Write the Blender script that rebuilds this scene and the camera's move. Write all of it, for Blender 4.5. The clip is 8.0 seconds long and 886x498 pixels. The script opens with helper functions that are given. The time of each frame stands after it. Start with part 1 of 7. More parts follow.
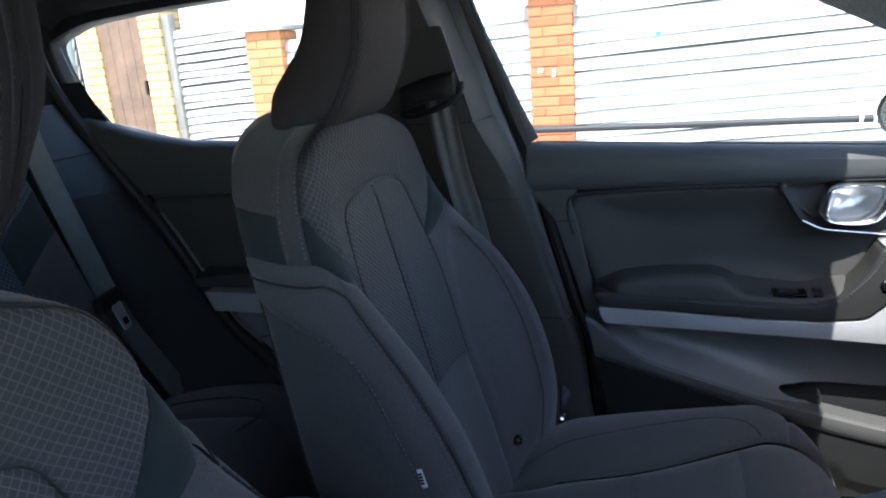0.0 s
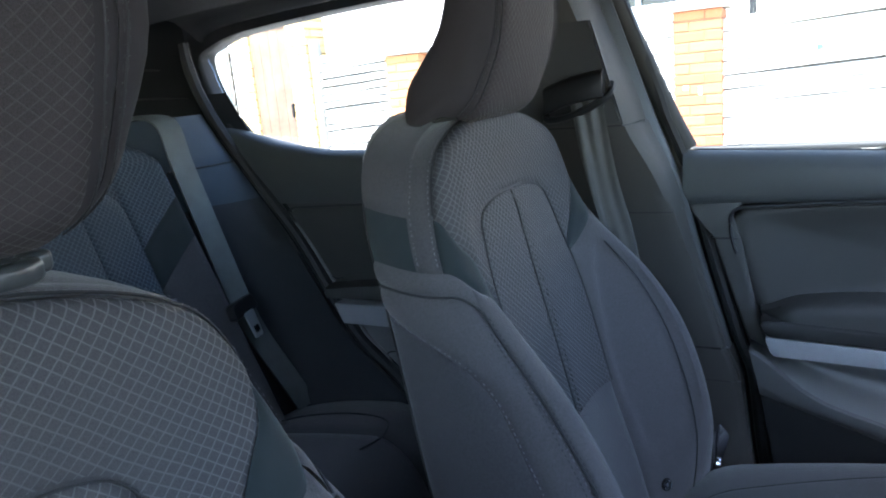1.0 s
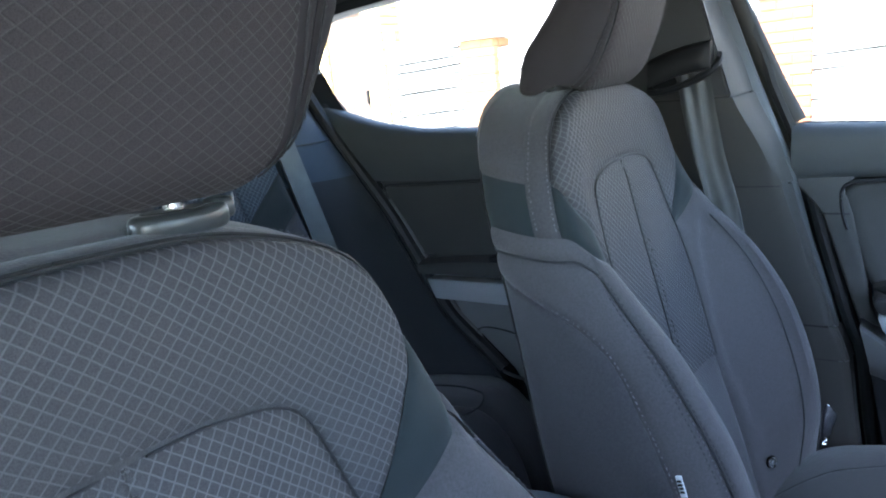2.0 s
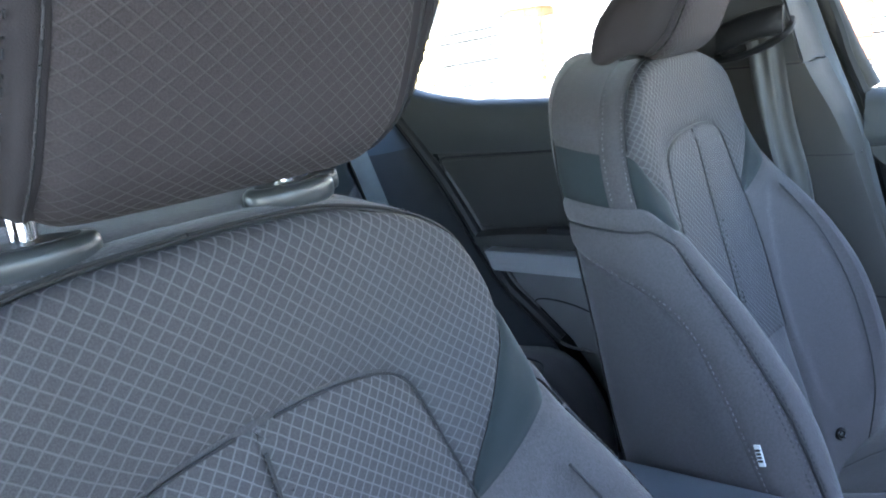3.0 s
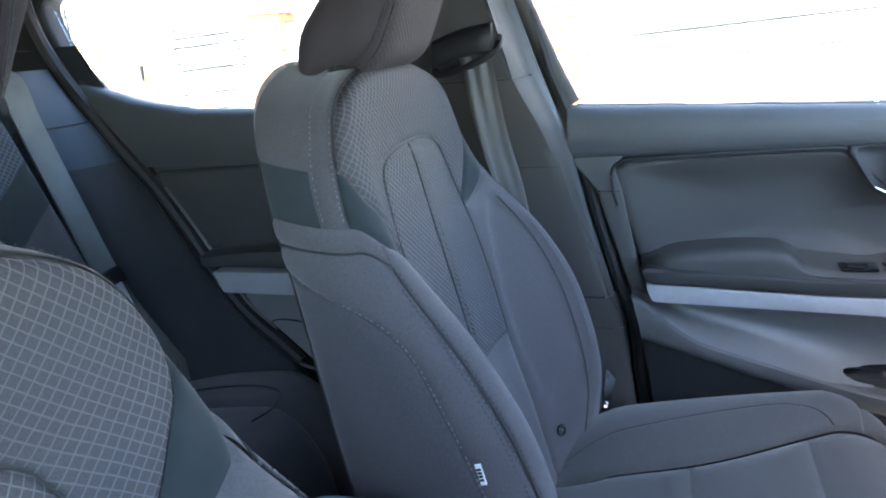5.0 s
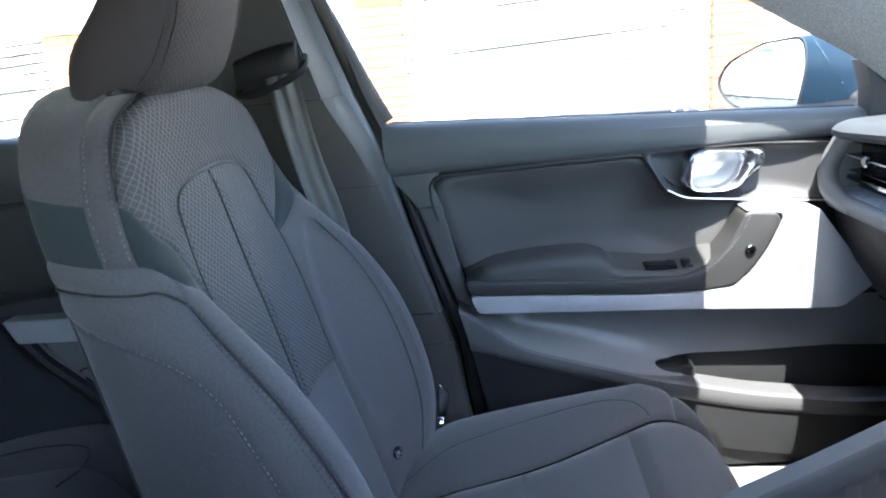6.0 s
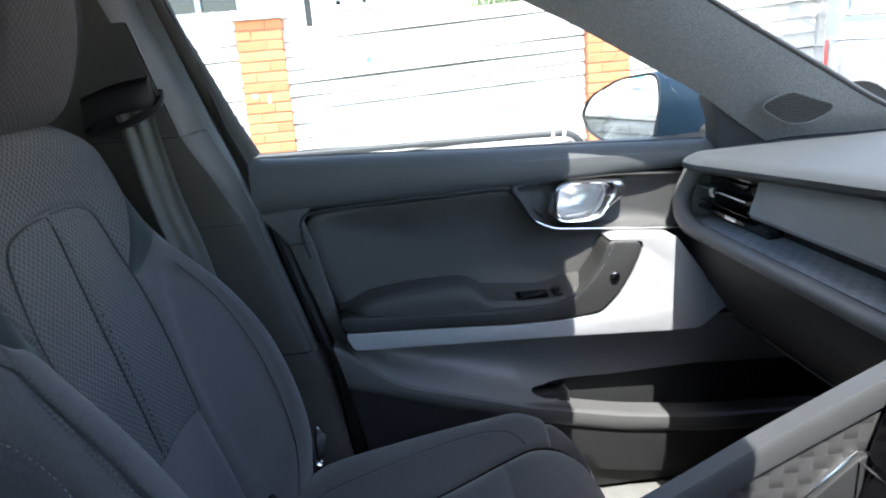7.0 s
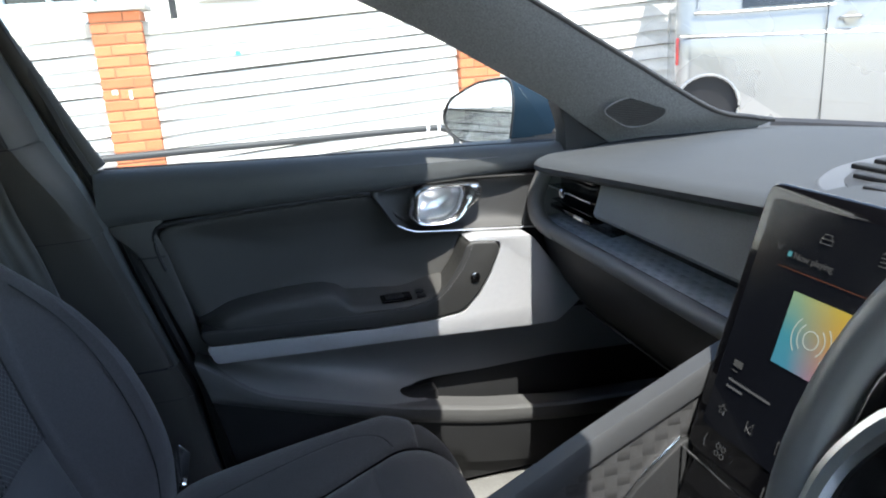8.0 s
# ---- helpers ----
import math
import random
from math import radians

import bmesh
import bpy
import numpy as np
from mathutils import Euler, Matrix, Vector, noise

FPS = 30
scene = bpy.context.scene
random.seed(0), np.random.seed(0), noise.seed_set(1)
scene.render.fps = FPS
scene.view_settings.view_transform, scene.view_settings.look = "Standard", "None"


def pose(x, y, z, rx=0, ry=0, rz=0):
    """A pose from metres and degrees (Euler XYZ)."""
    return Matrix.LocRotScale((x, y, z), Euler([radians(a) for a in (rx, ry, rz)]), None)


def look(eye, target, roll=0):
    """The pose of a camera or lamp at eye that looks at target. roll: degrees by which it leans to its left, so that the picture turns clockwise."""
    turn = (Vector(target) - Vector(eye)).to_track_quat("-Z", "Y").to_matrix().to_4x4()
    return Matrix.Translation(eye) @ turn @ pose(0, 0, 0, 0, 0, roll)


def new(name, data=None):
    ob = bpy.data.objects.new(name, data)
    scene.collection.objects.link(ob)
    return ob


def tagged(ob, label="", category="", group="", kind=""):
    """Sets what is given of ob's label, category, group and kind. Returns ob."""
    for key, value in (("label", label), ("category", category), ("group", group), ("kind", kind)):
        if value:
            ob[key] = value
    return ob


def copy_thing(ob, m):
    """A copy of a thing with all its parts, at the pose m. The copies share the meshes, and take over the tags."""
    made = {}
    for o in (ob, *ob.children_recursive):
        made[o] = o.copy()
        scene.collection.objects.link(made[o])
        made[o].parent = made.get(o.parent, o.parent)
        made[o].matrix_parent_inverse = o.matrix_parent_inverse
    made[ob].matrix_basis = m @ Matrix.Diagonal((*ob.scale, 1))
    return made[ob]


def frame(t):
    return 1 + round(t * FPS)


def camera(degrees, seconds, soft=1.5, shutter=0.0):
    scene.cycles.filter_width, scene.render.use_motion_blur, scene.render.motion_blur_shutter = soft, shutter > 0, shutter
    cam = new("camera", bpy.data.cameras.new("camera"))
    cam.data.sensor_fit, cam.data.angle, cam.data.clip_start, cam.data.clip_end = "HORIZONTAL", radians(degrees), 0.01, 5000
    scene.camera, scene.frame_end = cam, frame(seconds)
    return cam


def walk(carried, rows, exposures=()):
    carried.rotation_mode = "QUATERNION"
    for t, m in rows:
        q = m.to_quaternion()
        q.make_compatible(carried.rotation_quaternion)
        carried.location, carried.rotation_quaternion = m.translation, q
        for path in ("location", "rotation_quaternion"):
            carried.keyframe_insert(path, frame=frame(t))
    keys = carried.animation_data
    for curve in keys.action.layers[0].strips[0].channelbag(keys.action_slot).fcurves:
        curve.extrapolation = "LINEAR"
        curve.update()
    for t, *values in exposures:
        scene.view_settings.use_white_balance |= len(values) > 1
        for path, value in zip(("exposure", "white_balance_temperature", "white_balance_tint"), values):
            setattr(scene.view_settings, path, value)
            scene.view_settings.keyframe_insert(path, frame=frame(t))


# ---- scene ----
cam = camera(63.2, 8.0, soft=2.0)
PATH = [
    (0, (-0.041, -0.526, 1.181), (-0.608, 1.312, 0.635), -4.4),
    (0.5, (-0.051, -0.465, 1.147), (-0.818, 1.315, 0.653), -5.9),
    (1, (-0.083, -0.453, 1.143), (-0.985, 1.273, 0.69), -5.3),
    (1.5, (-0.1, -0.47, 1.138), (-1.076, 1.221, 0.705), -5.8),
    (2, (-0.12, -0.498, 1.129), (-1.182, 1.131, 0.662), -6.1),
    (3.3, (-0.146, -0.533, 1.139), (-1.301, 1.011, 0.607), -7.4),
    (3.5, (-0.14, -0.541, 1.155), (-1.278, 1.016, 0.627), -7.5),
    (4, (-0.135, -0.556, 1.161), (-1.214, 1.039, 0.622), -7.8),
    (4.5, (-0.143, -0.49, 1.136), (-0.941, 1.261, 0.59), -5.7),
    (4.7, (-0.141, -0.469, 1.132), (-0.826, 1.324, 0.57), -5.0),
    (5.8, (-0.1, -0.427, 1.117), (-0.341, 1.479, 0.56), -5.0),
    (6, (-0.1, -0.421, 1.124), (-0.233, 1.496, 0.566), -5.0),
    (6.5, (-0.092, -0.407, 1.144), (-0.062, 1.517, 0.6), -4.2),
    (7, (-0.064, -0.407, 1.14), (0.098, 1.516, 0.616), -4.4),
    (7.5, (-0.054, -0.405, 1.149), (0.257, 1.498, 0.616), -4.5),
    (8, (-0.026, -0.419, 1.16), (0.444, 1.44, 0.593), -4.0),
]
EXPOSURES = [(0.0, 2.62, 6550, 8), (0.5, 3.36, 6500, 8), (1.0, 3.6, 6500, 8), (1.5, 3.85, 6500, 8), (2.0, 4.1, 6450, 8), (3.5, 4.65, 6400, 9), (4.5, 4.5, 6400, 9), (6.0, 4.2, 6550, 8), (6.5, 3.75, 6650, 8), (7.0, 3.17, 6700, 7), (7.5, 2.75, 6800, 7), (8.0, 2.65, 6850, 7)]
walk(cam, [(t, look(eye, target, roll)) for t, eye, target, roll in PATH], EXPOSURES)

# ---------------------------------------------------------------- world and sun
SUN_EL, SUN_SIDE = radians(63), -0.035
world = bpy.data.worlds.new("sky")
scene.world = world
world.use_nodes = True
sky = world.node_tree.nodes.new("ShaderNodeTexSky")
sky.sky_type, sky.sun_disc, sky.sun_elevation, sky.sun_rotation = "NISHITA", False, SUN_EL, math.pi
world.node_tree.links.new(sky.outputs[0], world.node_tree.nodes["Background"].inputs[0])
world.node_tree.nodes["Background"].inputs[1].default_value = 0.15
sun = new("sun", bpy.data.lights.new("sun", "SUN"))
sun.data.energy, sun.data.angle, sun.data.color = 2.4, radians(0.5), (1.0, 0.995, 0.985)
sun.matrix_world = look((0, 0, 20), Vector((0, 0, 20)) + Vector((SUN_SIDE, math.cos(SUN_EL), -math.sin(SUN_EL))))


# ---------------------------------------------------------------- materials
def nodes_of(name):
    m = bpy.data.materials.new(name)
    m.use_nodes = True
    nt = m.node_tree
    return m, nt, nt.nodes["Principled BSDF"]


def link(nt, a, b):
    nt.links.new(a, b)


def ramp(nt, fac, lo, hi, p0=0.3, p1=0.7):
    r = nt.nodes.new("ShaderNodeValToRGB")
    r.color_ramp.elements[0].position, r.color_ramp.elements[1].position = p0, p1
    r.color_ramp.elements[0].color, r.color_ramp.elements[1].color = (*lo, 1), (*hi, 1)
    link(nt, fac, r.inputs[0])
    return r.outputs[0]


def tex_noise(nt, vec, scale, detail=3.0):
    n = nt.nodes.new("ShaderNodeTexNoise")
    n.inputs["Scale"].default_value, n.inputs["Detail"].default_value = scale, detail
    link(nt, vec, n.inputs["Vector"])
    return n.outputs["Fac"]


def math_node(nt, op, a, b=None):
    n = nt.nodes.new("ShaderNodeMath")
    n.operation = op
    for i, v in enumerate((a, b)):
        if v is None:
            continue
        if isinstance(v, (int, float)):
            n.inputs[i].default_value = v
        else:
            link(nt, v, n.inputs[i])
    return n.outputs[0]


def mixed(nt, fac, a, b, blend="MIX"):
    n = nt.nodes.new("ShaderNodeMix")
    n.data_type, n.blend_type = "RGBA", blend
    for sock, v in ((n.inputs[0], fac), (n.inputs[6], a), (n.inputs[7], b)):
        if isinstance(v, (int, float)):
            sock.default_value = v
        elif isinstance(v, tuple):
            sock.default_value = (*v, 1)
        else:
            link(nt, v, sock)
    return n.outputs[2]


def bumped(nt, bsdf, height, strength, dist):
    b = nt.nodes.new("ShaderNodeBump")
    b.inputs["Strength"].default_value, b.inputs["Distance"].default_value = strength, dist
    link(nt, height, b.inputs["Height"])
    link(nt, b.outputs[0], bsdf.inputs["Normal"])


def surface(name, col, rough=0.6, vary=0.25, coarse=6.0, fine=600.0, bump=0.2, metal=0.0, spec=0.5, sheen=0.0, coat=0.0, island=0.0):
    """A plain worn material: tint varied at two scales, fine relief."""
    m, nt, b = nodes_of(name)
    tc = nt.nodes.new("ShaderNodeTexCoord").outputs["Object"]
    big, small = tex_noise(nt, tc, coarse), tex_noise(nt, tc, fine, 2.0)
    lo, hi = tuple(c * (1 - vary) for c in col), tuple(min(1, c * (1 + vary)) for c in col)
    c = ramp(nt, big, lo, hi)
    c = mixed(nt, 0.35, c, ramp(nt, small, lo, hi, 0.35, 0.65))
    if island:
        inf = nt.nodes.new("ShaderNodeObjectInfo").outputs["Random"]
        c = mixed(nt, island, c, ramp(nt, inf, tuple(x * 0.45 for x in col), tuple(min(1, x * 1.5) for x in col), 0.0, 1.0))
    link(nt, c, b.inputs["Base Color"])
    link(nt, math_node(nt, "ADD", math_node(nt, "MULTIPLY", big, 0.16), rough - 0.08), b.inputs["Roughness"])
    b.inputs["Metallic"].default_value, b.inputs["Specular IOR Level"].default_value = metal, spec
    b.inputs["Sheen Weight"].default_value, b.inputs["Coat Weight"].default_value = sheen, coat
    b.inputs["Sheen Roughness"].default_value = 0.5
    if bump:
        bumped(nt, b, small, bump, 0.0006)
    return m


def lattice(name, col, line, pitch_u, pitch_v, width=0.14, strength=0.8, rough=0.85, fade=0.5, thread=0.34, gloss=0.85):
    """Woven cloth with a raised diamond lattice of lighter thread, laid out in metres of cloth."""
    m, nt, b = nodes_of(name)
    uv = nt.nodes.new("ShaderNodeUVMap").outputs[0]
    sep = nt.nodes.new("ShaderNodeSeparateXYZ")
    link(nt, uv, sep.inputs[0])
    warp = tex_noise(nt, uv, 60.0, 1.0)
    u = math_node(nt, "DIVIDE", math_node(nt, "ADD", sep.outputs[0], math_node(nt, "MULTIPLY", warp, 0.0012)), pitch_u)
    v = math_node(nt, "DIVIDE", sep.outputs[1], pitch_v)
    lines = []
    for s in ("ADD", "SUBTRACT"):
        f = math_node(nt, "FRACT", math_node(nt, s, u, v))
        d = math_node(nt, "ABSOLUTE", math_node(nt, "SUBTRACT", f, 0.5))
        lines.append(math_node(nt, "SMOOTH_MIN", math_node(nt, "MAXIMUM", math_node(nt, "SUBTRACT", d, 0.5 - width), 0.0), width))
    top = math_node(nt, "DIVIDE", math_node(nt, "MAXIMUM", lines[0], lines[1]), width)
    soft = ramp(nt, top, (0, 0, 0), (1, 1, 1), 0.0, 0.95)
    tc = nt.nodes.new("ShaderNodeTexCoord").outputs["Object"]
    weave = tex_noise(nt, tc, 1400.0, 2.0)
    # weaker thread in random patches, imitating sheen that fades across the cloth
    patchy = tex_noise(nt, tc, 14.0, 2.0)
    base = ramp(nt, weave, tuple(c * 0.75 for c in col), tuple(c * 1.25 for c in col))
    amount = math_node(nt, "MULTIPLY", soft, math_node(nt, "ADD", math_node(nt, "MULTIPLY", patchy, fade), strength - fade / 2))
    link(nt, mixed(nt, amount, base, line), b.inputs["Base Color"])
    link(nt, math_node(nt, "SUBTRACT", rough, math_node(nt, "MULTIPLY", soft, rough - thread)), b.inputs["Roughness"])
    link(nt, math_node(nt, "ADD", math_node(nt, "MULTIPLY", soft, gloss), 0.15), b.inputs["Specular IOR Level"])
    link(nt, math_node(nt, "MULTIPLY", soft, 0.3), b.inputs["Sheen Weight"])
    b.inputs["Sheen Roughness"].default_value = 0.35
    bumped(nt, b, math_node(nt, "ADD", top, math_node(nt, "MULTIPLY", weave, 0.25)), 0.4, 0.0008)
    return m


def weave_trim(name, col, dark, pitch, bump=0.5, rough=0.45, metal=0.0):
    """Pressed check weave of the decor panels."""
    m, nt, b = nodes_of(name)
    uv = nt.nodes.new("ShaderNodeUVMap").outputs[0]
    ch = nt.nodes.new("ShaderNodeTexChecker")
    ch.inputs["Scale"].default_value = 1.0
    mp = nt.nodes.new("ShaderNodeMapping")
    mp.inputs["Scale"].default_value = (1 / pitch, 1 / pitch, 1)
    link(nt, uv, mp.inputs[0])
    link(nt, mp.outputs[0], ch.inputs["Vector"])
    sep = nt.nodes.new("ShaderNodeSeparateXYZ")
    link(nt, mp.outputs[0], sep.inputs[0])
    fine = tex_noise(nt, nt.nodes.new("ShaderNodeTexCoord").outputs["Object"], 900.0, 2.0)
    blot = tex_noise(nt, mp.outputs[0], 0.35, 3.0)
    # each cell is a strand that dives under its neighbours: it rises along one way in one cell, along the other in the next
    arch = [math_node(nt, "SINE", math_node(nt, "MULTIPLY", math_node(nt, "FRACT", sep.outputs[k]), math.pi)) for k in (0, 1)]
    over = math_node(nt, "MULTIPLY", arch[0], ch.outputs["Fac"])
    under = math_node(nt, "MULTIPLY", arch[1], math_node(nt, "SUBTRACT", 1.0, ch.outputs["Fac"]))
    height = math_node(nt, "ADD", math_node(nt, "ADD", over, under), math_node(nt, "MULTIPLY", ch.outputs["Fac"], 0.35))
    fac = math_node(nt, "ADD", math_node(nt, "MULTIPLY", ch.outputs["Fac"], 0.35), math_node(nt, "MULTIPLY", blot, 0.65))
    c = ramp(nt, fac, dark, col, 0.1, 0.9)
    link(nt, mixed(nt, 0.25, c, ramp(nt, fine, dark, col)), b.inputs["Base Color"])
    b.inputs["Roughness"].default_value, b.inputs["Metallic"].default_value = rough, metal
    bumped(nt, b, math_node(nt, "ADD", height, math_node(nt, "MULTIPLY", fine, 0.25)), bump, pitch * 0.10)
    return m


def glass(name, tint, shine=1.0):
    m = bpy.data.materials.new(name)
    m.use_nodes = True
    nt = m.node_tree
    nt.nodes.clear()
    out, mix = nt.nodes.new("ShaderNodeOutputMaterial"), nt.nodes.new("ShaderNodeMixShader")
    tr, gl, fr = nt.nodes.new("ShaderNodeBsdfTransparent"), nt.nodes.new("ShaderNodeBsdfGlossy"), nt.nodes.new("ShaderNodeFresnel")
    tr.inputs[0].default_value, gl.inputs["Roughness"].default_value = (*tint, 1), 0.01
    fr.inputs[0].default_value = 1.35
    link(nt, math_node(nt, "MULTIPLY", fr.outputs[0], shine), mix.inputs[0])
    link(nt, tr.outputs[0], mix.inputs[1])
    link(nt, gl.outputs[0], mix.inputs[2])
    link(nt, mix.outputs[0], out.inputs[0])
    return m


def glow(name, col, strength):
    m, nt, b = nodes_of(name)
    b.inputs["Base Color"].default_value = (0.0025, 0.0025, 0.003, 1)
    b.inputs["Roughness"].default_value = 0.15
    b.inputs["Specular IOR Level"].default_value = 0.3
    b.inputs["IOR"].default_value = 1.45
    b.inputs["Emission Color"].default_value, b.inputs["Emission Strength"].default_value = (*col, 1), strength
    return m


CLOTH = (0.068, 0.0625, 0.0655)
M_CLOTH = surface("plain_cloth", CLOTH, 0.9, 0.22, 420, 900, 0.9, spec=0.25, sheen=0.2)
M_SIDE = surface("side_cloth", (0.050, 0.0465, 0.0495), 0.9, 0.24, 420, 900, 0.9, spec=0.25, sheen=0.2)
M_SEATTOP = surface("cushion_cloth", (0.058, 0.056, 0.055), 0.88, 0.22, 420, 900, 0.9, spec=0.25, sheen=0.25)
M_SUEDE = surface("suede_patch", (0.020, 0.025, 0.027), 0.95, 0.15, 25, 1800, 0.2, spec=0.15, sheen=0.15)
M_LATTICE = lattice("lattice_cloth", (0.055, 0.052, 0.0555), (0.25, 0.265, 0.255), 0.0098, 0.0088, 0.15, 0.15, fade=0.24, thread=0.30, gloss=1.0)
M_LATTICE2 = lattice("insert_lattice_cloth", (0.058, 0.054, 0.057), (0.25, 0.265, 0.26), 0.0092, 0.0082, 0.15, 0.32, fade=0.30, thread=0.30, gloss=1.0)
M_HEADCLOTH = lattice("headrest_cloth", (0.040, 0.0335, 0.0345), (0.16, 0.16, 0.155), 0.0100, 0.0090, 0.13, 0.15, fade=0.18, thread=0.42, gloss=0.4)
M_STITCH = surface("stitch_thread", (0.118, 0.113, 0.123), 0.7, 0.1, 40, 900, 0.0)
M_DARKSTITCH = surface("dark_thread", (0.016, 0.015, 0.017), 0.7, 0.1, 40, 900, 0.0)
M_REAR = lattice("rear_lattice_cloth", (0.030, 0.039, 0.052), (0.26, 0.32, 0.37), 0.0105, 0.0095, 0.15, 0.42, fade=0.2)
M_BLUECLOTH = surface("blue_grey_cloth", (0.045, 0.058, 0.076), 0.9, 0.12, 9, 1500, 0.35, spec=0.25, sheen=0.2)
M_PLASTIC = surface("soft_black_plastic", (0.058, 0.057, 0.055), 0.55, 0.15, 5, 1100, 0.45, spec=0.25)
M_PLASTIC2 = surface("door_upper_plastic", (0.051, 0.054, 0.055), 0.56, 0.12, 5, 1000, 0.5, spec=0.3)
M_VINYL = surface("door_insert_vinyl", (0.043, 0.042, 0.040), 0.60, 0.12, 8, 900, 0.5, spec=0.3)
M_GRIP = surface("grip_leather", (0.024, 0.024, 0.0235), 0.5, 0.12, 8, 900, 0.5, spec=0.4)
M_HARD = surface("hard_grey_plastic", (0.070, 0.069, 0.067), 0.40, 0.15, 5, 900, 0.3, spec=0.4)
M_BLACK = surface("black_plastic", (0.010, 0.010, 0.011), 0.5, 0.2, 8, 900, 0.2, spec=0.2)
M_RUBBER = surface("rubber_seal", (0.012, 0.012, 0.013), 0.65, 0.2, 12, 700, 0.2)
M_GLOSS = surface("gloss_black", (0.006, 0.006, 0.007), 0.12, 0.1, 12, 500, 0.0, coat=0.3)
M_LINER = surface("headliner_cloth", (0.010, 0.0105, 0.0115), 0.95, 0.2, 9, 450, 0.8, spec=0.2)
M_PILLARCLOTH = surface("pillar_knit", (0.20, 0.205, 0.208), 0.95, 0.42, 420, 900, 1.0, spec=0.1)
M_DASH = surface("dash_top_vinyl", (0.038, 0.042, 0.046), 0.7, 0.12, 6, 700, 0.6, spec=0.15)
M_FLAP = surface("dash_flap_grain", (0.25, 0.257, 0.27), 0.6, 0.12, 8, 500, 0.9)
M_LOWDOOR = surface("lower_door_plastic", (0.14, 0.14, 0.14), 0.36, 0.15, 5, 900, 0.3, spec=0.4)
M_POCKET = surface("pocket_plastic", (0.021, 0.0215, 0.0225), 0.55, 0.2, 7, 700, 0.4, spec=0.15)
M_LIP = surface("pocket_lip_plastic", (0.072, 0.072, 0.072), 0.38, 0.12, 5, 900, 0.25, spec=0.4)
M_LID = surface("armrest_cloth", (0.10, 0.108, 0.12), 0.6, 0.12, 8, 900, 0.4, spec=0.3)
# side cloth darkened to carry the rear corner's shade
M_SHADEDBOLSTER = surface("shaded_bolster_cloth", (0.030, 0.032, 0.036), 0.9, 0.15, 8, 1300, 0.35, spec=0.25, sheen=0.2)
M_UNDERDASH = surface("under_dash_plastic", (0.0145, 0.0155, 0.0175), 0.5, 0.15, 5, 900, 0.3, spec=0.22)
M_PILLARTRIM = surface("pillar_plastic", (0.054, 0.051, 0.048), 0.58, 0.12, 5, 1100, 0.4, spec=0.15)
# pillar plastic lightened to carry the highlight along the edge
M_LITEDGE = surface("lit_edge_plastic", (0.060, 0.063, 0.065), 0.45, 0.10, 6, 900, 0.2, spec=0.35)
M_VENT = surface("grey_vent_frame", (0.060, 0.065, 0.073), 0.5, 0.06, 9, 900, 0.2, spec=0.2)
M_RIM = surface("satin_grey_trim", (0.145, 0.145, 0.148), 0.50, 0.06, 9, 900, 0.15, spec=0.35)
M_WINGRIM = surface("dark_satin_rim", (0.044, 0.0455, 0.048), 0.45, 0.08, 9, 900, 0.2, spec=0.3)
M_DECOR = weave_trim("silver_weave_trim", (0.41, 0.415, 0.43), (0.32, 0.325, 0.34), 0.0026, 0.5, 0.40, 0.3)
M_CHECK = weave_trim("dark_check_trim", (0.054, 0.054, 0.055), (0.026, 0.026, 0.027), 0.0135, 0.6, 0.36)
M_SHELF = weave_trim("dash_shelf_weave", (0.46, 0.49, 0.53), (0.28, 0.31, 0.35), 0.0125, 1.0, 0.4)
M_SCREENBODY = surface("dark_screen_glass", (0.004, 0.004, 0.005), 0.07, 0.05, 12, 500, 0.0, spec=0.5)
M_CHROME = surface("satin_chrome", (0.78, 0.78, 0.79), 0.32, 0.05, 15, 600, 0.05, metal=1.0)
M_LOOP = surface("polished_chrome", (0.66, 0.66, 0.67), 0.22, 0.04, 15, 600, 0.0, metal=1.0)
M_BEZEL = surface("satin_bezel_plastic", (0.036, 0.036, 0.0365), 0.5, 0.12, 5, 900, 0.3, spec=0.25)
M_CUP = surface("bright_aluminium", (0.64, 0.65, 0.67), 0.30, 0.04, 15, 600, 0.0, metal=0.75)
M_STEEL = surface("bright_steel", (0.8, 0.8, 0.82), 0.14, 0.05, 15, 600, 0.0, metal=1.0)
M_BELT = surface("belt_webbing", (0.044, 0.043, 0.042), 0.44, 0.15, 30, 900, 0.4, sheen=0.1, spec=0.3)
M_REARBELT = surface("rear_belt_webbing", (0.115, 0.125, 0.125), 0.6, 0.15, 30, 900, 0.5, spec=0.3)
M_COLLAR = surface("smooth_collar_plastic", (0.038, 0.041, 0.043), 0.28, 0.1, 10, 600, 0.0)
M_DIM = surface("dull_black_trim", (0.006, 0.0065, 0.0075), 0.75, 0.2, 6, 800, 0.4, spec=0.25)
M_BACKING = surface("dark_gap_board", (0.095, 0.090, 0.082), 0.95, 0.2, 6, 60, 0.5)
M_CARPET = surface("carpet", (0.030, 0.030, 0.033), 1.0, 0.35, 20, 500, 1.0, spec=0.1)
M_SILL = surface("light_sill", (0.12, 0.119, 0.114), 0.6, 0.25, 14, 300, 0.6)
M_CARPAINT = surface("dark_blue_paint", (0.009, 0.020, 0.033), 0.32, 0.1, 4, 300, 0.0, spec=0.10, coat=0.0)
# tint added to cut the daylight that enters from behind
M_DIMGLASS = glass("dimming_glass", (0.10, 0.105, 0.10), 0.25)
M_GLASS = glass("window_glass", (0.94, 0.955, 0.95), 0.13)
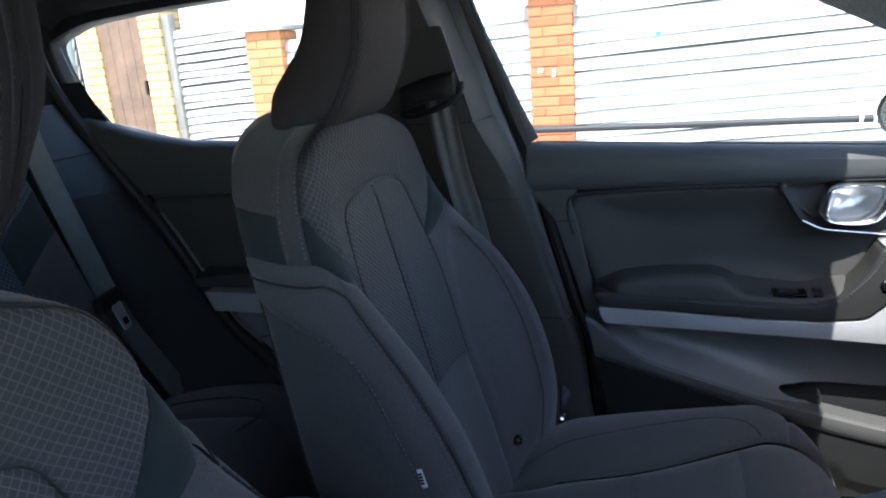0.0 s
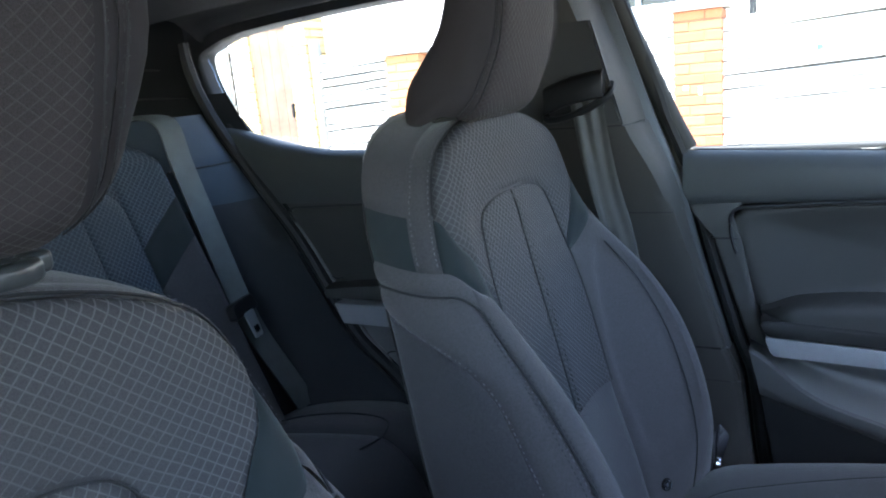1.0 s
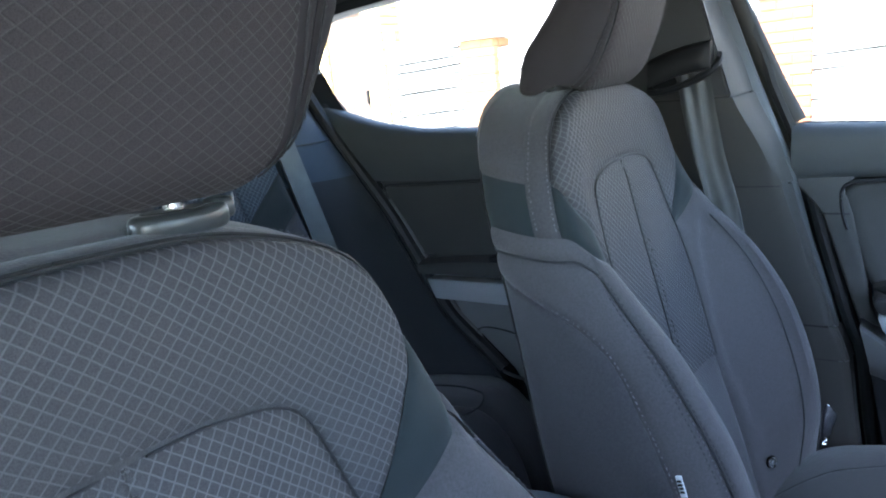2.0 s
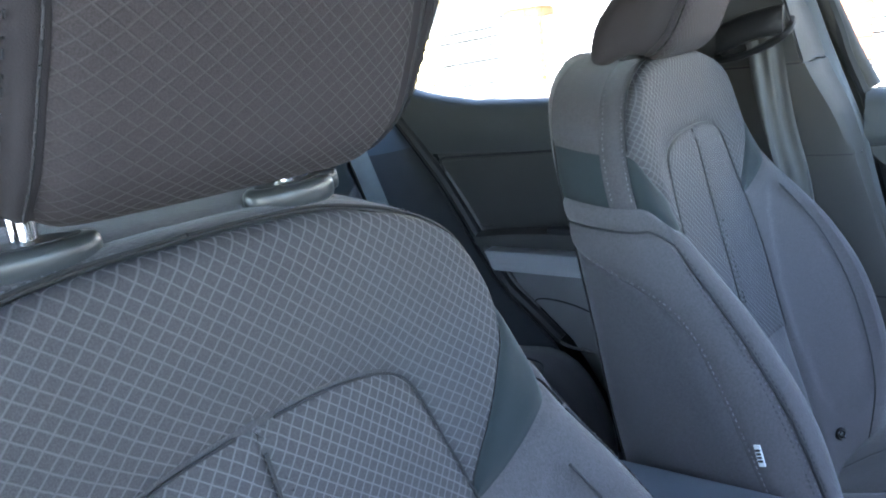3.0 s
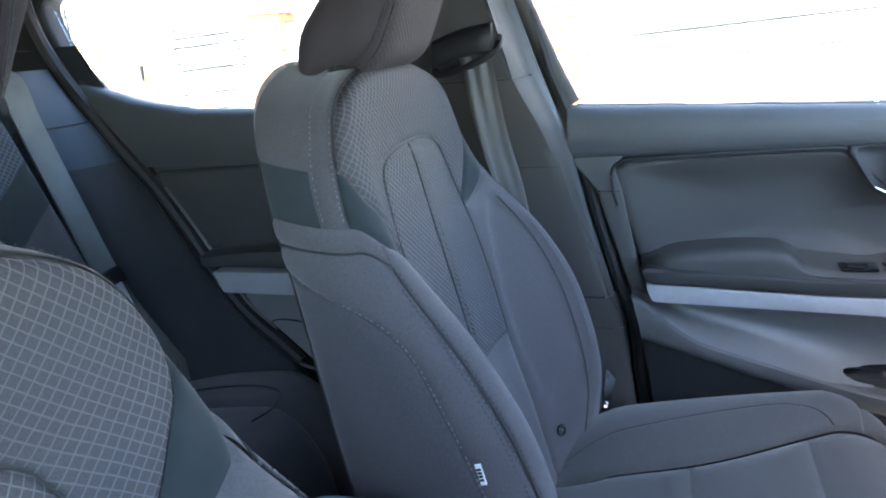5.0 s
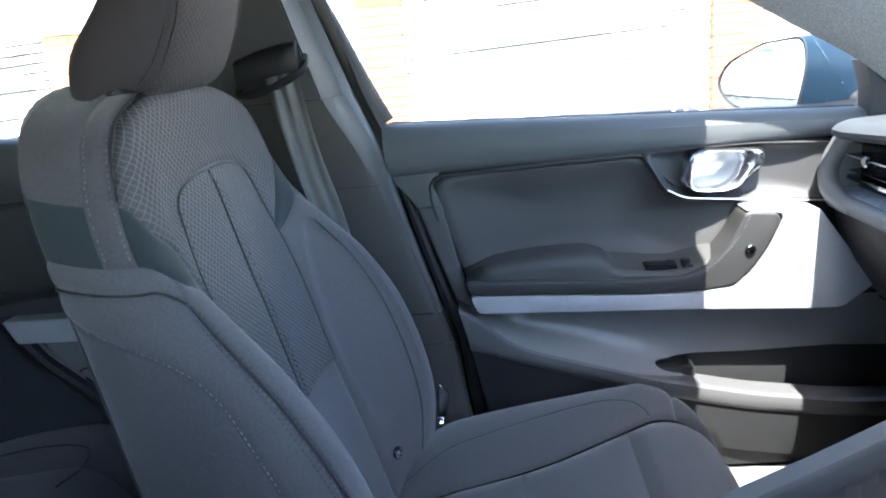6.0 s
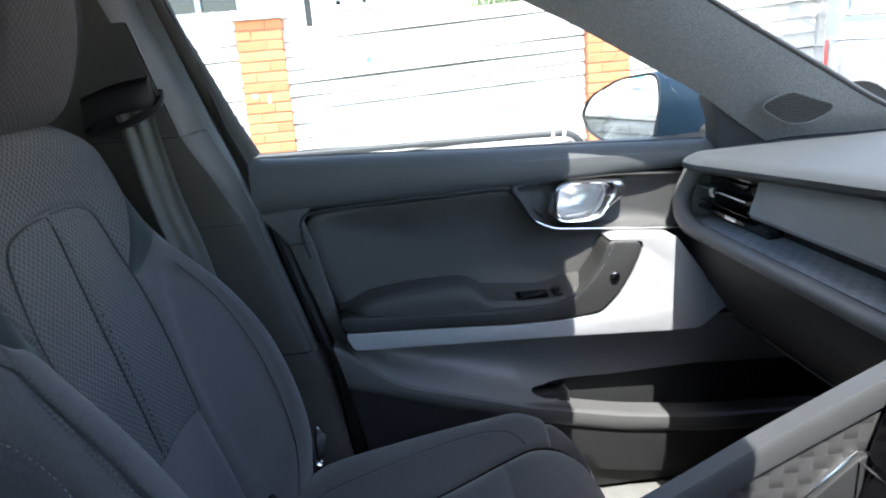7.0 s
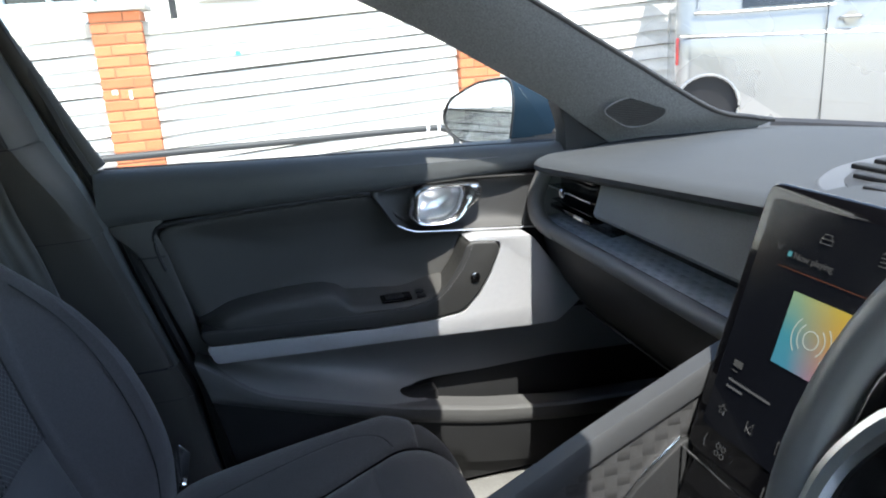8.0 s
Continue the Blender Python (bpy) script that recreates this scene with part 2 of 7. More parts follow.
M_MIRROR = surface("mirror_silver", (0.92, 0.94, 0.95), 0.02, 0.0, 2, 20, 0.0, metal=1.0)
for n in M_MIRROR.node_tree.nodes:
    if n.type == "BSDF_PRINCIPLED":
        for l in list(n.inputs["Roughness"].links):
            M_MIRROR.node_tree.links.remove(l)
        n.inputs["Roughness"].default_value = 0.01
M_BRICK = surface("orange_brick", (0.41, 0.130, 0.055), 0.85, 0.2, 9, 130, 0.9, island=0.35)
# the orange brick again, lightened to imitate bleaching by glare
M_GLAREBRICK = surface("glare_orange_brick", (0.46, 0.185, 0.078), 0.85, 0.18, 9, 130, 0.9, island=0.3)
M_YBRICK = surface("yellow_brick", (0.50, 0.36, 0.16), 0.85, 0.18, 9, 130, 0.9, island=0.3)
M_MORTAR = surface("mortar", (0.24, 0.115, 0.06), 0.95, 0.2, 15, 150, 0.9)
M_YMORTAR = surface("pale_mortar", (0.26, 0.17, 0.08), 0.95, 0.2, 15, 150, 0.9)
M_OLDPOST = surface("old_grey_timber", (0.17, 0.165, 0.15), 0.9, 0.3, 9, 80, 0.9)
M_HEADSIDE = surface("headrest_side_cloth", (0.036, 0.0315, 0.0335), 0.95, 0.12, 9, 1500, 0.25, spec=0.08, sheen=0.03)
M_CONC = surface("concrete_cap", (0.34, 0.32, 0.28), 0.9, 0.25, 10, 90, 0.9)
M_BOARD = surface("pale_painted_board", (0.50, 0.48, 0.44), 0.85, 0.14, 5, 60, 0.8, island=0.12)
M_BOARDTOP = surface("weathered_top_board", (0.40, 0.38, 0.32), 0.9, 0.3, 7, 60, 0.8)
M_GREYBOARD = surface("grey_weathered_board", (0.34, 0.33, 0.30), 0.9, 0.14, 6, 70, 0.8, island=0.25)
M_GATE = surface("brown_gate_wood", (0.142, 0.086, 0.057), 0.75, 0.35, 7, 50, 0.7)
M_RENDER = surface("pale_render", (0.70, 0.68, 0.64), 0.9, 0.1, 1.2, 70, 0.6)
M_YARD = surface("pale_concrete_yard", (0.44, 0.43, 0.41), 0.9, 0.2, 1.5, 120, 0.9)
M_PAVE = surface("paving", (0.27, 0.26, 0.24), 0.9, 0.25, 2.5, 90, 0.8)
M_VAN = surface("silver_van_paint", (0.205, 0.202, 0.194), 0.28, 0.06, 1.5, 300, 0.0, metal=0.5, coat=0.6)
M_VANGLASS = surface("dark_van_glass", (0.012, 0.014, 0.016), 0.08, 0.1, 3, 100, 0.0)
M_TYRE = surface("tyre_rubber", (0.018, 0.018, 0.018), 0.85, 0.2, 20, 200, 0.5)
M_REDLAMP = surface("red_lamp", (0.22, 0.02, 0.02), 0.2, 0.1, 10, 100, 0.0)
M_PIPE = surface("black_pipe", (0.014, 0.015, 0.016), 0.6, 0.2, 10, 200, 0.2)
M_LEAF = surface("hedge_leaf", (0.07, 0.11, 0.03), 0.7, 0.4, 6, 60, 0.3, island=0.3)
M_SHEET = surface("blue_grey_sheet", (0.30, 0.35, 0.37), 0.6, 0.15, 4, 60, 0.3)


# ---------------------------------------------------------------- building blocks
def thing(name, loc, label, category, group="", kind=""):
    ob = new(name)
    ob.empty_display_size = 0.05
    ob.matrix_basis = Matrix.Translation(loc)
    return tagged(ob, label, category, group, kind)


def place(ob, parent):
    if parent is not None:
        ob.parent = parent
        if parent.data is None:
            ob.matrix_parent_inverse = parent.matrix_basis.inverted()
    return ob


def part(name, bm, material, parent, label="", sharp=40):
    bmesh.ops.recalc_face_normals(bm, faces=bm.faces)
    me = bpy.data.meshes.new(name)
    bm.to_mesh(me)
    bm.free()
    me.materials.append(material)
    me.shade_smooth()
    me.set_sharp_from_angle(angle=radians(sharp))
    ob = new(name, me)
    if label:
        ob["label"] = label
    return place(ob, parent)


def curve(pts, n=8, closed=False):
    """Smooth curve through the points."""
    P = [Vector(p) for p in pts]
    m, out = len(P), []
    for i in range(m if closed else m - 1):
        if closed:
            a, b, c, d = P[i - 1], P[i], P[(i + 1) % m], P[(i + 2) % m]
        else:
            b, c = P[i], P[i + 1]
            a = P[i - 1] if i else b * 2 - c
            d = P[i + 2] if i + 2 < m else c * 2 - b
        for k in range(n):
            t = k / n
            out.append(0.5 * (2 * b + (c - a) * t + (2 * a - 5 * b + 4 * c - d) * t * t + (3 * b - a - 3 * c + d) * t ** 3))
    if not closed:
        out.append(P[-1])
    return out


def loft(rows, closed=False, caps=False, uvs=None):
    bm = bmesh.new()
    uvl = bm.loops.layers.uv.new("UVMap")
    V = [[bm.verts.new(p) for p in r] for r in rows]
    us = [0.0]
    for i in range(1, len(rows)):
        us.append(us[-1] + (Vector(rows[i][len(rows[i]) // 2]) - Vector(rows[i - 1][len(rows[i]) // 2])).length)
    vs = [0.0]
    mid = rows[len(rows) // 2]
    for j in range(1, len(mid) + 1):
        vs.append(vs[-1] + (Vector(mid[j % len(mid)]) - Vector(mid[j - 1])).length)
    n = len(rows[0])
    for i in range(len(rows) - 1):
        for j in range(n if closed else n - 1):
            k = (j + 1) % n
            f = bm.faces.new((V[i][j], V[i][k], V[i + 1][k], V[i + 1][j]))
            for lp, (a, b) in zip(f.loops, ((i, j), (i, j + 1), (i + 1, j + 1), (i + 1, j))):
                lp[uvl].uv = (us[a], vs[b])
    if caps:
        bm.faces.new(V[0][::-1])
        bm.faces.new(V[-1])
    return bm


def slab(outline, y0, y1, r=0.004, seg=3, axis="y"):
    """A plate with rounded edges: the outline, in (x, z), run from y0 to y1 (or in (y, z) along x, or (x, y) along z)."""
    put = {"y": lambda a, b, c: (a, c, b), "x": lambda a, b, c: (c, a, b), "z": lambda a, b, c: (a, b, c)}[axis]
    bm = bmesh.new()
    uvl = bm.loops.layers.uv.new("UVMap")
    A = [bm.verts.new(put(p[0], p[1], y0)) for p in outline]
    B = [bm.verts.new(put(p[0], p[1], y1)) for p in outline]
    n = len(A)
    fa, fb = bm.faces.new(A), bm.faces.new(B[::-1])
    for i in range(n):
        bm.faces.new((A[i], B[i], B[(i + 1) % n], A[(i + 1) % n]))
    bmesh.ops.recalc_face_normals(bm, faces=bm.faces)
    if r:
        edges = [e for e in bm.edges if (fa in e.link_faces) != (fb in e.link_faces)]
        bmesh.ops.bevel(bm, geom=edges, offset=r, segments=seg, profile=0.5, affect="EDGES", clamp_overlap=True)
    for f in bm.faces:
        for lp in f.loops:
            c = lp.vert.co
            lp[uvl].uv = {"y": (c.x, c.z), "x": (c.y, c.z), "z": (c.x, c.y)}[axis]
    return bm


def box(x0, x1, y0, y1, z0, z1, r=0.003, seg=2):
    bm = slab([(x0, z0), (x1, z0), (x1, z1), (x0, z1)], y0, y1, 0)
    if r:
        bmesh.ops.bevel(bm, geom=bm.edges[:], offset=r, segments=seg, profile=0.5, affect="EDGES", clamp_overlap=True)
    return bm


def turned(bm, m):
    bmesh.ops.transform(bm, matrix=m, verts=bm.verts)
    return bm


def tube(pts, r, sides=10, caps=True, flat=1.0, up=(0, 0, 1)):
    """A round or flattened bar along a line of points."""
    P = [Vector(p) for p in pts]
    rows = []
    for i, p in enumerate(P):
        d = (P[min(i + 1, len(P) - 1)] - P[max(i - 1, 0)]).normalized()
        a = d.cross(Vector(up))
        a = a.normalized() if a.length > 1e-4 else d.orthogonal().normalized()
        b = a.cross(d)
        rr = r[i] if isinstance(r, (list, tuple)) else r
        rows.append([p + (a * math.cos(t) * flat + b * math.sin(t)) * rr for t in (2 * math.pi * k / sides for k in range(sides))])
    return loft(rows, True, caps)


def ribbon(pts, side, width, thick=0.0012):
    """A strap: a flat band along points, spread along the side vectors."""
    P = [Vector(p) for p in pts]
    rows = []
    for i, p in enumerate(P):
        s = Vector(side[i] if isinstance(side[0], (tuple, list)) else side).normalized()
        d = (P[min(i + 1, len(P) - 1)] - P[max(i - 1, 0)]).normalized()
        n = s.cross(d).normalized() * thick
        rows.append([p - s * width / 2 - n, p - s * width / 4 - n * 1.3, p - n * 1.6, p + s * width / 4 - n * 1.3, p + s * width / 2 - n,
                     p + s * width / 2 + n, p + n * 1.4, p - s * width / 2 + n])
    return loft(rows, True, True)


def patch(f, u0, u1, v0, v1, nu, nv, edges="lrbt", groove=0.0035, wide=0.005, puff=0.0, inside=None, cloth=None):
    """A sewn piece of the surface f(u, v): it dips into the seams along its edges."""
    eu = [u0 + (u1 - u0) * (1 - math.cos(math.pi * i / nu)) / 2 for i in range(nu + 1)]
    ev = [v0 + (v1 - v0) * (1 - math.cos(math.pi * j / nv)) / 2 for j in range(nv + 1)]
    G = [[Vector(f(u, v)) for v in ev] for u in eu]
    out, U, W = [], [], []
    L = [[0.0] * (nv + 1) for _ in range(nu + 1)]
    K = [[0.0] * (nv + 1) for _ in range(nu + 1)]
    for i in range(nu + 1):
        for j in range(nv + 1):
            if i:
                L[i][j] = L[i - 1][j] + (G[i][j] - G[i - 1][j]).length
            if j:
                K[i][j] = K[i][j - 1] + (G[i][j] - G[i][j - 1]).length
    bm = bmesh.new()
    uvl = bm.loops.layers.uv.new("UVMap")
    V = []
    for i in range(nu + 1):
        row = []
        for j in range(nv + 1):
            a = G[min(i + 1, nu)][j] - G[max(i - 1, 0)][j]
            b = G[i][min(j + 1, nv)] - G[i][max(j - 1, 0)]
            n = a.cross(b)
            n = n.normalized() if n.length > 1e-9 else Vector((0, 0, 0))
            if inside is not None and n.dot(G[i][j] - Vector(inside)) < 0:
                n = -n
            d = [9.0]
            if "l" in edges: d.append(L[i][j])
            if "r" in edges: d.append(L[nu][j] - L[i][j])
            if "b" in edges: d.append(K[i][j])
            if "t" in edges: d.append(K[i][nv] - K[i][j])
            k = math.exp(-(min(d) / wide) ** 1.5)
            row.append(bm.verts.new(G[i][j] + n * (puff * (1 - math.exp(-min(d) / 0.02)) - groove * k)))
        V.append(row)
    for i in range(nu):
        for j in range(nv):
            try:
                fc = bm.faces.new((V[i][j], V[i + 1][j], V[i + 1][j + 1], V[i][j + 1]))
            except ValueError:
                continue
            for lp, (p, q) in zip(fc.loops, ((i, j), (i + 1, j), (i + 1, j + 1), (i, j + 1))):
                c = G[p][q]
                lp[uvl].uv = cloth(c) if cloth else (c.y, c.z * 1.03 + c.x * 0.15)
    return bm


def stitches(pts, normal, length=0.0045, gap=0.0030, w=0.0009):
    """A row of thread stitches lying on a seam."""
    P = [Vector(p) for p in pts]
    bm = bmesh.new()
    pos, step = 0.0, length + gap
    for a, b in zip(P, P[1:]):
        seg = (b - a).length
        if seg < 1e-6:
            continue
        d = (b - a) / seg
        nrm = Vector(normal(a) if callable(normal) else normal).normalized()
        s = d.cross(nrm).normalized() * w
        while pos < seg:
            p, q = a + d * pos, a + d * min(pos + length, seg)
            vs = [bm.verts.new(x) for x in (p - s, p + s, q + s, q - s, p + nrm * w * 1.2 + d * 0.0008, q + nrm * w * 1.2 - d * 0.0008)]
            bm.faces.new((vs[0], vs[3], vs[5], vs[4]))
            bm.faces.new((vs[1], vs[4], vs[5], vs[2]))
            bm.faces.new((vs[0], vs[4], vs[1]))
            bm.faces.new((vs[3], vs[2], vs[5]))
            pos += step
        pos -= seg
    return bm


# ---------------------------------------------------------------- front seats
SEAT_Y = 0.366


def spine_x(z):
    k = [(0.40, -0.262), (0.49, -0.285), (0.60, -0.311), (0.71, -0.338), (0.83, -0.366), (0.92, -0.388), (1.0, -0.406), (1.12, -0.428)]
    for (a, p), (b, q) in zip(k, k[1:]):
        if z <= b:
            return p + (q - p) * (z - a) / (b - a)
    return k[-1][1]


# seams of one half of the backrest, from the bottom up over the shoulder to the middle: offset, depth before the spine, height
BACK_SPINE = [(0, 0, 0.47), (0, 0, 0.59), (0, 0, 0.71), (0, 0, 0.83), (0, 0, 0.905), (0, 0, 0.948), (0, 0, 0.968), (0, 0, 0.985), (0, -0.002, 1.0065)]
BACK_INSERT = [(0.115, 0.02, 0.47), (0.115, 0.018, 0.59), (0.114, 0.012, 0.71), (0.126, 0.006, 0.82), (0.127, 0.0, 0.90), (0.115, -0.002, 0.963), (0.098, -0.003, 0.993), (0.052, -0.003, 1.005), (0, -0.003, 1.007)]
BACK_RIDGE = [(0.198, 0.052, 0.47), (0.206, 0.102, 0.60), (0.212, 0.106, 0.73), (0.210, 0.077, 0.83), (0.193, 0.021, 0.925), (0.174, 0.004, 1.0), (0.144, 0.003, 1.050), (0.075, 0.002, 1.074), (0, 0.002, 1.078)]
BACK_SIDE = [(0.245, 0.060, 0.47), (0.252, 0.066, 0.59), (0.254, 0.052, 0.72), (0.247, 0.030, 0.82), (0.231, 0.000, 0.915), (0.213, -0.010, 0.99), (0.178, -0.010, 1.060), (0.095, -0.012, 1.094), (0, -0.012, 1.100)]
BACK_REAR = [(0.228, -0.115, 0.47), (0.232, -0.105, 0.59), (0.235, -0.098, 0.72), (0.230, -0.092, 0.83), (0.222, -0.089, 0.92), (0.216, -0.087, 1.005), (0.184, -0.087, 1.069), (0.108, -0.083, 1.103), (0, -0.08, 1.109)]


def row_point(k, v):
    v = min(max(v, 0.0), len(k) - 1.0)
    i = min(int(v), len(k) - 2)
    t = v - i
    a, b, c, d = (Vector(k[max(i - 1, 0)]), Vector(k[i]), Vector(k[i + 1]), Vector(k[min(i + 2, len(k) - 1)]))
    return 0.5 * (2 * b + (c - a) * t + (2 * a - 5 * b + 4 * c - d) * t * t + (3 * b - a - 3 * c + d) * t ** 3)


def backrest(c, v, side=1):
    rings = (BACK_SPINE, BACK_INSERT, BACK_RIDGE, BACK_SIDE, BACK_REAR)
    P = [row_point(k, v) for k in rings]
    i = min(int(c), 3)
    t = c - i
    a, b = P[max(i - 1, 0)], P[i]
    d, e = P[i + 1], P[min(i + 2, 4)]
    if i == 0:
        a = Vector((-d.x, d.y, d.z))
    q = 0.5 * (2 * b + (d - a) * t + (2 * a - 5 * b + 4 * d - e) * t * t + (3 * b - a - 3 * d + e) * t ** 3)
    if i == 3:
        q.x += 0.007 * math.sin(math.pi * t) * (1 if v < 5.5 else 0.4 * min(1.0, 8 - v))
    if side < 0:
        q.x *= 1 + 0.055 * min(1.0, max(0.0, 4.6 - v))     # the outer wing stands a little wider
    return (spine_x(q.z) + q.y, SEAT_Y + 0.013 * min(1.0, (q.x / 0.2) ** 2) - side * q.x, q.z)


def cloth_flow(c):
    """Lay of the woven cloth: it follows the surface round the shoulder."""
    d = c.x + 0.24 * (c.z - 0.40) + 0.262
    return (c.y - math.copysign(0.9, c.y - SEAT_Y) * min(d, 0.0), c.z * 1.03)


def seat_back(seat):
    ins = (-0.44, SEAT_Y, 0.8)
    P0, P1 = 4.55, 5.25      # the suede band runs between these rows
    SEAM = 2.46              # seam along the front of the bolster
    CAP = 0.30               # the bolster's cloth wraps this far over its top before the seam
    for s in (1, -1):
        f = lambda u, v, s=s: backrest(u, v, s)
        part("insert_panel", patch(f, 0, 1, 2, 8, 26, 110, "lrb", groove=0.0020, wide=0.0034, inside=ins, puff=0.002), M_LATTICE2, seat, "diamond-woven grey insert cloth")
        back = lambda u, v, s=s: tuple(Vector(backrest(u, v, s)) + (Vector(ins) - Vector(backrest(u, v, s))).normalized() * 0.008)
        part("under_cloth", patch(back, 0.9, 4, 5.6, 8, 30, 34, "", inside=ins), M_SIDE, seat)
        part("centre_seam", tube([Vector(backrest(0, 2.1 + 5.3 * k / 40, s)) + Vector((0.0, s * 0.0004, 0)) for k in range(41)], 0.0008, 6), M_DARKSTITCH, seat)
        part("lumbar_panel", patch(f, 0, 1, 0, 2, 14, 16, "rt", inside=ins, puff=0.003), M_CLOTH, seat)
        foot = lambda u: 3.92 + 0.14 * min(1.0, u - 1) + (P0 - 4.06) * (3 * max(0.0, min(1.0, u - 2)) ** 2 - 2 * max(0.0, min(1.0, u - 2)) ** 3)
        arc = lambda u: foot(u) + 0.06 + (P1 - P0 - 0.06) * max(0.0, (u - 1) / 2) ** 0.5
        fy = lambda u, v, s=s: backrest(u, arc(u) + (8 - arc(u)) * v, s)
        fp = lambda u, v, s=s: backrest(u, foot(u) + (arc(u) - foot(u)) * v, s)
        fb = lambda u, v, s=s: backrest(u, foot(u) * v, s)
        part("yoke", patch(fy, 1, 3, 0, 1, 30, 84, "lbr", inside=ins, puff=0.003, cloth=cloth_flow), M_LATTICE, seat, "dark cloth with a pale diamond lattice")
        part("shoulder_patch", patch(fp, 1, 3, 0, 1, 26, 14, "rbt", groove=0.0025, inside=ins), M_SUEDE, seat, "dark green-grey suede band")
        part("yoke_piping", tube([Vector(backrest(3, 5.3 + 2.7 * k / 44, s)) + Vector((0.0006, -s * 0.0006, 0.0004)) for k in range(45)], 0.0012, 6), M_RUBBER, seat)
        part("insert_seam", tube([Vector(backrest(1, 2.0 + 5.7 * k / 60, s)) + Vector((0.0002, 0, 0)) for k in range(61)], 0.0008, 6), M_DARKSTITCH, seat)
        part("bolster", patch(fb, 1, SEAM, 0, 1, 28, 44, "lrt", groove=0.003, wide=0.004, inside=ins, puff=0.003), M_CLOTH, seat)
        part("edge_strip", patch(f, 3, 3.34, P0, 8, 8, 40, "lrb", groove=0.002, inside=ins, puff=0.001), M_SIDE, seat)
        part("flank_panel", patch(f, 3.34, 4, P1, 8, 10, 30, "lb", groove=0.002, inside=ins), M_SIDE, seat)
        part("flank_band", patch(f, 3.34, 4, P0, P1, 10, 12, "lbtr", groove=0.002, inside=ins), M_SUEDE, seat, "dark suede side band")
        # the roll of the bolster runs up and turns to the rear under the suede band
        def roll(w, k, s=s):
            if k < 0.66:
                o = (SEAM, (foot(SEAM) - CAP) * k / 0.66)
            else:
                e = SEAM + (4.0 - SEAM) * (k - 0.66) / 0.34
                o = (e, foot(min(e, 3.0)) - CAP)
            q = max(0.0, (k - 0.5) / 0.5)
            i = (3.05, 2.9 * k / 0.5) if k < 0.5 else (3.05 + 0.95 * q ** 1.9, 2.9 + 1.0 * q ** 0.63)
            return backrest(min(4.0, o[0] + (i[0] - o[0]) * w), o[1] + (i[1] - o[1]) * w, s)
        def under(u, v, s=s):
            e = 3.05 + 0.95 * (max(0.0, v - 2.9) / 1.0) ** 3
            return backrest(min(4.0, e + (4.0 - e) * u), v, s)
        cap = lambda u, v, s=s: backrest(u, foot(min(u, 3.0)) - CAP + CAP * v, s)
        part("bolster_cap", patch(cap, SEAM, 4, 0, 1, 30, 10, "bt", groove=0.0026, wide=0.004, inside=ins, puff=0.002), M_CLOTH, seat)
        part("cap_seam", tube([Vector(cap(SEAM + (4 - SEAM) * k / 40, 0.0)) + Vector((0.0, -s * 0.0003, 0)) for k in range(41)], 0.0012, 6), M_RUBBER, seat)
        part("bolster_roll", patch(roll, 0, 1, 0, 1, 18, 70, "lr", groove=0.0028, inside=ins, puff=0.002), M_CLOTH, seat)
        part("side_panel", patch(under, 0, 1, 0, 3.9, 14, 44, "lr", groove=0.0025, inside=ins), M_SIDE, seat)
        for w, thread in ((0.07, M_STITCH), (0.93, M_STITCH)):
            line = [Vector(roll(w, 0.02 + (0.60 if w < 0.5 else 0.94) * k / 80)) + Vector((0.25, -s, 0.1)).normalized() * 0.0016 for k in range(81)]
            part("stitching", stitches(line, (0.25, -s, 0.1), 0.0036, 0.0026, 0.0007), thread, seat)
        nrm = lambda p, s=s: (0.25, -s, 0.1)
        rowline = lambda c, v0, v1, n=60, off=0.0012: [Vector(backrest(c, v0 + (v1 - v0) * k / n, s)) + Vector(nrm(0)).normalized() * off for k in range(n + 1)]
        part("stitching", stitches(rowline(3.05, P0 + 0.1, 7.6, off=0.0020), nrm, 0.003, 0.0028, 0.00045), M_STITCH, seat)
        part("stitching", stitches(rowline(3.29, P0 + 0.1, 7.6, off=0.0020), nrm, 0.003, 0.0028, 0.00045), M_STITCH, seat)
        fn = (1, 0, 0.2)
        line = [Vector(backrest(0.07, 2.05 + 4.85 * k / 70, s)) + Vector((0.0022, 0, 0)) for k in range(71)]
        part("stitching", stitches(line, fn, 0.0034, 0.0034, 0.0012), M_DARKSTITCH, seat)
        seam = [Vector(backrest(SEAM, 0.05 + 3.9 * k / 70, s)) + Vector((0.0006, 0, 0)) for k in range(71)]
        part("bolster_seam", tube(seam, 0.0013, 6), M_RUBBER, seat)
        fold = [Vector(backrest(1.72, 0.1 + 3.6 * k / 70, s)) + Vector((0.75, s * 0.5, 0.1)).normalized() * 0.0030 for k in range(71)]
        part("bolster_seam", tube(fold, 0.0011, 6), M_RUBBER, seat)
        for c in (2.44, 2.60):
            line = [Vector(backrest(c, 0.1 + 3.8 * k / 70, s)) + Vector((0.0024, 0, 0)) for k in range(71)]
            part("stitching", stitches(line, fn, 0.0042, 0.0018, 0.0007), M_DARKSTITCH, seat)
    # rear shell
    rows = []
    for j in range(33):
        v = 8 * j / 32
        a, b = Vector(backrest(4, v, 1)), Vector(backrest(4, v, -1))
        rows.append([a.lerp(b, k / 12) + Vector((-0.045 * math.sin(math.pi * k / 12) ** 0.6, 0, 0)) for k in range(13)])
    part("back_shell", loft(rows), M_SIDE, seat)
    # round metal stud and cloth tag
    sx, sy, sz = backrest(1.26, 0.61, -1)
    face = pose(sx, sy, sz) @ pose(0, 0, 0, 0, 80, -36)
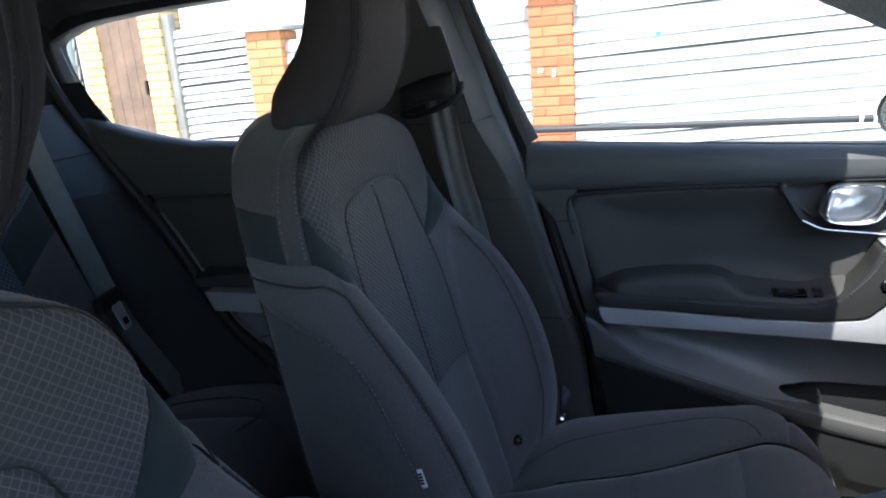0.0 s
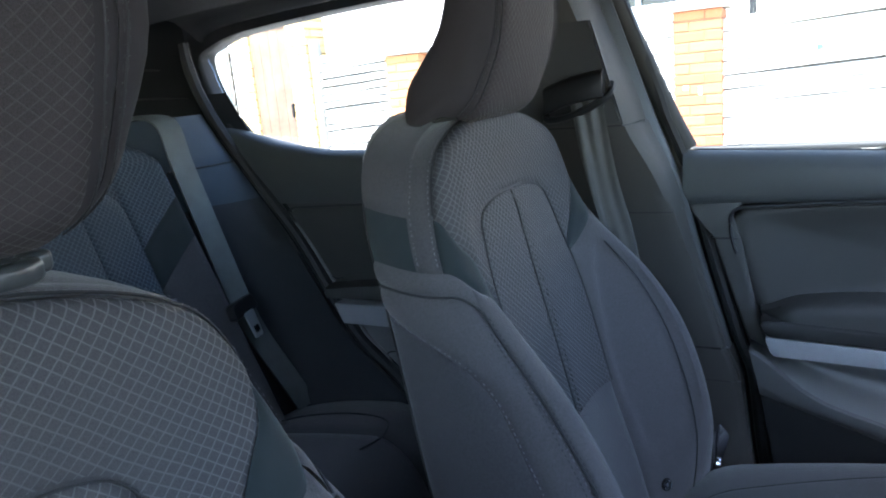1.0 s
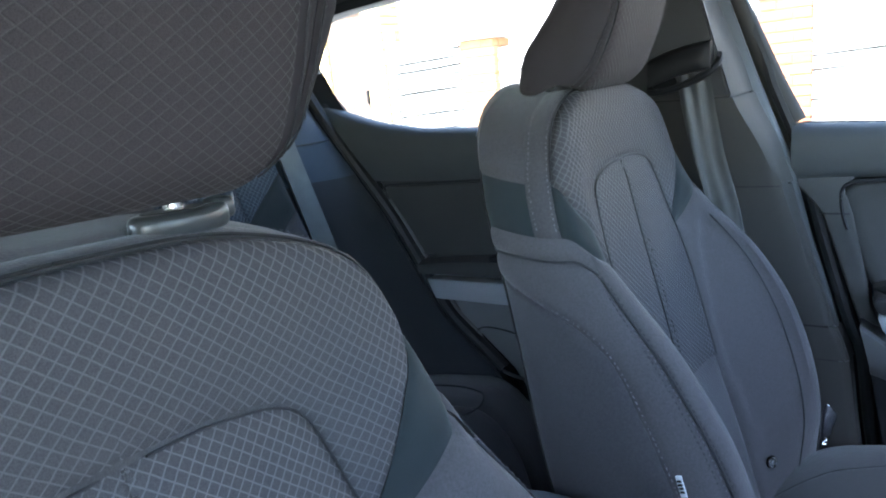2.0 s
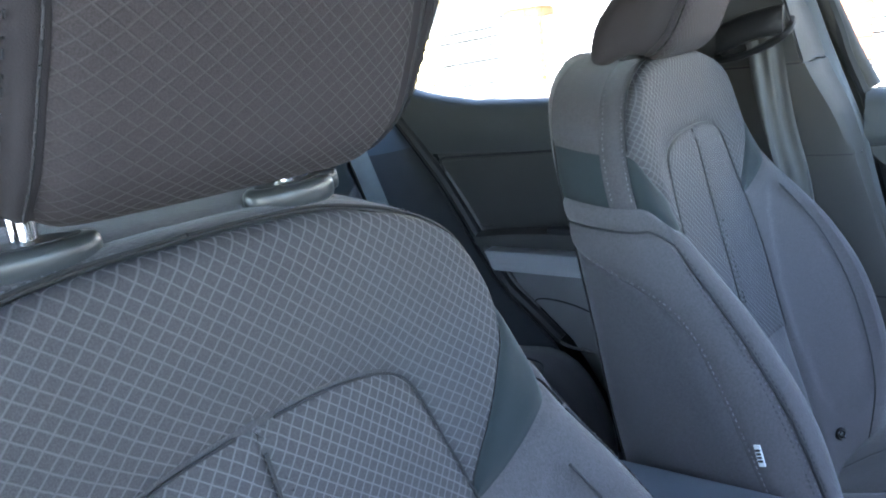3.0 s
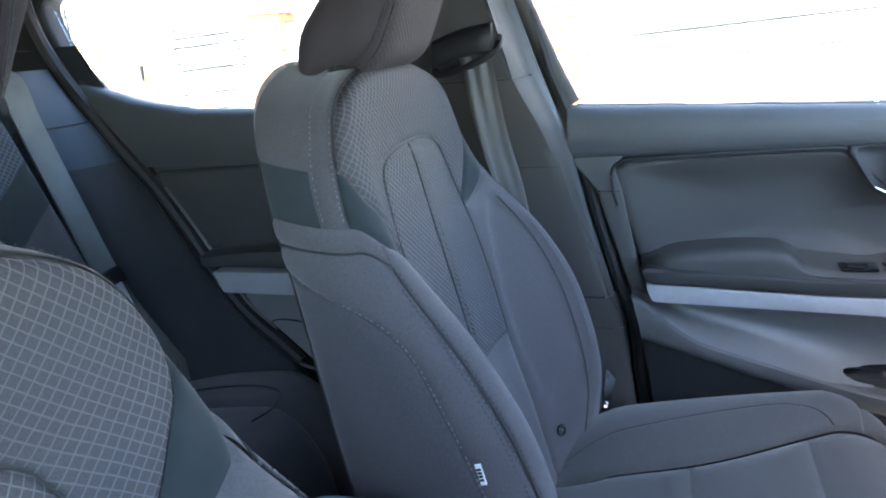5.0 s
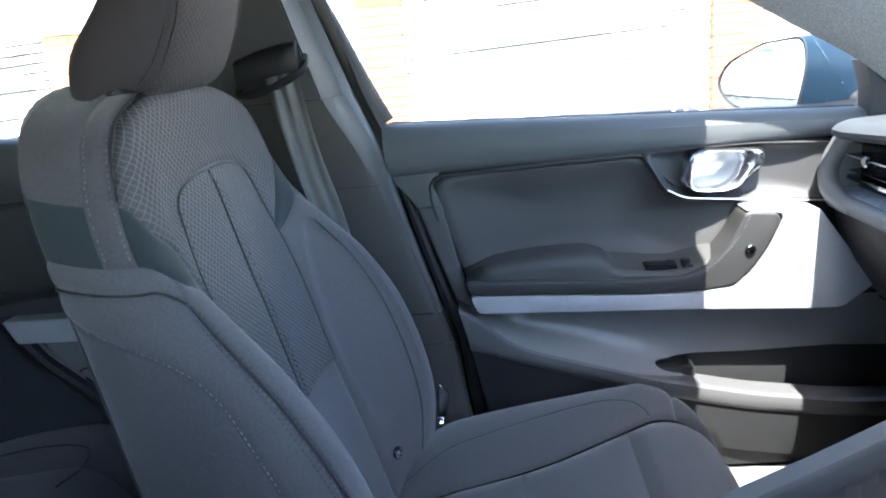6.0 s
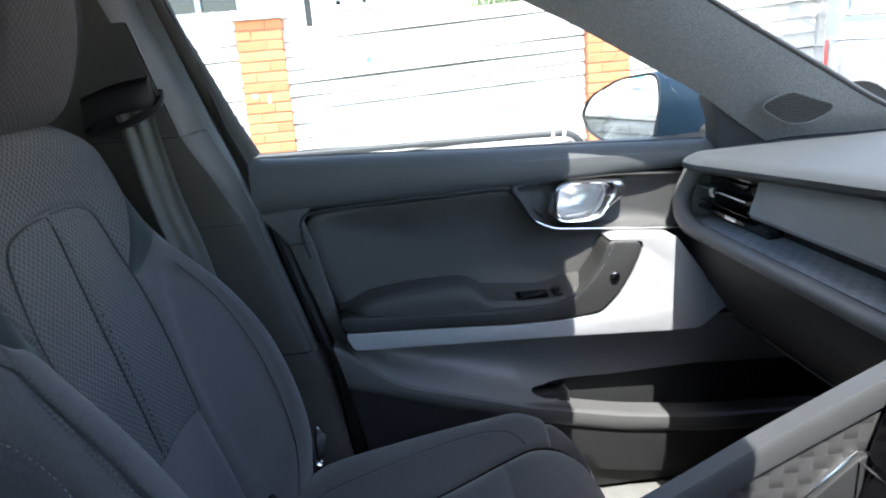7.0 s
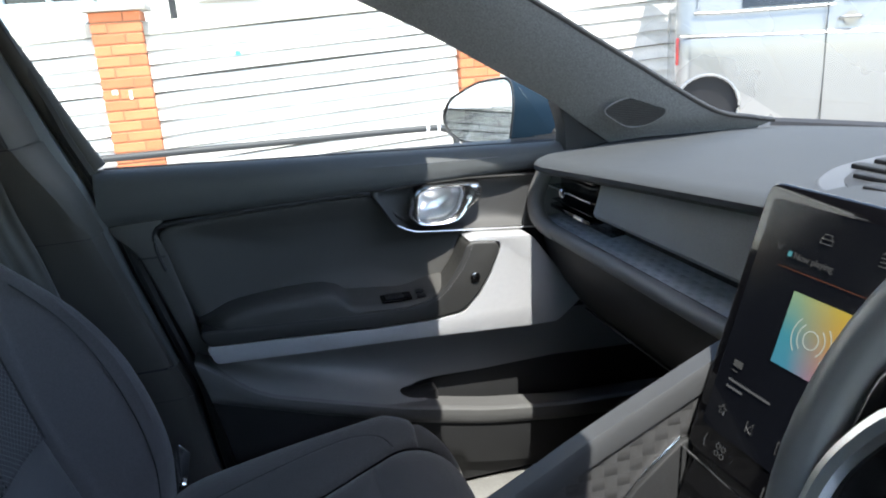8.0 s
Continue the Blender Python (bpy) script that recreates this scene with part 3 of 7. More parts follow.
    stud = turned(tube([(0, 0, -0.002), (0, 0, 0.005), (0, 0, 0.0062)], [0.0095, 0.0095, 0.0085], 20), face)
    st = part("stud", stud, M_GLOSS, seat, "small dark metal stud with a pale ring")
    ring = [face @ Vector((0.0068 * math.cos(a), 0.0068 * math.sin(a), 0.0062)) for a in (2 * math.pi * k / 20 for k in range(21))]
    part("stud_ring", tube(ring, 0.0009, 6, False), M_STEEL, st)
    part("stud_bar", turned(box(-0.0035, 0.0035, -0.0035, 0.002, 0.0058, 0.0070, 0.0006), face), M_STEEL, st)
    tg = part("tag", turned(box(-0.0030, 0.0030, -0.0008, 0.0008, -0.011, 0.011, 0.0003), pose(-0.280, SEAT_Y - 0.257, 0.735, 0, -14, 0)), surface("white_tag", (0.62, 0.62, 0.62), 0.8, 0.1, 40, 500, 0.3), seat, "white woven tag sewn into the seam")
    for k in range(4):
        part("tag_bar", turned(box(-0.0021, 0.0021, -0.0006, 0.0002, -0.0015, 0.0008, 0.0), pose(-0.280, SEAT_Y - 0.2578, 0.735, 0, -14, 0) @ Matrix.Translation((0, -0.0006, 0.0065 - 0.0037 * k))), M_BLACK, tg)


# head restraint: height above its foot, half width, front, rear
HEAD_SECTIONS = [(0.000, 0.112, -0.436, -0.500), (0.004, 0.121, -0.424, -0.509), (0.018, 0.127, -0.408, -0.510), (0.045, 0.129, -0.395, -0.502),
                 (0.070, 0.130, -0.386, -0.480), (0.100, 0.130, -0.379, -0.455), (0.140, 0.127, -0.376, -0.442), (0.180, 0.121, -0.377, -0.435),
                 (0.215, 0.106, -0.382, -0.432), (0.235, 0.092, -0.390, -0.428), (0.243, 0.072, -0.400, -0.420)]
HEAD_Z = 1.095


def head_point(a, k, z0):
    """Round the head restraint: a runs from the middle of the front (0) to the middle of the rear (1), at section k."""
    h, w, f, r = row_point([(*x[:3], ) for x in HEAD_SECTIONS], k).to_tuple() + (row_point([(x[3], 0, 0) for x in HEAD_SECTIONS], k).x, )
    ang = math.pi * a
    cx, sy = math.cos(ang), math.sin(ang)
    n = 2.0 / (3.9 if cx > 0 else 3.0)      # squarer in front than behind
    mid, half = (f + r) / 2, (f - r) / 2
    x, y = mid + half * math.copysign(abs(cx) ** n, cx), w * abs(sy) ** n
    # the lower corners of the front face are rounded off
    fore = max(0.0, min(1.0, (x - r) / (f - r) * 1.5 - 0.5))
    lift = 0.030 * max(0.0, (y - 0.070) / 0.056) ** 2.0 * fore * max(0.0, 1 - h / 0.09)
    return (x + 0.010, y, z0 + h + lift)


def head_flow(c):
    """Lay of the cloth over the head restraint's front, round under its foot."""
    return (c.y, c.z + 0.9 * min(0.0, c.x + 0.372) * (1 if c.z < HEAD_Z + 0.11 else -1))


def head_restraint(seat, z0):
    hr = part("headrest_core", loft([[Vector(((head_point(a / 12, k, z0)[0] + 0.43) * 0.9 - 0.43, s * head_point(a / 12, k, z0)[1] * 0.92 + SEAT_Y, z0 + 0.004 + (head_point(a / 12, k, z0)[2] - z0) * 0.97)) for a, s in [(i, 1) for i in range(13)] + [(i, -1) for i in range(11, 0, -1)]] for k in range(len(HEAD_SECTIONS))], True, True), M_SIDE, seat)
    ins, last = (-0.43, SEAT_Y, z0 + 0.12), len(HEAD_SECTIONS) - 1
    def face(u, v):
        a = abs(u)
        a = min(0.9995, a + 0.045 * max(0.0, (4 - v) / 4) * min(a / A, (1 - a) / (1 - A)))     # the seams lean outwards towards the foot
        p = head_point(a, v, z0)
        return (p[0], SEAT_Y + math.copysign(p[1], u), p[2])
    A = 0.150
    part("headrest_front", patch(face, -A, A, 0, last, 34, 36, "lr", groove=0.002, inside=ins, puff=0.001, cloth=head_flow), M_HEADCLOTH, hr, "dark diamond-woven front cloth")
    for s in (1, -1):
        part("headrest_strip", patch(face, s * A, s * (A + 0.060), 0, last, 8, 36, "lr", groove=0.0025, inside=ins), M_HEADSIDE, hr)
        part("headrest_side", patch(face, s * (A + 0.060), s * 0.999, 0, last, 22, 36, "l", groove=0.002, inside=ins), M_HEADSIDE, hr)
        for off in (0.010, 0.050, 0.068):
            line = [Vector(face(s * (A + off), 0.6 + 9.0 * k / 60)) for k in range(61)]
            line = [p + (p - Vector((-0.43, SEAT_Y, p.z))).normalized() * 0.0011 for p in line]
            part("stitching", stitches([p + Vector((0.0006, s * 0.0004, 0)) for p in line], (0.8, s * 0.6, 0), 0.0036, 0.0022, 0.0005), M_DARKSTITCH, hr)
            if off != 0.050:
                part("headrest_seam", tube(line[::2], 0.0006, 5), M_DARKSTITCH, hr)
    # posts and their collars
    for s in (1, -1):
        x, y = -0.458, SEAT_Y + 0.012 + s * 0.072
        part("post", tube([(x, y, 1.06), (x, y, z0 + 0.03)], 0.0062, 14), M_STEEL, seat, "bright steel headrest post")
        ring = [(x + 0.002 + 0.016 * math.cos(a), y + (0.034 if math.sin(a) * s > 0 else 0.030) * math.sin(a)) for a in (2 * math.pi * k / 28 for k in range(28))]
        cl = part("collar", slab(ring, 1.096, 1.1105, 0.005, 3, "z"), M_COLLAR, seat, "smooth dark plastic headrest collar")
        part("collar_button", box(x - 0.0075, x + 0.0075, y + s * 0.031 - 0.008, y + s * 0.031 + 0.008, 1.100, 1.1128, 0.004, 3), M_COLLAR, cl)
        dish = [(x + 0.002 + 0.0105 * math.cos(a), y + 0.022 * math.sin(a)) for a in (2 * math.pi * k / 24 for k in range(24))]
        part("collar_dish", slab(dish, 1.104, 1.1109, 0.0, 1, "z"), M_RUBBER, cl)


CUSHION_EDGE = [(0.0, 0.092), (0.21, 0.097), (0.42, 0.108), (0.55, 0.127), (0.64, 0.148), (0.82, 0.184), (1.0, 0.208), (1.25, 0.212)]


def table_at(table, x):
    for (a, p), (b, q) in zip(table, table[1:]):
        if x <= b:
            t = min(1.0, max(0.0, (x - a) / (b - a)))
            return p + (q - p) * t
    return table[-1][1]


def cushion_edges(v):
    """Offsets of the panel seam and of the outer edge from the middle of the seat."""
    nose = max(0.0, (v - 0.78) / 0.47)
    soft = sum(table_at(CUSHION_EDGE, v + d) for d in (-0.06, -0.03, 0.0, 0.03, 0.06)) / 5
    return soft, 0.245 + 0.018 * math.sin(math.pi * min(v, 1.0)) - 0.03 * nose


def cushion_point(u, v):
    """u: across (-2 outer skirt .. 2), v: along, 0 at the back to 1 at the nose, to 1.25 at its foot."""
    x = -0.30 + 0.53 * min(v, 1.0)
    nose = max(0.0, (v - 0.78) / 0.47)
    z = 0.485 + 0.090 * min(v, 0.86) ** 0.9
    ang = min(nose, 1.0) * math.pi / 2
    if v > 0.78:
        x = -0.30 + 0.53 * 0.78 + 0.125 * math.sin(ang)
        z = 0.485 + 0.090 * 0.78 ** 0.9 - 0.15 * (1 - math.cos(ang))
    edge, wide = cushion_edges(v)
    a, s = abs(u), math.copysign(1, u)
    if a <= 1:
        o, dz = edge * a, -0.010 * (1 - a * a) * (1 - nose)
    elif a <= 1.6:
        t = (a - 1) / 0.6
        o, dz = edge + (wide - edge) * t, 0.028 * math.sin(t * math.pi * 0.75) * (1 - 0.75 * nose)
    else:
        t = (a - 1.6) / 0.4
        o, dz = wide + 0.016 * math.sin(t * math.pi * 0.6), 0.028 * 0.707 * (1 - 0.75 * nose) * (1 - t) - 0.13 * t ** 1.3
    dz -= 0.060 * max(0.0, 1 - v / 0.24) ** 1.5 * min(1.0, max(0.0, (a - 0.75) / 0.4))     # the side rolls sink under the backrest
    return (x, SEAT_Y + s * o, z + dz)


def seat_cushion(seat):
    ins = (-0.05, SEAT_Y, 0.42)
    for v0, v1 in ((0.0, 0.42), (0.42, 0.72), (0.72, 1.25)):
        part("cushion_panel", patch(cushion_point, -1, 1, v0, v1, 22, 18, "lrbt" if v1 < 1 else "lrb", groove=0.006, inside=ins, puff=0.007, wide=0.010), M_SEATTOP, seat)
    for s in (1, -1):
        f = lambda u, v, s=s: cushion_point(s * u, v)
        part("cushion_bolster", patch(f, 1, 1.62, 0, 0.90, 20, 34, "lrt", inside=ins, puff=0.003), M_SEATTOP, seat)
        part("bolster_nose", patch(f, 1, 1.62, 0.90, 1.25, 20, 14, "lrb", inside=ins, puff=0.003), M_SEATTOP, seat)
        part("cushion_skirt", patch(f, 1.62, 2, 0, 1.25, 10, 34, "l", inside=ins), M_SIDE, seat)
        path = curve([(0.08, 0.143, 0), (0.28, 0.171, 0), (0.5, 0.195, 0), (0.64, 0.205, 0), (0.70, 0.203, 0), (0.755, 0.194, 0), (0.79, 0.178, 0)], 12)
        def on_roll(p, off):
            e, w = cushion_edges(p.x)
            return Vector(f(1 + 0.6 * (p.y + off - e) / (w - e), p.x)) + Vector((0, 0, 0.0036))
        part("cushion_seam", tube([on_roll(p, 0.004) - Vector((0, 0, 0.0010)) for p in path], 0.0011, 6), M_RUBBER, seat)
        part("stitching", stitches([on_roll(p, 0) for p in path], (0, 0, 1), 0.0036, 0.0026, 0.0007), M_STITCH, seat)
    part("seat_base", box(-0.28, 0.10, SEAT_Y - 0.20, SEAT_Y + 0.20, 0.30, 0.44, 0.02), M_BLACK, seat)
    for s in (1, -1):
        part("seat_rail", box(-0.34, 0.16, SEAT_Y + s * 0.19 - 0.02, SEAT_Y + s * 0.19 + 0.02, 0.262, 0.305, 0.006), M_BLACK, seat)


def front_seat():
    seat = thing("front_seat", (-0.1, SEAT_Y, 0.262), "dark grey cloth front seat with diamond-woven yoke and suede bands", "car seat", "front seats")
    seat_back(seat)
    seat_cushion(seat)
    head_restraint(seat, HEAD_Z)
    return seat


passenger_seat = front_seat()
driver_seat = copy_thing(passenger_seat, Matrix.Translation((-0.1, -0.330, 0.262 - 0.038)) @ Matrix.Translation((0, 0.093, 0.852)) @ pose(0, 0, 0, -2.2) @ Matrix.Translation((0, -0.093, -0.852)))
tagged(driver_seat, "dark grey cloth driver's seat with its headrest raised on steel posts")
for child in driver_seat.children:
    if child.name.startswith("headrest_core"):
        child.location.z += 0.026
        child.location.x += 0.020
        child.location.y += 0.007

# ---------------------------------------------------------------- near-side front door
def outline(pts, n=6):
    return [(p.x, p.y) for p in curve([(a, b, 0) for a, b in pts], n, True)]


def rounded(pts, r=0.012, n=5):
    """Corner-rounded polygon."""
    out = []
    for i, p in enumerate(pts):
        p, a, b = Vector(p), Vector(pts[i - 1]), Vector(pts[(i + 1) % len(pts)])
        rr = min(r, (a - p).length * 0.45, (b - p).length * 0.45)
        q0, q1 = p + (a - p).normalized() * rr, p + (b - p).normalized() * rr
        for k in range(n + 1):
            t = k / n
            out.append(tuple(q0 * (1 - t) ** 2 + p * 2 * t * (1 - t) + q1 * t * t))
    return out


def belt_z(x):
    return 0.980 - 0.042 * (x - 0.15) if x > -0.3 else 0.999


def ridge_z(x):
    """Smooth run of the ridge over the map pocket."""
    return sum(ridge_knots(x + d) for d in (-0.03, -0.02, -0.01, 0.0, 0.01, 0.02, 0.03)) / 7


def ridge_knots(x):
    k = [(-0.16, 0.70), (-0.112, 0.652), (-0.066, 0.616), (0.025, 0.588), (0.167, 0.545), (0.319, 0.511), (0.468, 0.490), (0.75, 0.475)]
    for (a, p), (b, q) in zip(k, k[1:]):
        if x <= b:
            t = max(0.0, (x - a) / (b - a))
            return p + (q - p) * t
    return 0.47


def reach(shape, c, d):
    """How far a ray from c along d goes to the outline."""
    far = 0.0
    for p, q in zip(shape, shape[1:] + shape[:1]):
        p, q = Vector(p) - c, Vector(q) - c
        e = q - p
        den = d.x * e.y - d.y * e.x
        if abs(den) > 1e-9:
            t, k = (p.x * e.y - p.y * e.x) / den, (p.x * d.y - p.y * d.x) / den
            if t > 0 and -1e-6 <= k <= 1 + 1e-6:
                far = max(far, t)
    return far


def dished(outer, inner, stations, n=96, caps=False):
    """A ring in the plane of the door between two outlines; stations give the way inwards (0 to 1) and the depth y there."""
    c = Vector((sum(p[0] for p in inner) / len(inner), sum(p[1] for p in inner) / len(inner)))
    rows = [[] for _ in stations]
    for k in range(n):
        d = Vector((math.cos(2 * math.pi * k / n), math.sin(2 * math.pi * k / n)))
        a, b = reach(outer, c, d), reach(inner, c, d)
        for row, (t, y) in zip(rows, stations):
            p = c + d * (a + (b - a) * t)
            row.append((p.x, y, p.y))
    return loft(rows, True, caps)


def knots(table, x):
    """Smooth height along a short table of (x, z)."""
    for i, ((a, p), (b, q)) in enumerate(zip(table, table[1:])):
        if x <= b or i == len(table) - 2:
            return row_point([(z, 0, 0) for _, z in table], i + min(1.0, max(0.0, (x - a) / (b - a)))).x



def front_door():
    d = thing("front_door", (0.2, 0.78, 0.36), "closed front passenger door with black panel and silver-weave trim", "car door")
    core = [(-0.262, 0.985), (-0.218, 0.86), (-0.160, 0.68), (-0.118, 0.46), (-0.10, 0.36), (0.80, 0.36), (0.80, 0.94), (0.50, 0.965)]
    part("door_core", slab(core, 0.775, 0.86, 0.006), M_BLACK, d)
    part("outer_skin", slab([(-0.30, 0.98), (-0.13, 0.30), (0.86, 0.30), (0.86, 0.94)], 0.862, 0.885, 0.006), M_CARPAINT, d)
    # rolled upper trim
    rows = []
    for k in range(33):
        x = -0.262 + 0.80 * k / 32
        b = belt_z(x)
        e = (b - 0.9125 - 0.0225 * (x + 0.17)) / 0.102     # the trim narrows towards the front
        rows.append([(x, y, z) for y, z in ((0.80, b - 0.004), (0.775, b + 0.002), (0.755, b + 0.0015), (0.742, b - 0.004), (0.7345, b - 0.014), (0.730, b - 0.030 * e), (0.728, b - 0.055 * e), (0.7295, b - 0.078 * e), (0.734, b - 0.092 * e), (0.742, b - 0.099 * e), (0.775, b - 0.102 * e))])
    part("upper_trim", loft(rows, False), M_PLASTIC2, d, "soft dark grey upper door trim")
    rear = [(-0.262, 0.915), (-0.218, 0.862), (-0.155, 0.66), (-0.112, 0.46), (-0.088, 0.46), (-0.12, 0.64), (-0.148, 0.72), (-0.176, 0.86), (-0.19, 0.90), (-0.17, 0.92)]
    part("edge_trim", slab(rear, 0.738, 0.776, 0.004), M_PLASTIC, d)
    part("edge_joint", box(-0.222, -0.180, 0.7365, 0.745, 0.8580, 0.8610, 0.0008), M_RUBBER, d)
    ins = rounded([(-0.190, 0.905), (-0.06, 0.9125), (0.152, 0.918), (0.182, 0.878), (0.225, 0.848), (0.32, 0.842), (0.26, 0.735), (-0.147, 0.735), (-0.187, 0.855)], 0.024)
    hub = [(0.09 + 0.02 * math.cos(a), 0.812 + 0.012 * math.sin(a)) for a in (2 * math.pi * k / 24 for k in range(24))]
    part("insert_panel", dished(ins, hub, ((0, 0.776), (0, 0.7475), (0.012, 0.743), (0.035, 0.7405), (0.10, 0.742), (0.22, 0.750), (0.45, 0.763), (0.75, 0.769), (1.0, 0.770)), 128, True), M_VINYL, d, "black grained vinyl door insert", 60)
    part("insert_seam", tube([(p[0], 0.7385, p[1]) for p in rounded([(-0.147, 0.735), (-0.1905, 0.857), (-0.194, 0.908), (-0.06, 0.9155), (0.155, 0.9215), (0.184, 0.880), (0.225, 0.851)], 0.026)[6:-6]], 0.0030, 6), M_RUBBER, d)
    # release handle: a chrome loop in a dished surround
    LEVER = rounded([(0.209, 0.872), (0.217, 0.917), (0.238, 0.926), (0.296, 0.924), (0.339, 0.920), (0.339, 0.896), (0.313, 0.879), (0.299, 0.859), (0.268, 0.854), (0.224, 0.859)], 0.014)
    MOUTH = rounded([(0.226, 0.869), (0.229, 0.911), (0.250, 0.9185), (0.296, 0.915), (0.304, 0.903), (0.292, 0.877), (0.276, 0.865), (0.240, 0.863)], 0.013)
    bez = rounded([(0.143, 0.924), (0.164, 0.892), (0.183, 0.860), (0.214, 0.848), (0.30, 0.839), (0.47, 0.825), (0.47, 0.922), (0.32, 0.928)], 0.016)
    bezel = part("handle_bezel", dished(bez, LEVER, ((0, 0.776), (0, 0.732), (0.03, 0.7285), (0.09, 0.7265), (0.17, 0.7285), (0.32, 0.735), (0.55, 0.743), (0.8, 0.747), (1.0, 0.748), (1.0, 0.760))), M_BEZEL, d, "satin dark grey dished surround of the release handle", 60)
    # bright tube stands in for the highlight along the surround's lower lip
    part("bright_line", tube(curve([(0.188, 0.7262, 0.862), (0.213, 0.7245, 0.850), (0.24, 0.724, 0.8455), (0.33, 0.7235, 0.838), (0.445, 0.722, 0.8285)], 8), 0.0013, 8), M_CHROME, bezel, "thin bright line imitating the highlight on the lip")
    lever = part("release_handle", dished(LEVER, MOUTH, ((0, 0.750), (0, 0.726), (0.10, 0.7165), (0.3, 0.7125), (0.6, 0.7135), (0.9, 0.719), (1.0, 0.726), (1.0, 0.742))), M_LOOP, bezel, "polished chrome pull loop", 60)
    mc = Vector((sum(p[0] for p in MOUTH) / len(MOUTH), sum(p[1] for p in MOUTH) / len(MOUTH)))
    cup = []
    for k in range(15):
        t = k / 14
        q = max(0.01, (1.0 - t ** 2.6) ** 0.5)
        cup.append([(mc.x + (p[0] - mc.x) * q * 1.01, 0.730 + 0.034 * t, mc.y + (p[1] - mc.y) * q * 1.01) for p in MOUTH])
    part("pull_cup", loft(cup, True, False), M_CUP, lever, "bright aluminium cup behind the pull")
    # padded armrest with a lower tray for the switches
    ARM_TOP = [(-0.146, 0.747), (-0.10, 0.762), (-0.053, 0.769), (0.002, 0.773), (0.058, 0.772), (0.078, 0.763), (0.094, 0.746), (0.13, 0.740), (0.20, 0.737), (0.262, 0.754)]
    BAND_TOP = [(-0.146, 0.743), (-0.011, 0.7355), (0.128, 0.7275), (0.20, 0.7285), (0.238, 0.741), (0.262, 0.760)]
    rows = []
    for k in range(57):
        x = -0.146 + 0.405 * k / 56
        top, bot = knots(ARM_TOP, x), knots(BAND_TOP, x) - 0.004
        out = 0.6905 + 0.045 * max(0.0, 1 - (x + 0.146) / 0.05) ** 2
        tray = min(1.0, max(0.0, (x - 0.072) / 0.03))
        h = max(0.002, top - bot)
        rows.append([(x, y, z) for y, z in ((0.752, top + 0.004 + 0.010 * tray), (0.738, top + 0.004 + 0.006 * tray), (0.715, top + 0.003), (out + 0.014, top + 0.0015), (out + 0.006, top - 0.002), (out + 0.002, top - 0.006), (out, top - 0.45 * h), (out, bot), (0.752, bot))])
    arm = part("armrest", loft(rows, True, True), M_VINYL, d, "black padded armrest with a shallow switch tray")
    # one band under the pad, sweeping up into the pull grip
    band = [(-0.148, 0.7435), (-0.011, 0.7360), (0.128, 0.7280), (0.195, 0.7288), (0.228, 0.736), (0.252, 0.753), (0.281, 0.790), (0.298, 0.829), (0.3475, 0.8235), (0.353, 0.809), (0.334, 0.768), (0.310, 0.733), (0.282, 0.7075), (0.222, 0.7015), (0.127, 0.7025), (-0.013, 0.711), (-0.138, 0.7165)]
    pl = part("pull_grip", slab(rounded(band, 0.012), 0.6855, 0.752, 0.0075, 4), M_GRIP, d, "black leather-look band rising into the pull grip")
    part("grip_seam", tube(curve([(x, 0.6865, knots(BAND_TOP, x) + 0.0005) for x in (-0.14, -0.05, 0.03, 0.1, 0.16, 0.2, 0.228)] + [(0.250, 0.686, 0.752), (0.2795, 0.686, 0.790), (0.295, 0.686, 0.822)], 5), 0.0014, 6), M_RUBBER, pl)
    part("stitching", stitches(curve([(0.238, 0.6845, 0.736), (0.259, 0.6842, 0.753), (0.2885, 0.6842, 0.790), (0.304, 0.6842, 0.822)], 8), (0, -1, 0), 0.0035, 0.0025, 0.0007), M_STITCH, pl)
    kn = part("lock_button", turned(tube([(0, 0, 0), (0, 0, 0.003), (0, 0, 0.0045)], [0.0085, 0.0083, 0.007], 18), pose(0.306, 0.686, 0.767, 90)), M_GLOSS, pl, "round gloss black lock button")
    part("lock_accent", turned(tube([(0, 0.0025, 0.0035), (0, 0.0025, 0.0055), (0, 0.0025, 0.0062)], [0.0060, 0.0056, 0.004], 16), pose(0.306, 0.686, 0.767, 90)), M_STEEL, kn)
    sw = part("switch_panel", turned(slab(rounded([(-0.026, -0.013), (0.026, -0.013), (0.026, 0.013), (-0.026, 0.013)], 0.003), -0.002, 0.0016, 0.0006, 2, "z"), pose(0.172, 0.711, 0.7425, 8, 0, 0)), M_GLOSS, arm, "glossy black window switch plate")
    part("window_switch", turned(slab(rounded([(-0.018, -0.0085), (0.012, -0.0085), (0.012, 0.0085), (-0.018, 0.0085)], 0.003), 0.001, 0.0045, 0.0015, 2, "z"), pose(0.172, 0.711, 0.7425, 8, 0, 0)), M_BLACK, sw)
    part("switch_mark", turned(box(-0.014, -0.009, -0.0035, -0.0005, 0.0046, 0.0050, 0.0), pose(0.172, 0.711, 0.7425, 8, 0, 0)), M_STEEL, sw)
    for k in range(2):
        lk = part("lock_switch", turned(slab(rounded([(-0.0075, -0.0055), (0.0075, -0.0055), (0.0075, 0.0055), (-0.0075, 0.0055)], 0.002), 0.0, 0.0045, 0.0012, 2, "z"), pose(0.214, 0.703 + 0.015 * k, 0.7405 + 0.003 * k, 8, 0, 0)), M_BLACK, arm)
        part("switch_mark", turned(box(-0.003, 0.003, -0.002, 0.001, 0.0046, 0.0050, 0.0), pose(0.214, 0.703 + 0.015 * k, 0.7405 + 0.003 * k, 8, 0, 0)), M_STEEL, lk)
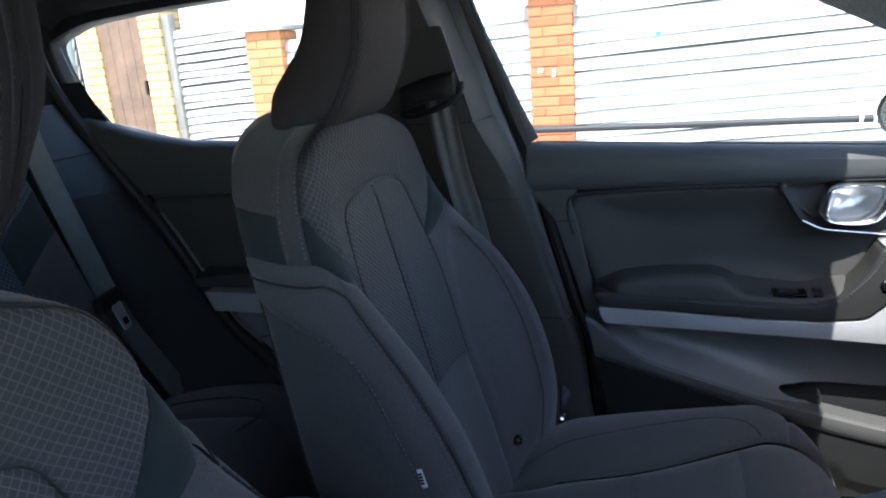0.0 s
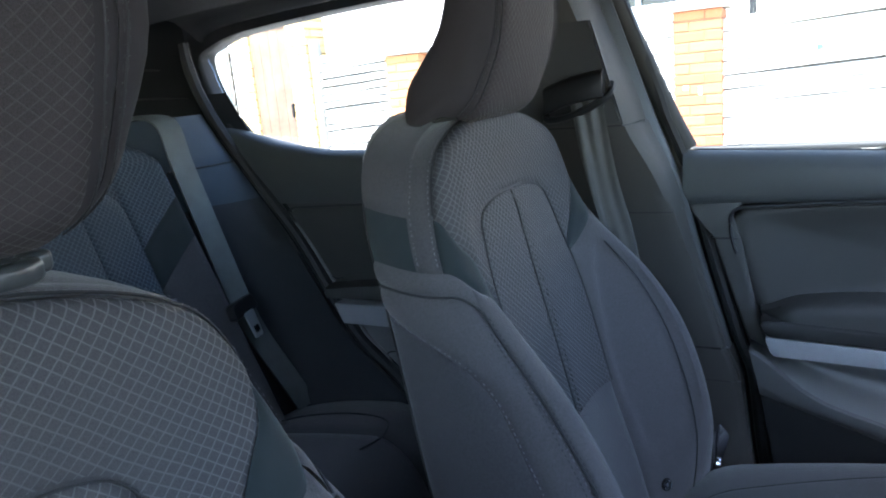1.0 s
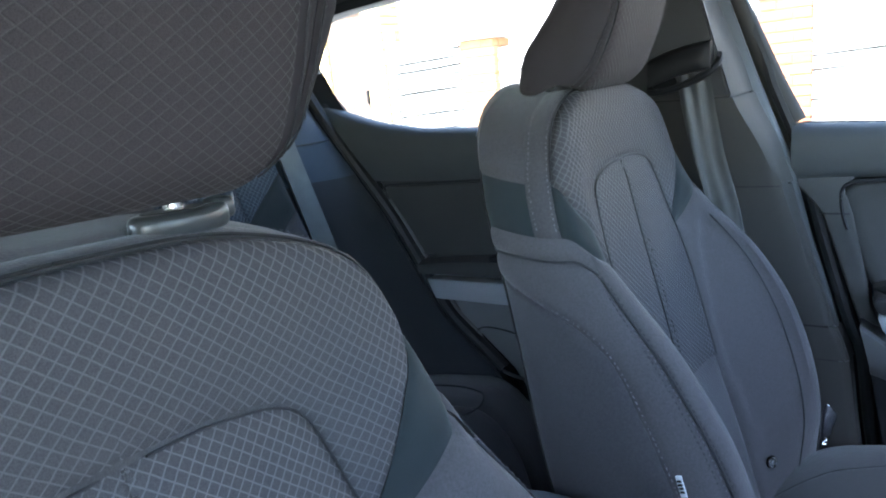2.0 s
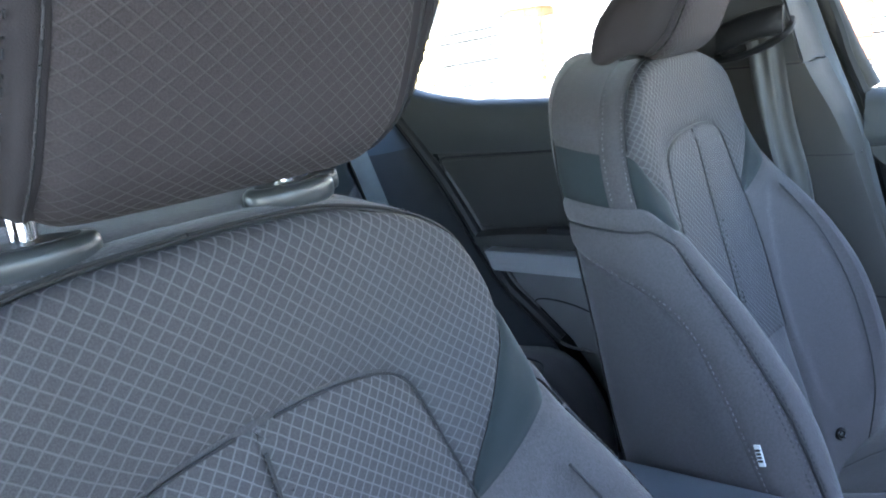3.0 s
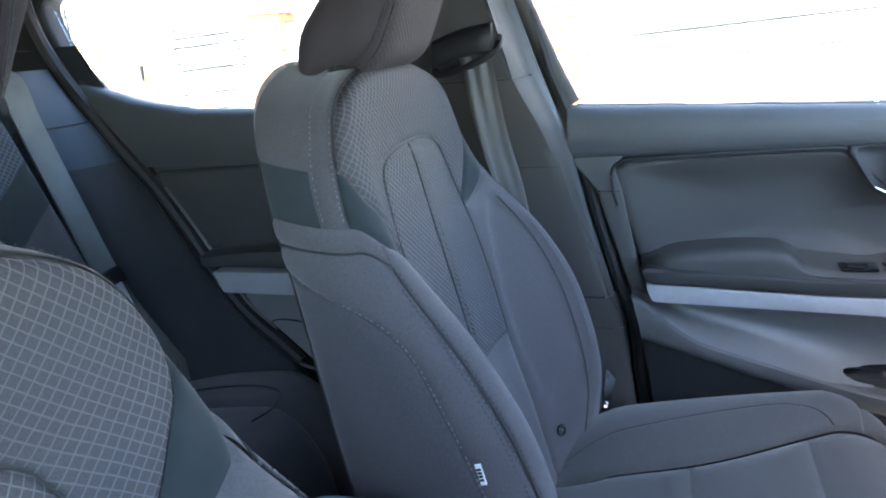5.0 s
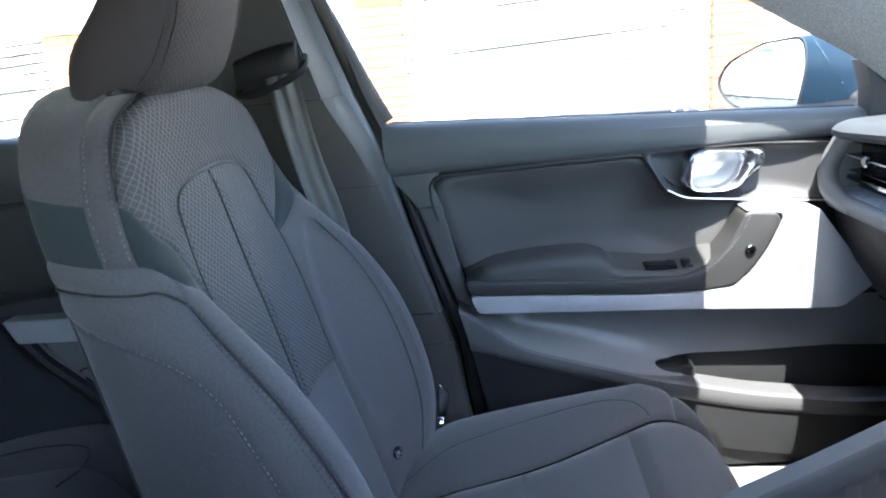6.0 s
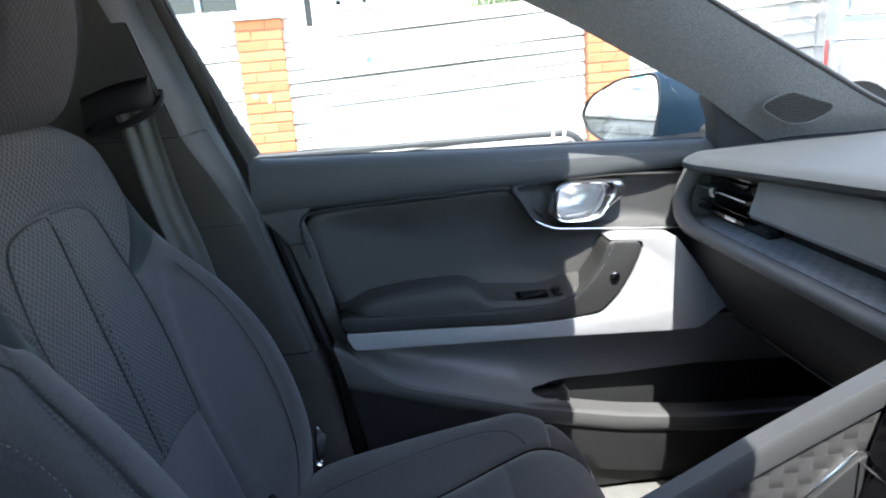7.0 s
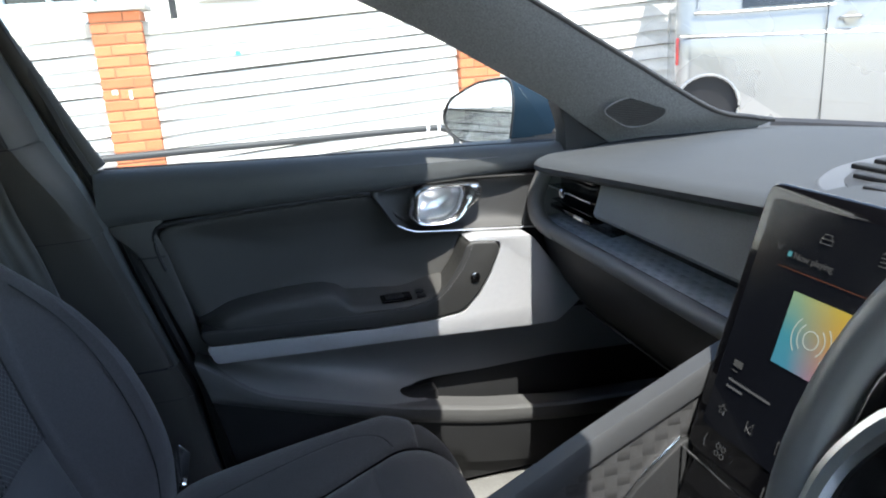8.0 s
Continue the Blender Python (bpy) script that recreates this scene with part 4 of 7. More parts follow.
    # silver woven decor strip sweeping up to the dash
    dec = [(-0.139, 0.7155), (-0.128, 0.686), (0.033, 0.679), (0.225, 0.671), (0.40, 0.661), (0.455, 0.660), (0.503, 0.697), (0.410, 0.826), (0.318, 0.835), (0.296, 0.829), (0.3545, 0.822), (0.3545, 0.809), (0.336, 0.767), (0.312, 0.731), (0.284, 0.705), (0.222, 0.6990), (0.127, 0.7005), (-0.013, 0.709)]
    part("decor_strip", slab(rounded(dec, 0.008), 0.688, 0.75, 0.0035), M_DECOR, d, "silver-grey woven decor strip")
    # concave lower panel above the ridge; the map pocket opens through it with a rounded nose
    def lower_row(x, za, zb):
        zt, rz = 0.684 - 0.035 * (x + 0.13), ridge_z(x) + 0.003
        row = []
        for j in range(15):
            z = za + (zb - za) * j / 14
            t = min(1.0, max(0.0, (zt - z) / (zt - rz)))
            row.append((x, 0.738 + 0.010 * math.sin(math.pi * t) - 0.048 * t ** 5 * (1 - 0.75 * min(1.0, max(0.0, (x - 0.14) / 0.10))), z))
        return row
    NOSE, TURN = 0.166, 0.212
    def nose(x):
        q = min(1.0, max(0.0, (TURN - x) / (TURN - NOSE)))
        return 0.010 * math.sqrt(max(0.0, 1 - q * q))
    def mouth(x):
        return ridge_z(x) + 0.017 + nose(x) + 0.050 * min(1.0, max(0.0, (x - 0.19) / 0.28)) ** 0.8
    xs = [-0.142 + (NOSE + 0.142) * k / 44 for k in range(45)]
    full = [lower_row(x, 0.684 - 0.035 * (x + 0.13), ridge_z(x) + 0.003) for x in xs]
    xs = [NOSE + (TURN - NOSE) * (k / 24) ** 2 for k in range(25)]
    part("pocket_corner", loft([lower_row(x, ridge_z(x) + 0.017 - nose(x), ridge_z(x) + 0.003) for x in xs]), M_LOWDOOR, d)
    xs += [TURN + (0.69 - TURN) * k / 40 for k in range(1, 41)]
    rows = [lower_row(x, 0.684 - 0.035 * (x + 0.13), mouth(x)) for x in xs]
    part("panel_front", loft(rows), M_LOWDOOR, d)
    rows = full
    part("lower_panel", loft(rows), M_LOWDOOR, d, "concave satin grey lower door panel")
    def rear_x(z):
        return table_at([(0.35, -0.10), (0.46, -0.118), (0.569, -0.136), (0.613, -0.1435), (0.642, -0.148), (0.70, -0.162)], z)
    def lip_low(x):
        return min(ridge_z(x) - 0.024, 0.549 + 0.34 * (0.06 - x)) if x < 0.05 else ridge_z(x) - 0.030 + 0.004 * max(0.0, 1 - (x - 0.05) / 0.2)
    rows = []
    for k in range(57):
        x = -0.160 + 0.85 * k / 56
        rz, lo = ridge_z(x), lip_low(x)
        rows.append([(max(x, rear_x(z)), y, z) for y, z in ((0.735, rz + 0.003), (0.700, rz + 0.004), (0.6905, rz + 0.0035), (0.6865, rz), (0.6855, rz - 0.008), (0.6865, lo + 0.3 * (rz - lo)), (0.688, lo + 0.006), (0.693, lo))])
    part("pocket_lip", loft(rows), M_LIP, d, "satin dark lip of the map pocket")
    rows = []
    for k in range(41):
        x = -0.160 + 0.85 * k / 40
        lo = lip_low(x) + 0.001
        rows.append([(max(x, rear_x(z)), y, z) for y, z in ((0.694, lo), (0.703 - 0.006 * min(1, k / 16), lo - 0.05), (0.708, lo - 0.09), (0.715, 0.40), (0.725, 0.355))])
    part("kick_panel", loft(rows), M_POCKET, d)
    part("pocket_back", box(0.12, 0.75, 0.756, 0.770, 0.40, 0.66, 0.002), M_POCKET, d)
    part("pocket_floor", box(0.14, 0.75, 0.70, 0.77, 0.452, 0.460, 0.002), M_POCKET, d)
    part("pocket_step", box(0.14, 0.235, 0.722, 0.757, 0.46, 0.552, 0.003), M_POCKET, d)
    # window frame and glass
    part("window_seal", tube(curve([(-0.259, 0.768, 1.000), (-0.290, 0.766, 1.065), (-0.330, 0.762, 1.160), (-0.364, 0.756, 1.236), (-0.374, 0.75, 1.275), (-0.355, 0.745, 1.30)], 8), 0.0165, 10), M_PILLARTRIM, d)
    post = [(-0.240, 0.960), (-0.262, 1.000), (-0.293, 1.065), (-0.333, 1.160), (-0.367, 1.236), (-0.378, 1.275), (-0.36, 1.31)]
    part("frame_post", slab(post + [(-0.43, 1.31), (-0.43, 1.24), (-0.36, 1.05), (-0.31, 0.96)], 0.772, 0.792, 0.002), M_PILLARTRIM, d, "dark door frame behind the window")
    part("sill_seal", tube([(-0.25 + 0.74 * k / 20, 0.772, belt_z(-0.25 + 0.74 * k / 20) + 0.001) for k in range(21)], 0.003, 8), M_RUBBER, d)
    g = [(-0.262, 0.99), (-0.352, 1.24), (-0.33, 1.30), (0.0, 1.29), (0.20, 1.215), (0.42, 1.085), (0.50, 0.965)]
    pane = part("window_pane", slab(g, 0.776, 0.780, 0), M_GLASS, d, "clear side window glass")
    pane.visible_shadow = False
    # triangular mirror sail
    part("mirror_sail", slab(rounded([(0.496, 0.944), (0.493, 1.000), (0.480, 1.042), (0.517, 1.006), (0.575, 0.964), (0.62, 0.930)], 0.004), 0.726, 0.768, 0.005), M_POCKET, d, "dark plastic mirror triangle")
    return d


front_door()


def door_mirror():
    m = thing("door_mirror", (0.52, 0.90, 0.95), "dark blue door mirror with a wide silver glass", "mirror")
    nrm = Vector((-0.86, -0.50, 0.05)).normalized()
    right = Vector((-nrm.y, nrm.x, 0)).normalized()          # from the outer edge towards the car
    if right.y > 0:
        right = -right
    up = right.cross(nrm)
    up = up if up.z > 0 else -up
    c = Vector((0.432, 0.945, 1.008))
    shape = rounded([(-0.114, -0.008), (-0.092, 0.026), (-0.02, 0.058), (0.062, 0.067), (0.070, 0.02), (0.058, -0.058), (-0.066, -0.057), (-0.100, -0.038)], 0.02)
    def ring(s, back):
        return [c + right * (p[0] * s + 0.4 * max(0.0, back) * (1 if p[0] > 0 else 0)) + up * p[1] * s - nrm * back for p in shape]
    part("housing", loft([ring(1.0, -0.010), ring(1.05, -0.012), ring(1.09, 0.0), ring(1.11, 0.03), ring(1.08, 0.07), ring(0.92, 0.11), ring(0.55, 0.135)], True, True), M_CARPAINT, m, "dark blue painted mirror housing")
    part("bezel", loft([ring(0.985, -0.009), ring(1.055, -0.014), ring(1.06, -0.006)], True, False), M_RUBBER, m)
    part("mirror_glass", loft([ring(0.99, -0.0115), ring(0.5, -0.0115)], True, True), M_MIRROR, m, "silvered mirror glass", 0.01)
    part("base", slab([(0.50, 0.925), (0.66, 0.930), (0.64, 0.962), (0.50, 0.962)], 0.80, 0.93, 0.008), M_BLACK, m)
    arm = [(0.57, 0.84, 0.935), (0.57, 0.90, 0.945), (0.54, 0.95, 0.97)]
    part("arm", tube(curve(arm, 6), 0.028, 10), M_BLACK, m)
    return m


door_mirror()


# ---------------------------------------------------------------- pillars, roof, floor
def b_pillar(side=1):
    p = thing("wall_pillar_b" if side > 0 else "wall_pillar_b_offside", (-0.36, side * 0.74, 0.30), "dark plastic centre pillar trim with a belt slot", "pillar", kind="structure")
    front = [(-0.385, 1.30), (-0.368, 1.245), (-0.333, 1.150), (-0.311, 1.09), (-0.300, 1.053), (-0.269, 0.975), (-0.252, 0.915), (-0.231, 0.828), (-0.190, 0.682), (-0.170, 0.625), (-0.156, 0.50), (-0.135, 0.36)]
    def rear_x(z):
        return -0.42 - 0.10 * (z - 0.36) / 0.94
    def inner_y(z):
        return knots([(0.36, 0.718), (0.50, 0.716), (0.65, 0.713), (0.83, 0.698), (0.92, 0.678), (1.0, 0.646), (1.06, 0.626), (1.20, 0.612), (1.30, 0.602)], z)
    def profile(z0, z1):
        zs = [z0 + (z1 - z0) * k / 8 for k in range(9)]
        table = [(z, x) for x, z in reversed(front)]
        return [(knots(table, z), z) for z in zs]
    def strip(z):
        return 0.002 + 0.0145 * knots([(0.36, 0.12), (0.62, 0.12), (0.85, 0.16), (0.95, 0.55), (1.15, 0.95), (1.30, 0.95)], z)
    def cover(z0, z1, proud):
        rows = []
        for fx, z in profile(z0, z1):
            i, rx = inner_y(z) - proud, rear_x(z)
            fe = fx - strip(z) + proud
            y0 = 0.7205
            d = y0 - i
            rows.append([(x, side * y, z) for x, y in ((fe + 0.002, 0.748), (fe, y0), (fe - 0.002, y0 - 0.35 * min(d, 0.02)), (fe - 0.006, y0 - 0.40 * d), (fe - 0.010, y0 - 0.85 * d), (fe - 0.016, i + 0.002 * (d > 0.02)), (fe - 0.032, i), (0.5 * (fx + rx), i), (rx + 0.03, i + 0.004), (rx + 0.008, i + 0.015), (rx, 0.765))])
        return loft(rows)
    part("pillar_core", cover(0.36, 1.30, -0.012), M_BLACK, p)
    part("upper_cover", cover(1.056, 1.30, 0.0), M_PILLARTRIM, p)
    part("collar_cover", cover(0.914, 1.0545, 0.0022), M_PILLARTRIM, p)
    part("middle_cover", cover(0.684, 0.9125, 0.0), M_PILLARTRIM, p)
    part("step_cover", cover(0.6275, 0.6825, 0.0035), M_PILLARTRIM, p)
    part("lower_cover", cover(0.36, 0.6255, 0.001), M_PILLARTRIM, p)
    # chamfered edge beside the door seal; its paler colour imitates caught window light
    rows = []
    for fx, z in profile(0.36, 1.30):
        w = strip(z) - 0.002
        rows.append([(x, side * y, z) for x, y in ((fx - 0.004, 0.760), (fx - 0.0015, 0.740), (fx - 0.0005, 0.733), (fx - 0.001 - 0.5 * w, 0.7265), (fx - 0.002 - 0.9 * w, 0.7222), (fx - 0.003 - w, 0.7212), (fx - 0.010 - w, 0.745))])
    part("edge_line", loft(rows), M_LITEDGE, p, "smooth pillar edge, made paler for the window light it catches")
    part("seal", tube(curve([(x + 0.012, side * 0.757, z) for x, z in front], 4), 0.0095, 8), M_RUBBER, p)
    return p


b_pillar(1)
b_pillar(-1)


def front_belt():
    b = thing("seat_belt", (-0.40, 0.66, 0.88), "grey webbing front belt hanging from its pillar guide", "seat belt")
    # plate in the pillar, leaning with it
    rows = []
    for k in range(11):
        t = k / 10
        z = 1.059 + 0.150 * t
        y = 0.6245 - 0.0145 * t
        x1 = -0.3315 - 0.0385 * t
        rows.append([(-0.505, y + 0.010, z), (-0.503, y, z), (x1 - 0.002, y, z), (x1, y + 0.002, z), (x1 + 0.001, y + 0.012, z)])
    part("slot_plate", loft(rows, True, True), M_BEZEL, b)
    part("plate_joint", tube([(-0.3300 - 0.0385 * k / 10, 0.6255 - 0.0145 * k / 10, 1.058 + 0.150 * k / 10) for k in range(11)], 0.0014, 6), M_RUBBER, b)
    hood = []
    for k in range(13):
        t = k / 12
        x = -0.442 + 0.090 * t
        e = 0.25 + 0.75 * (1 - abs(2 * t - 1) ** 5)
        u = 0.020 * (t - 1) + 0.004 * math.sin(math.pi * t)
        hood.append([(x, 0.626, 1.139 + u), (x, 0.612, 1.1385 + u), (x, 0.604 - 0.002 * e, 1.1355 + u), (x, 0.604 - 0.007 * e, 1.130 + u), (x, 0.604 - 0.010 * e, 1.116 + u), (x, 0.604 - 0.010 * e, 1.106 + u), (x, 0.604 - 0.007 * e, 1.100 + u), (x, 0.606, 1.098 + u), (x, 0.626, 1.100 + u)])
    part("guide_hood", loft(hood, True, True), M_BLACK, b, "black plastic belt guide", 50)
    cheek = [(-0.446, 0.628, 1.080), (-0.440, 0.612, 1.070), (-0.405, 0.603, 1.074), (-0.362, 0.605, 1.090), (-0.346, 0.618, 1.104), (-0.345, 0.630, 1.118)]
    part("guide_slot", tube(curve(cheek, 5), 0.0055, 8), M_BLACK, b)
    part("guide_throat", box(-0.440, -0.356, 0.612, 0.628, 1.074, 1.108, 0.006), M_BLACK, b)
    # pleated webbing
    pts = curve([(-0.385, 0.614, 1.108), (-0.376, 0.606, 1.082), (-0.367, 0.608, 1.021), (-0.356, 0.613, 0.958), (-0.340, 0.620, 0.891), (-0.325, 0.63, 0.80), (-0.31, 0.645, 0.70)], 8)
    rows = []
    for k, q in enumerate(pts):
        t = k / (len(pts) - 1)
        along = (pts[min(k + 1, len(pts) - 1)] - pts[max(k - 1, 0)]).normalized()
        side = Vector((1, 0.10 + 0.75 * math.sin(2.6 * t) ** 2, 0.28)).normalized()
        out = side.cross(along).normalized()
        out = out if out.y < 0 else -out
        row = []
        for j in range(17):
            w = j / 16 - 0.5
            fold = 0.0022 * math.sin(15 * w + 2.5 * t) * (1 - 0.5 * t) + 0.0045 * t * math.sin(5.5 * w + 9 * t)
            row.append(q + side * w * 0.046 + out * (0.0012 + fold))
        for j in range(16, -1, -1):
            row.append(row[j] - out * 0.0016)
        rows.append(row)
    part("webbing", loft(rows, True, True), M_BELT, b, "shiny grey belt webbing", 70)
    return b


front_belt()


def belt_anchor():
    a = thing("belt_anchor", (-0.20, 0.635, 0.50), "steel belt end bracket beside the seat base", "belt anchor")
    part("plate", turned(slab(rounded([(-0.014, -0.036), (0.017, -0.036), (0.008, 0.040), (-0.014, 0.052)], 0.006), -0.003, 0.003, 0.0012), pose(-0.205, 0.640, 0.535, 0, 22, 0)), M_STEEL, a)
    part("bolt", turned(tube([(0, 0, 0), (0, 0, 0.006)], 0.008, 6), pose(-0.200, 0.634, 0.515, 90)), M_STEEL, a)
    part("boot", box(-0.23, -0.16, 0.635, 0.66, 0.47, 0.505, 0.006), M_BLACK, a)


belt_anchor()


# pillar edges: lower one along the side glass, upper one along the windscreen
A_LOW = [(0.640, 0.722, 0.916), (0.575, 0.722, 0.962), (0.517, 0.722, 1.004), (0.460, 0.722, 1.047), (0.372, 0.718, 1.098), (0.230, 0.709, 1.179), (0.02, 0.695, 1.277), (-0.12, 0.69, 1.302)]
A_UP = [(0.83, 0.625, 0.985), (0.775, 0.610, 0.996), (0.695, 0.602, 1.016), (0.569, 0.600, 1.090), (0.478, 0.600, 1.145), (0.392, 0.598, 1.197), (0.27, 0.590, 1.262), (0.17, 0.57, 1.305)]


def a_pillar(side=1):
    p = thing("wall_pillar_a" if side > 0 else "wall_pillar_a_offside", (0.5, side * 0.68, 0.95), "grey knit-covered windscreen pillar trim", "pillar", kind="structure")
    lo, up = curve(A_LOW, 8), curve(A_UP, 8)
    rows = []
    for a, b in zip(lo, up):
        m = (a + b) / 2
        out = (b - a).cross(Vector((-0.45, 0.0, 0.28))).normalized()
        out = out if out.y < 0 else -out
        row = [a + Vector((0.02, 0.045, 0.02))]
        for k in range(9):
            t = k / 8
            row.append(a.lerp(b, t) + out * 0.007 * math.sin(math.pi * t) ** 0.7)
        row.append(b + Vector((0.001, 0.001, 0.0)))
        rows.append([(q.x, side * q.y, q.z) for q in row])
    part("cover", loft(rows), M_PILLARCLOTH, p, "grey knit pillar cover")
    part("screen_edge", tube([(q.x + 0.002, side * (q.y + 0.002), q.z + 0.001) for q in up], 0.0042, 8), M_RUBBER, p)
    part("outer_post", tube([(q.x + 0.004, side * (q.y + 0.070), q.z - 0.006) for q in (lo[i].lerp(up[i], 0.3) for i in range(len(lo)))], 0.016, 8), M_CARPAINT, p)
    if side > 0:
        # tweeter grille at the foot of the pillar
        grid = rounded([(0.0, 0.0), (0.040, 0.021), (0.083, 0.019), (0.114, -0.008), (0.078, -0.031), (0.045, -0.032)], 0.020)
        z = Vector((-0.30, -0.90, -0.28)).normalized()
        x = Vector((0.93, -0.36, -0.02))
        x = (x - z * x.dot(z)).normalized()
        m = Matrix((x, z.cross(x), z)).transposed().to_4x4()
        m.translation = (0.528, 0.668, 1.028)
        m.translation += z * 0.007
        sp = part("tweeter_grille", turned(slab(grid, -0.004, 0.002, 0.002, 2, "z"), m), M_BLACK, p, "black speaker grille with fine ribs")
        part("grille_rim", turned(tube([(a, b, 0.001) for a, b in grid] + [(*grid[0], 0.001)], 0.0015, 6, False), m), M_RIM, sp)
        for k in range(15):
            y = -0.029 + 0.0031 * k
            cut = []
            for (ax, ay), (bx, by) in zip(grid, grid[1:] + grid[:1]):
                if (ay - y) * (by - y) < 0:
                    cut.append(ax + (bx - ax) * (y - ay) / (by - ay))
            if len(cut) > 1 and max(cut) - min(cut) > 0.012:
                part("grille_rib", turned(box(min(cut) + 0.002, max(cut) - 0.002, y, y + 0.0011, 0.0012, 0.0028, 0.0), m), M_PLASTIC, sp)
    return p


a_pillar(1)
a_pillar(-1)

# header and headliner
def roof_z(x, y):
    return 1.385 - 0.055 * (y / 0.62) ** 2 - 0.035 * max(0, (x - 0.0) / 0.25) ** 2 - 0.05 * max(0, (-0.9 - x) / 0.7) ** 2


rows = [[(x, 0.66 * j / 12, roof_z(x, 0.66 * j / 12)) for j in range(-12, 13)] for x in [0.235 - 0.06 * k for k in range(33)]]
liner = part("ceiling", loft(rows), M_LINER, None)
tagged(liner, "dark grey cloth headliner", "ceiling", kind="structure")
rows = [[(x, 0.74 * j / 12, roof_z(x, 0.66 * j / 12) + 0.03) for j in range(-12, 13)] for x in [0.255 - 0.06 * k for k in range(34)]]
roof = part("roof_skin", loft(rows), M_CARPAINT, None)
tagged(roof, "dark blue painted roof", "roof", kind="structure")
hd = part("trim_header", box(0.205, 0.262, -0.62, 0.62, 1.305, 1.375, 0.010), M_LINER, None)
tagged(hd, "grey cloth windscreen header trim", "trim", kind="structure")

ROOF_RAIL = [(0.02, 0.695, 1.277), (-0.12, 0.695, 1.303), (-0.40, 0.70, 1.312), (-0.70, 0.715, 1.312), (-0.95, 0.728, 1.305), (-1.10, 0.735, 1.298), (-1.20, 0.738, 1.288), (-1.245, 0.74, 1.268)]
for side in (1, -1):
    rows = []
    for p in curve(ROOF_RAIL, 6):
        rows.append([(p.x, side * (p.y + 0.07), p.z + 0.012), (p.x, side * (p.y + 0.012), p.z + 0.001), (p.x, side * p.y, p.z + 0.004), (p.x, side * (p.y - 0.02), p.z + 0.018), (p.x, side * (p.y - 0.055), p.z + 0.038), (p.x, side * 0.60, roof_z(p.x, 0.6) + 0.004)])
    tagged(part("trim_roof_rail" if side > 0 else "trim_roof_rail_offside", loft(rows), M_LINER, None), "dark cloth roof rail trim", "trim", kind="structure")
    tagged(part("trim_roof_side" if side > 0 else "trim_roof_side_offside", tube([(q.x, side * (q.y + 0.055), q.z + 0.062) for q in curve(ROOF_RAIL[:-1], 4)], 0.05, 8), M_CARPAINT, None), "dark blue roof side member", "trim", kind="structure")

for side in (1, -1):
    rk = part("trim_rocker" if side > 0 else "trim_rocker_offside", box(-1.20, -0.10, min(side * 0.765, side * 0.842), max(side * 0.765, side * 0.842), 0.235, 0.40, 0.006), M_BLACK, None)
    tagged(rk, "black inner sill along the floor", "sill", kind="structure")
fl = part("floor", box(-1.75, 0.95, -0.78, 0.78, 0.235, 0.262, 0.0), M_CARPET, None)
tagged(fl, "dark carpeted car floor", "floor", kind="structure")
sl = part("trim_sill", box(-0.10, 0.62, 0.60, 0.765, 0.262, 0.345, 0.012), M_SILL, None)
tagged(sl, "pale grey door sill plate", "sill", kind="structure")
tn = part("trim_tunnel", box(-1.0, 0.62, -0.13, 0.14, 0.262, 0.44, 0.03), M_CARPET, None)
tagged(tn, "carpeted centre tunnel", "floor", kind="structure")
bh = part("wall_bulkhead", box(0.90, 0.96, -0.82, 0.82, 0.235, 0.95, 0.0), M_BLACK, None)
tagged(bh, "black bulkhead under the dashboard", "wall", kind="structure")

# windscreen
rows = []
for k in range(9):
    t = k / 8
    rows.append([(0.90 - 0.70 * t + 0.16 * (1 - 0.45 * t) * (1 - (j / 10) ** 2), (0.665 - 0.075 * t) * j / 10, 0.972 + 0.340 * t + 0.015 * math.sin(math.pi * t)) for j in range(-10, 11)])
ws = part("window_windscreen", loft(rows), M_GLASS, None)
tagged(ws, "clear curved windscreen glass", "window", kind="structure")
ws.visible_shadow = False
cw = part("trim_cowl", tube([(0.86 + 0.17 * (1 - (j / 8) ** 2), 0.66 * j / 8, 0.968) for j in range(-8, 9)], 0.016, 8), M_RUBBER, None)
tagged(cw, "black windscreen foot seal", "trim", kind="structure")
bn = part("bonnet", loft([[(0.92 + 0.12 * (1 - (j / 8) ** 2) + 1.0 * k, 0.80 * j / 8, 0.945 - 0.10 * k - 0.03 * (j / 8) ** 2) for j in range(-8, 9)] for k in (0, 0.3, 0.6, 0.9)]), M_CARPAINT, None)
tagged(bn, "dark blue bonnet", "bonnet", kind="structure")


# ---------------------------------------------------------------- rear door, quarter and rear seat
def rear_belt_z(x):
    k = [(-1.26, 1.102), (-1.198, 1.081), (-1.079, 1.044), (-0.965, 1.025), (-0.806, 1.019), (-0.45, 1.005)]
    for (a, p), (b, q) in zip(k, k[1:]):
        if x <= b:
            return p + (q - p) * (x - a) / (b - a)
    return 1.018


def rear_edge_x(z):
    """The slanting rear edge of the rear door."""
    k = [(0.36, -0.70), (0.523, -0.80), (0.636, -0.918), (0.854, -1.046), (1.058, -1.198), (1.12, -1.238), (1.185, -1.268), (1.217, -1.276), (1.30, -1.285)]
    for (a, p), (b, q) in zip(k, k[1:]):
        if z <= b:
            return p + (q - p) * (z - a) / (b - a)
    return -1.285


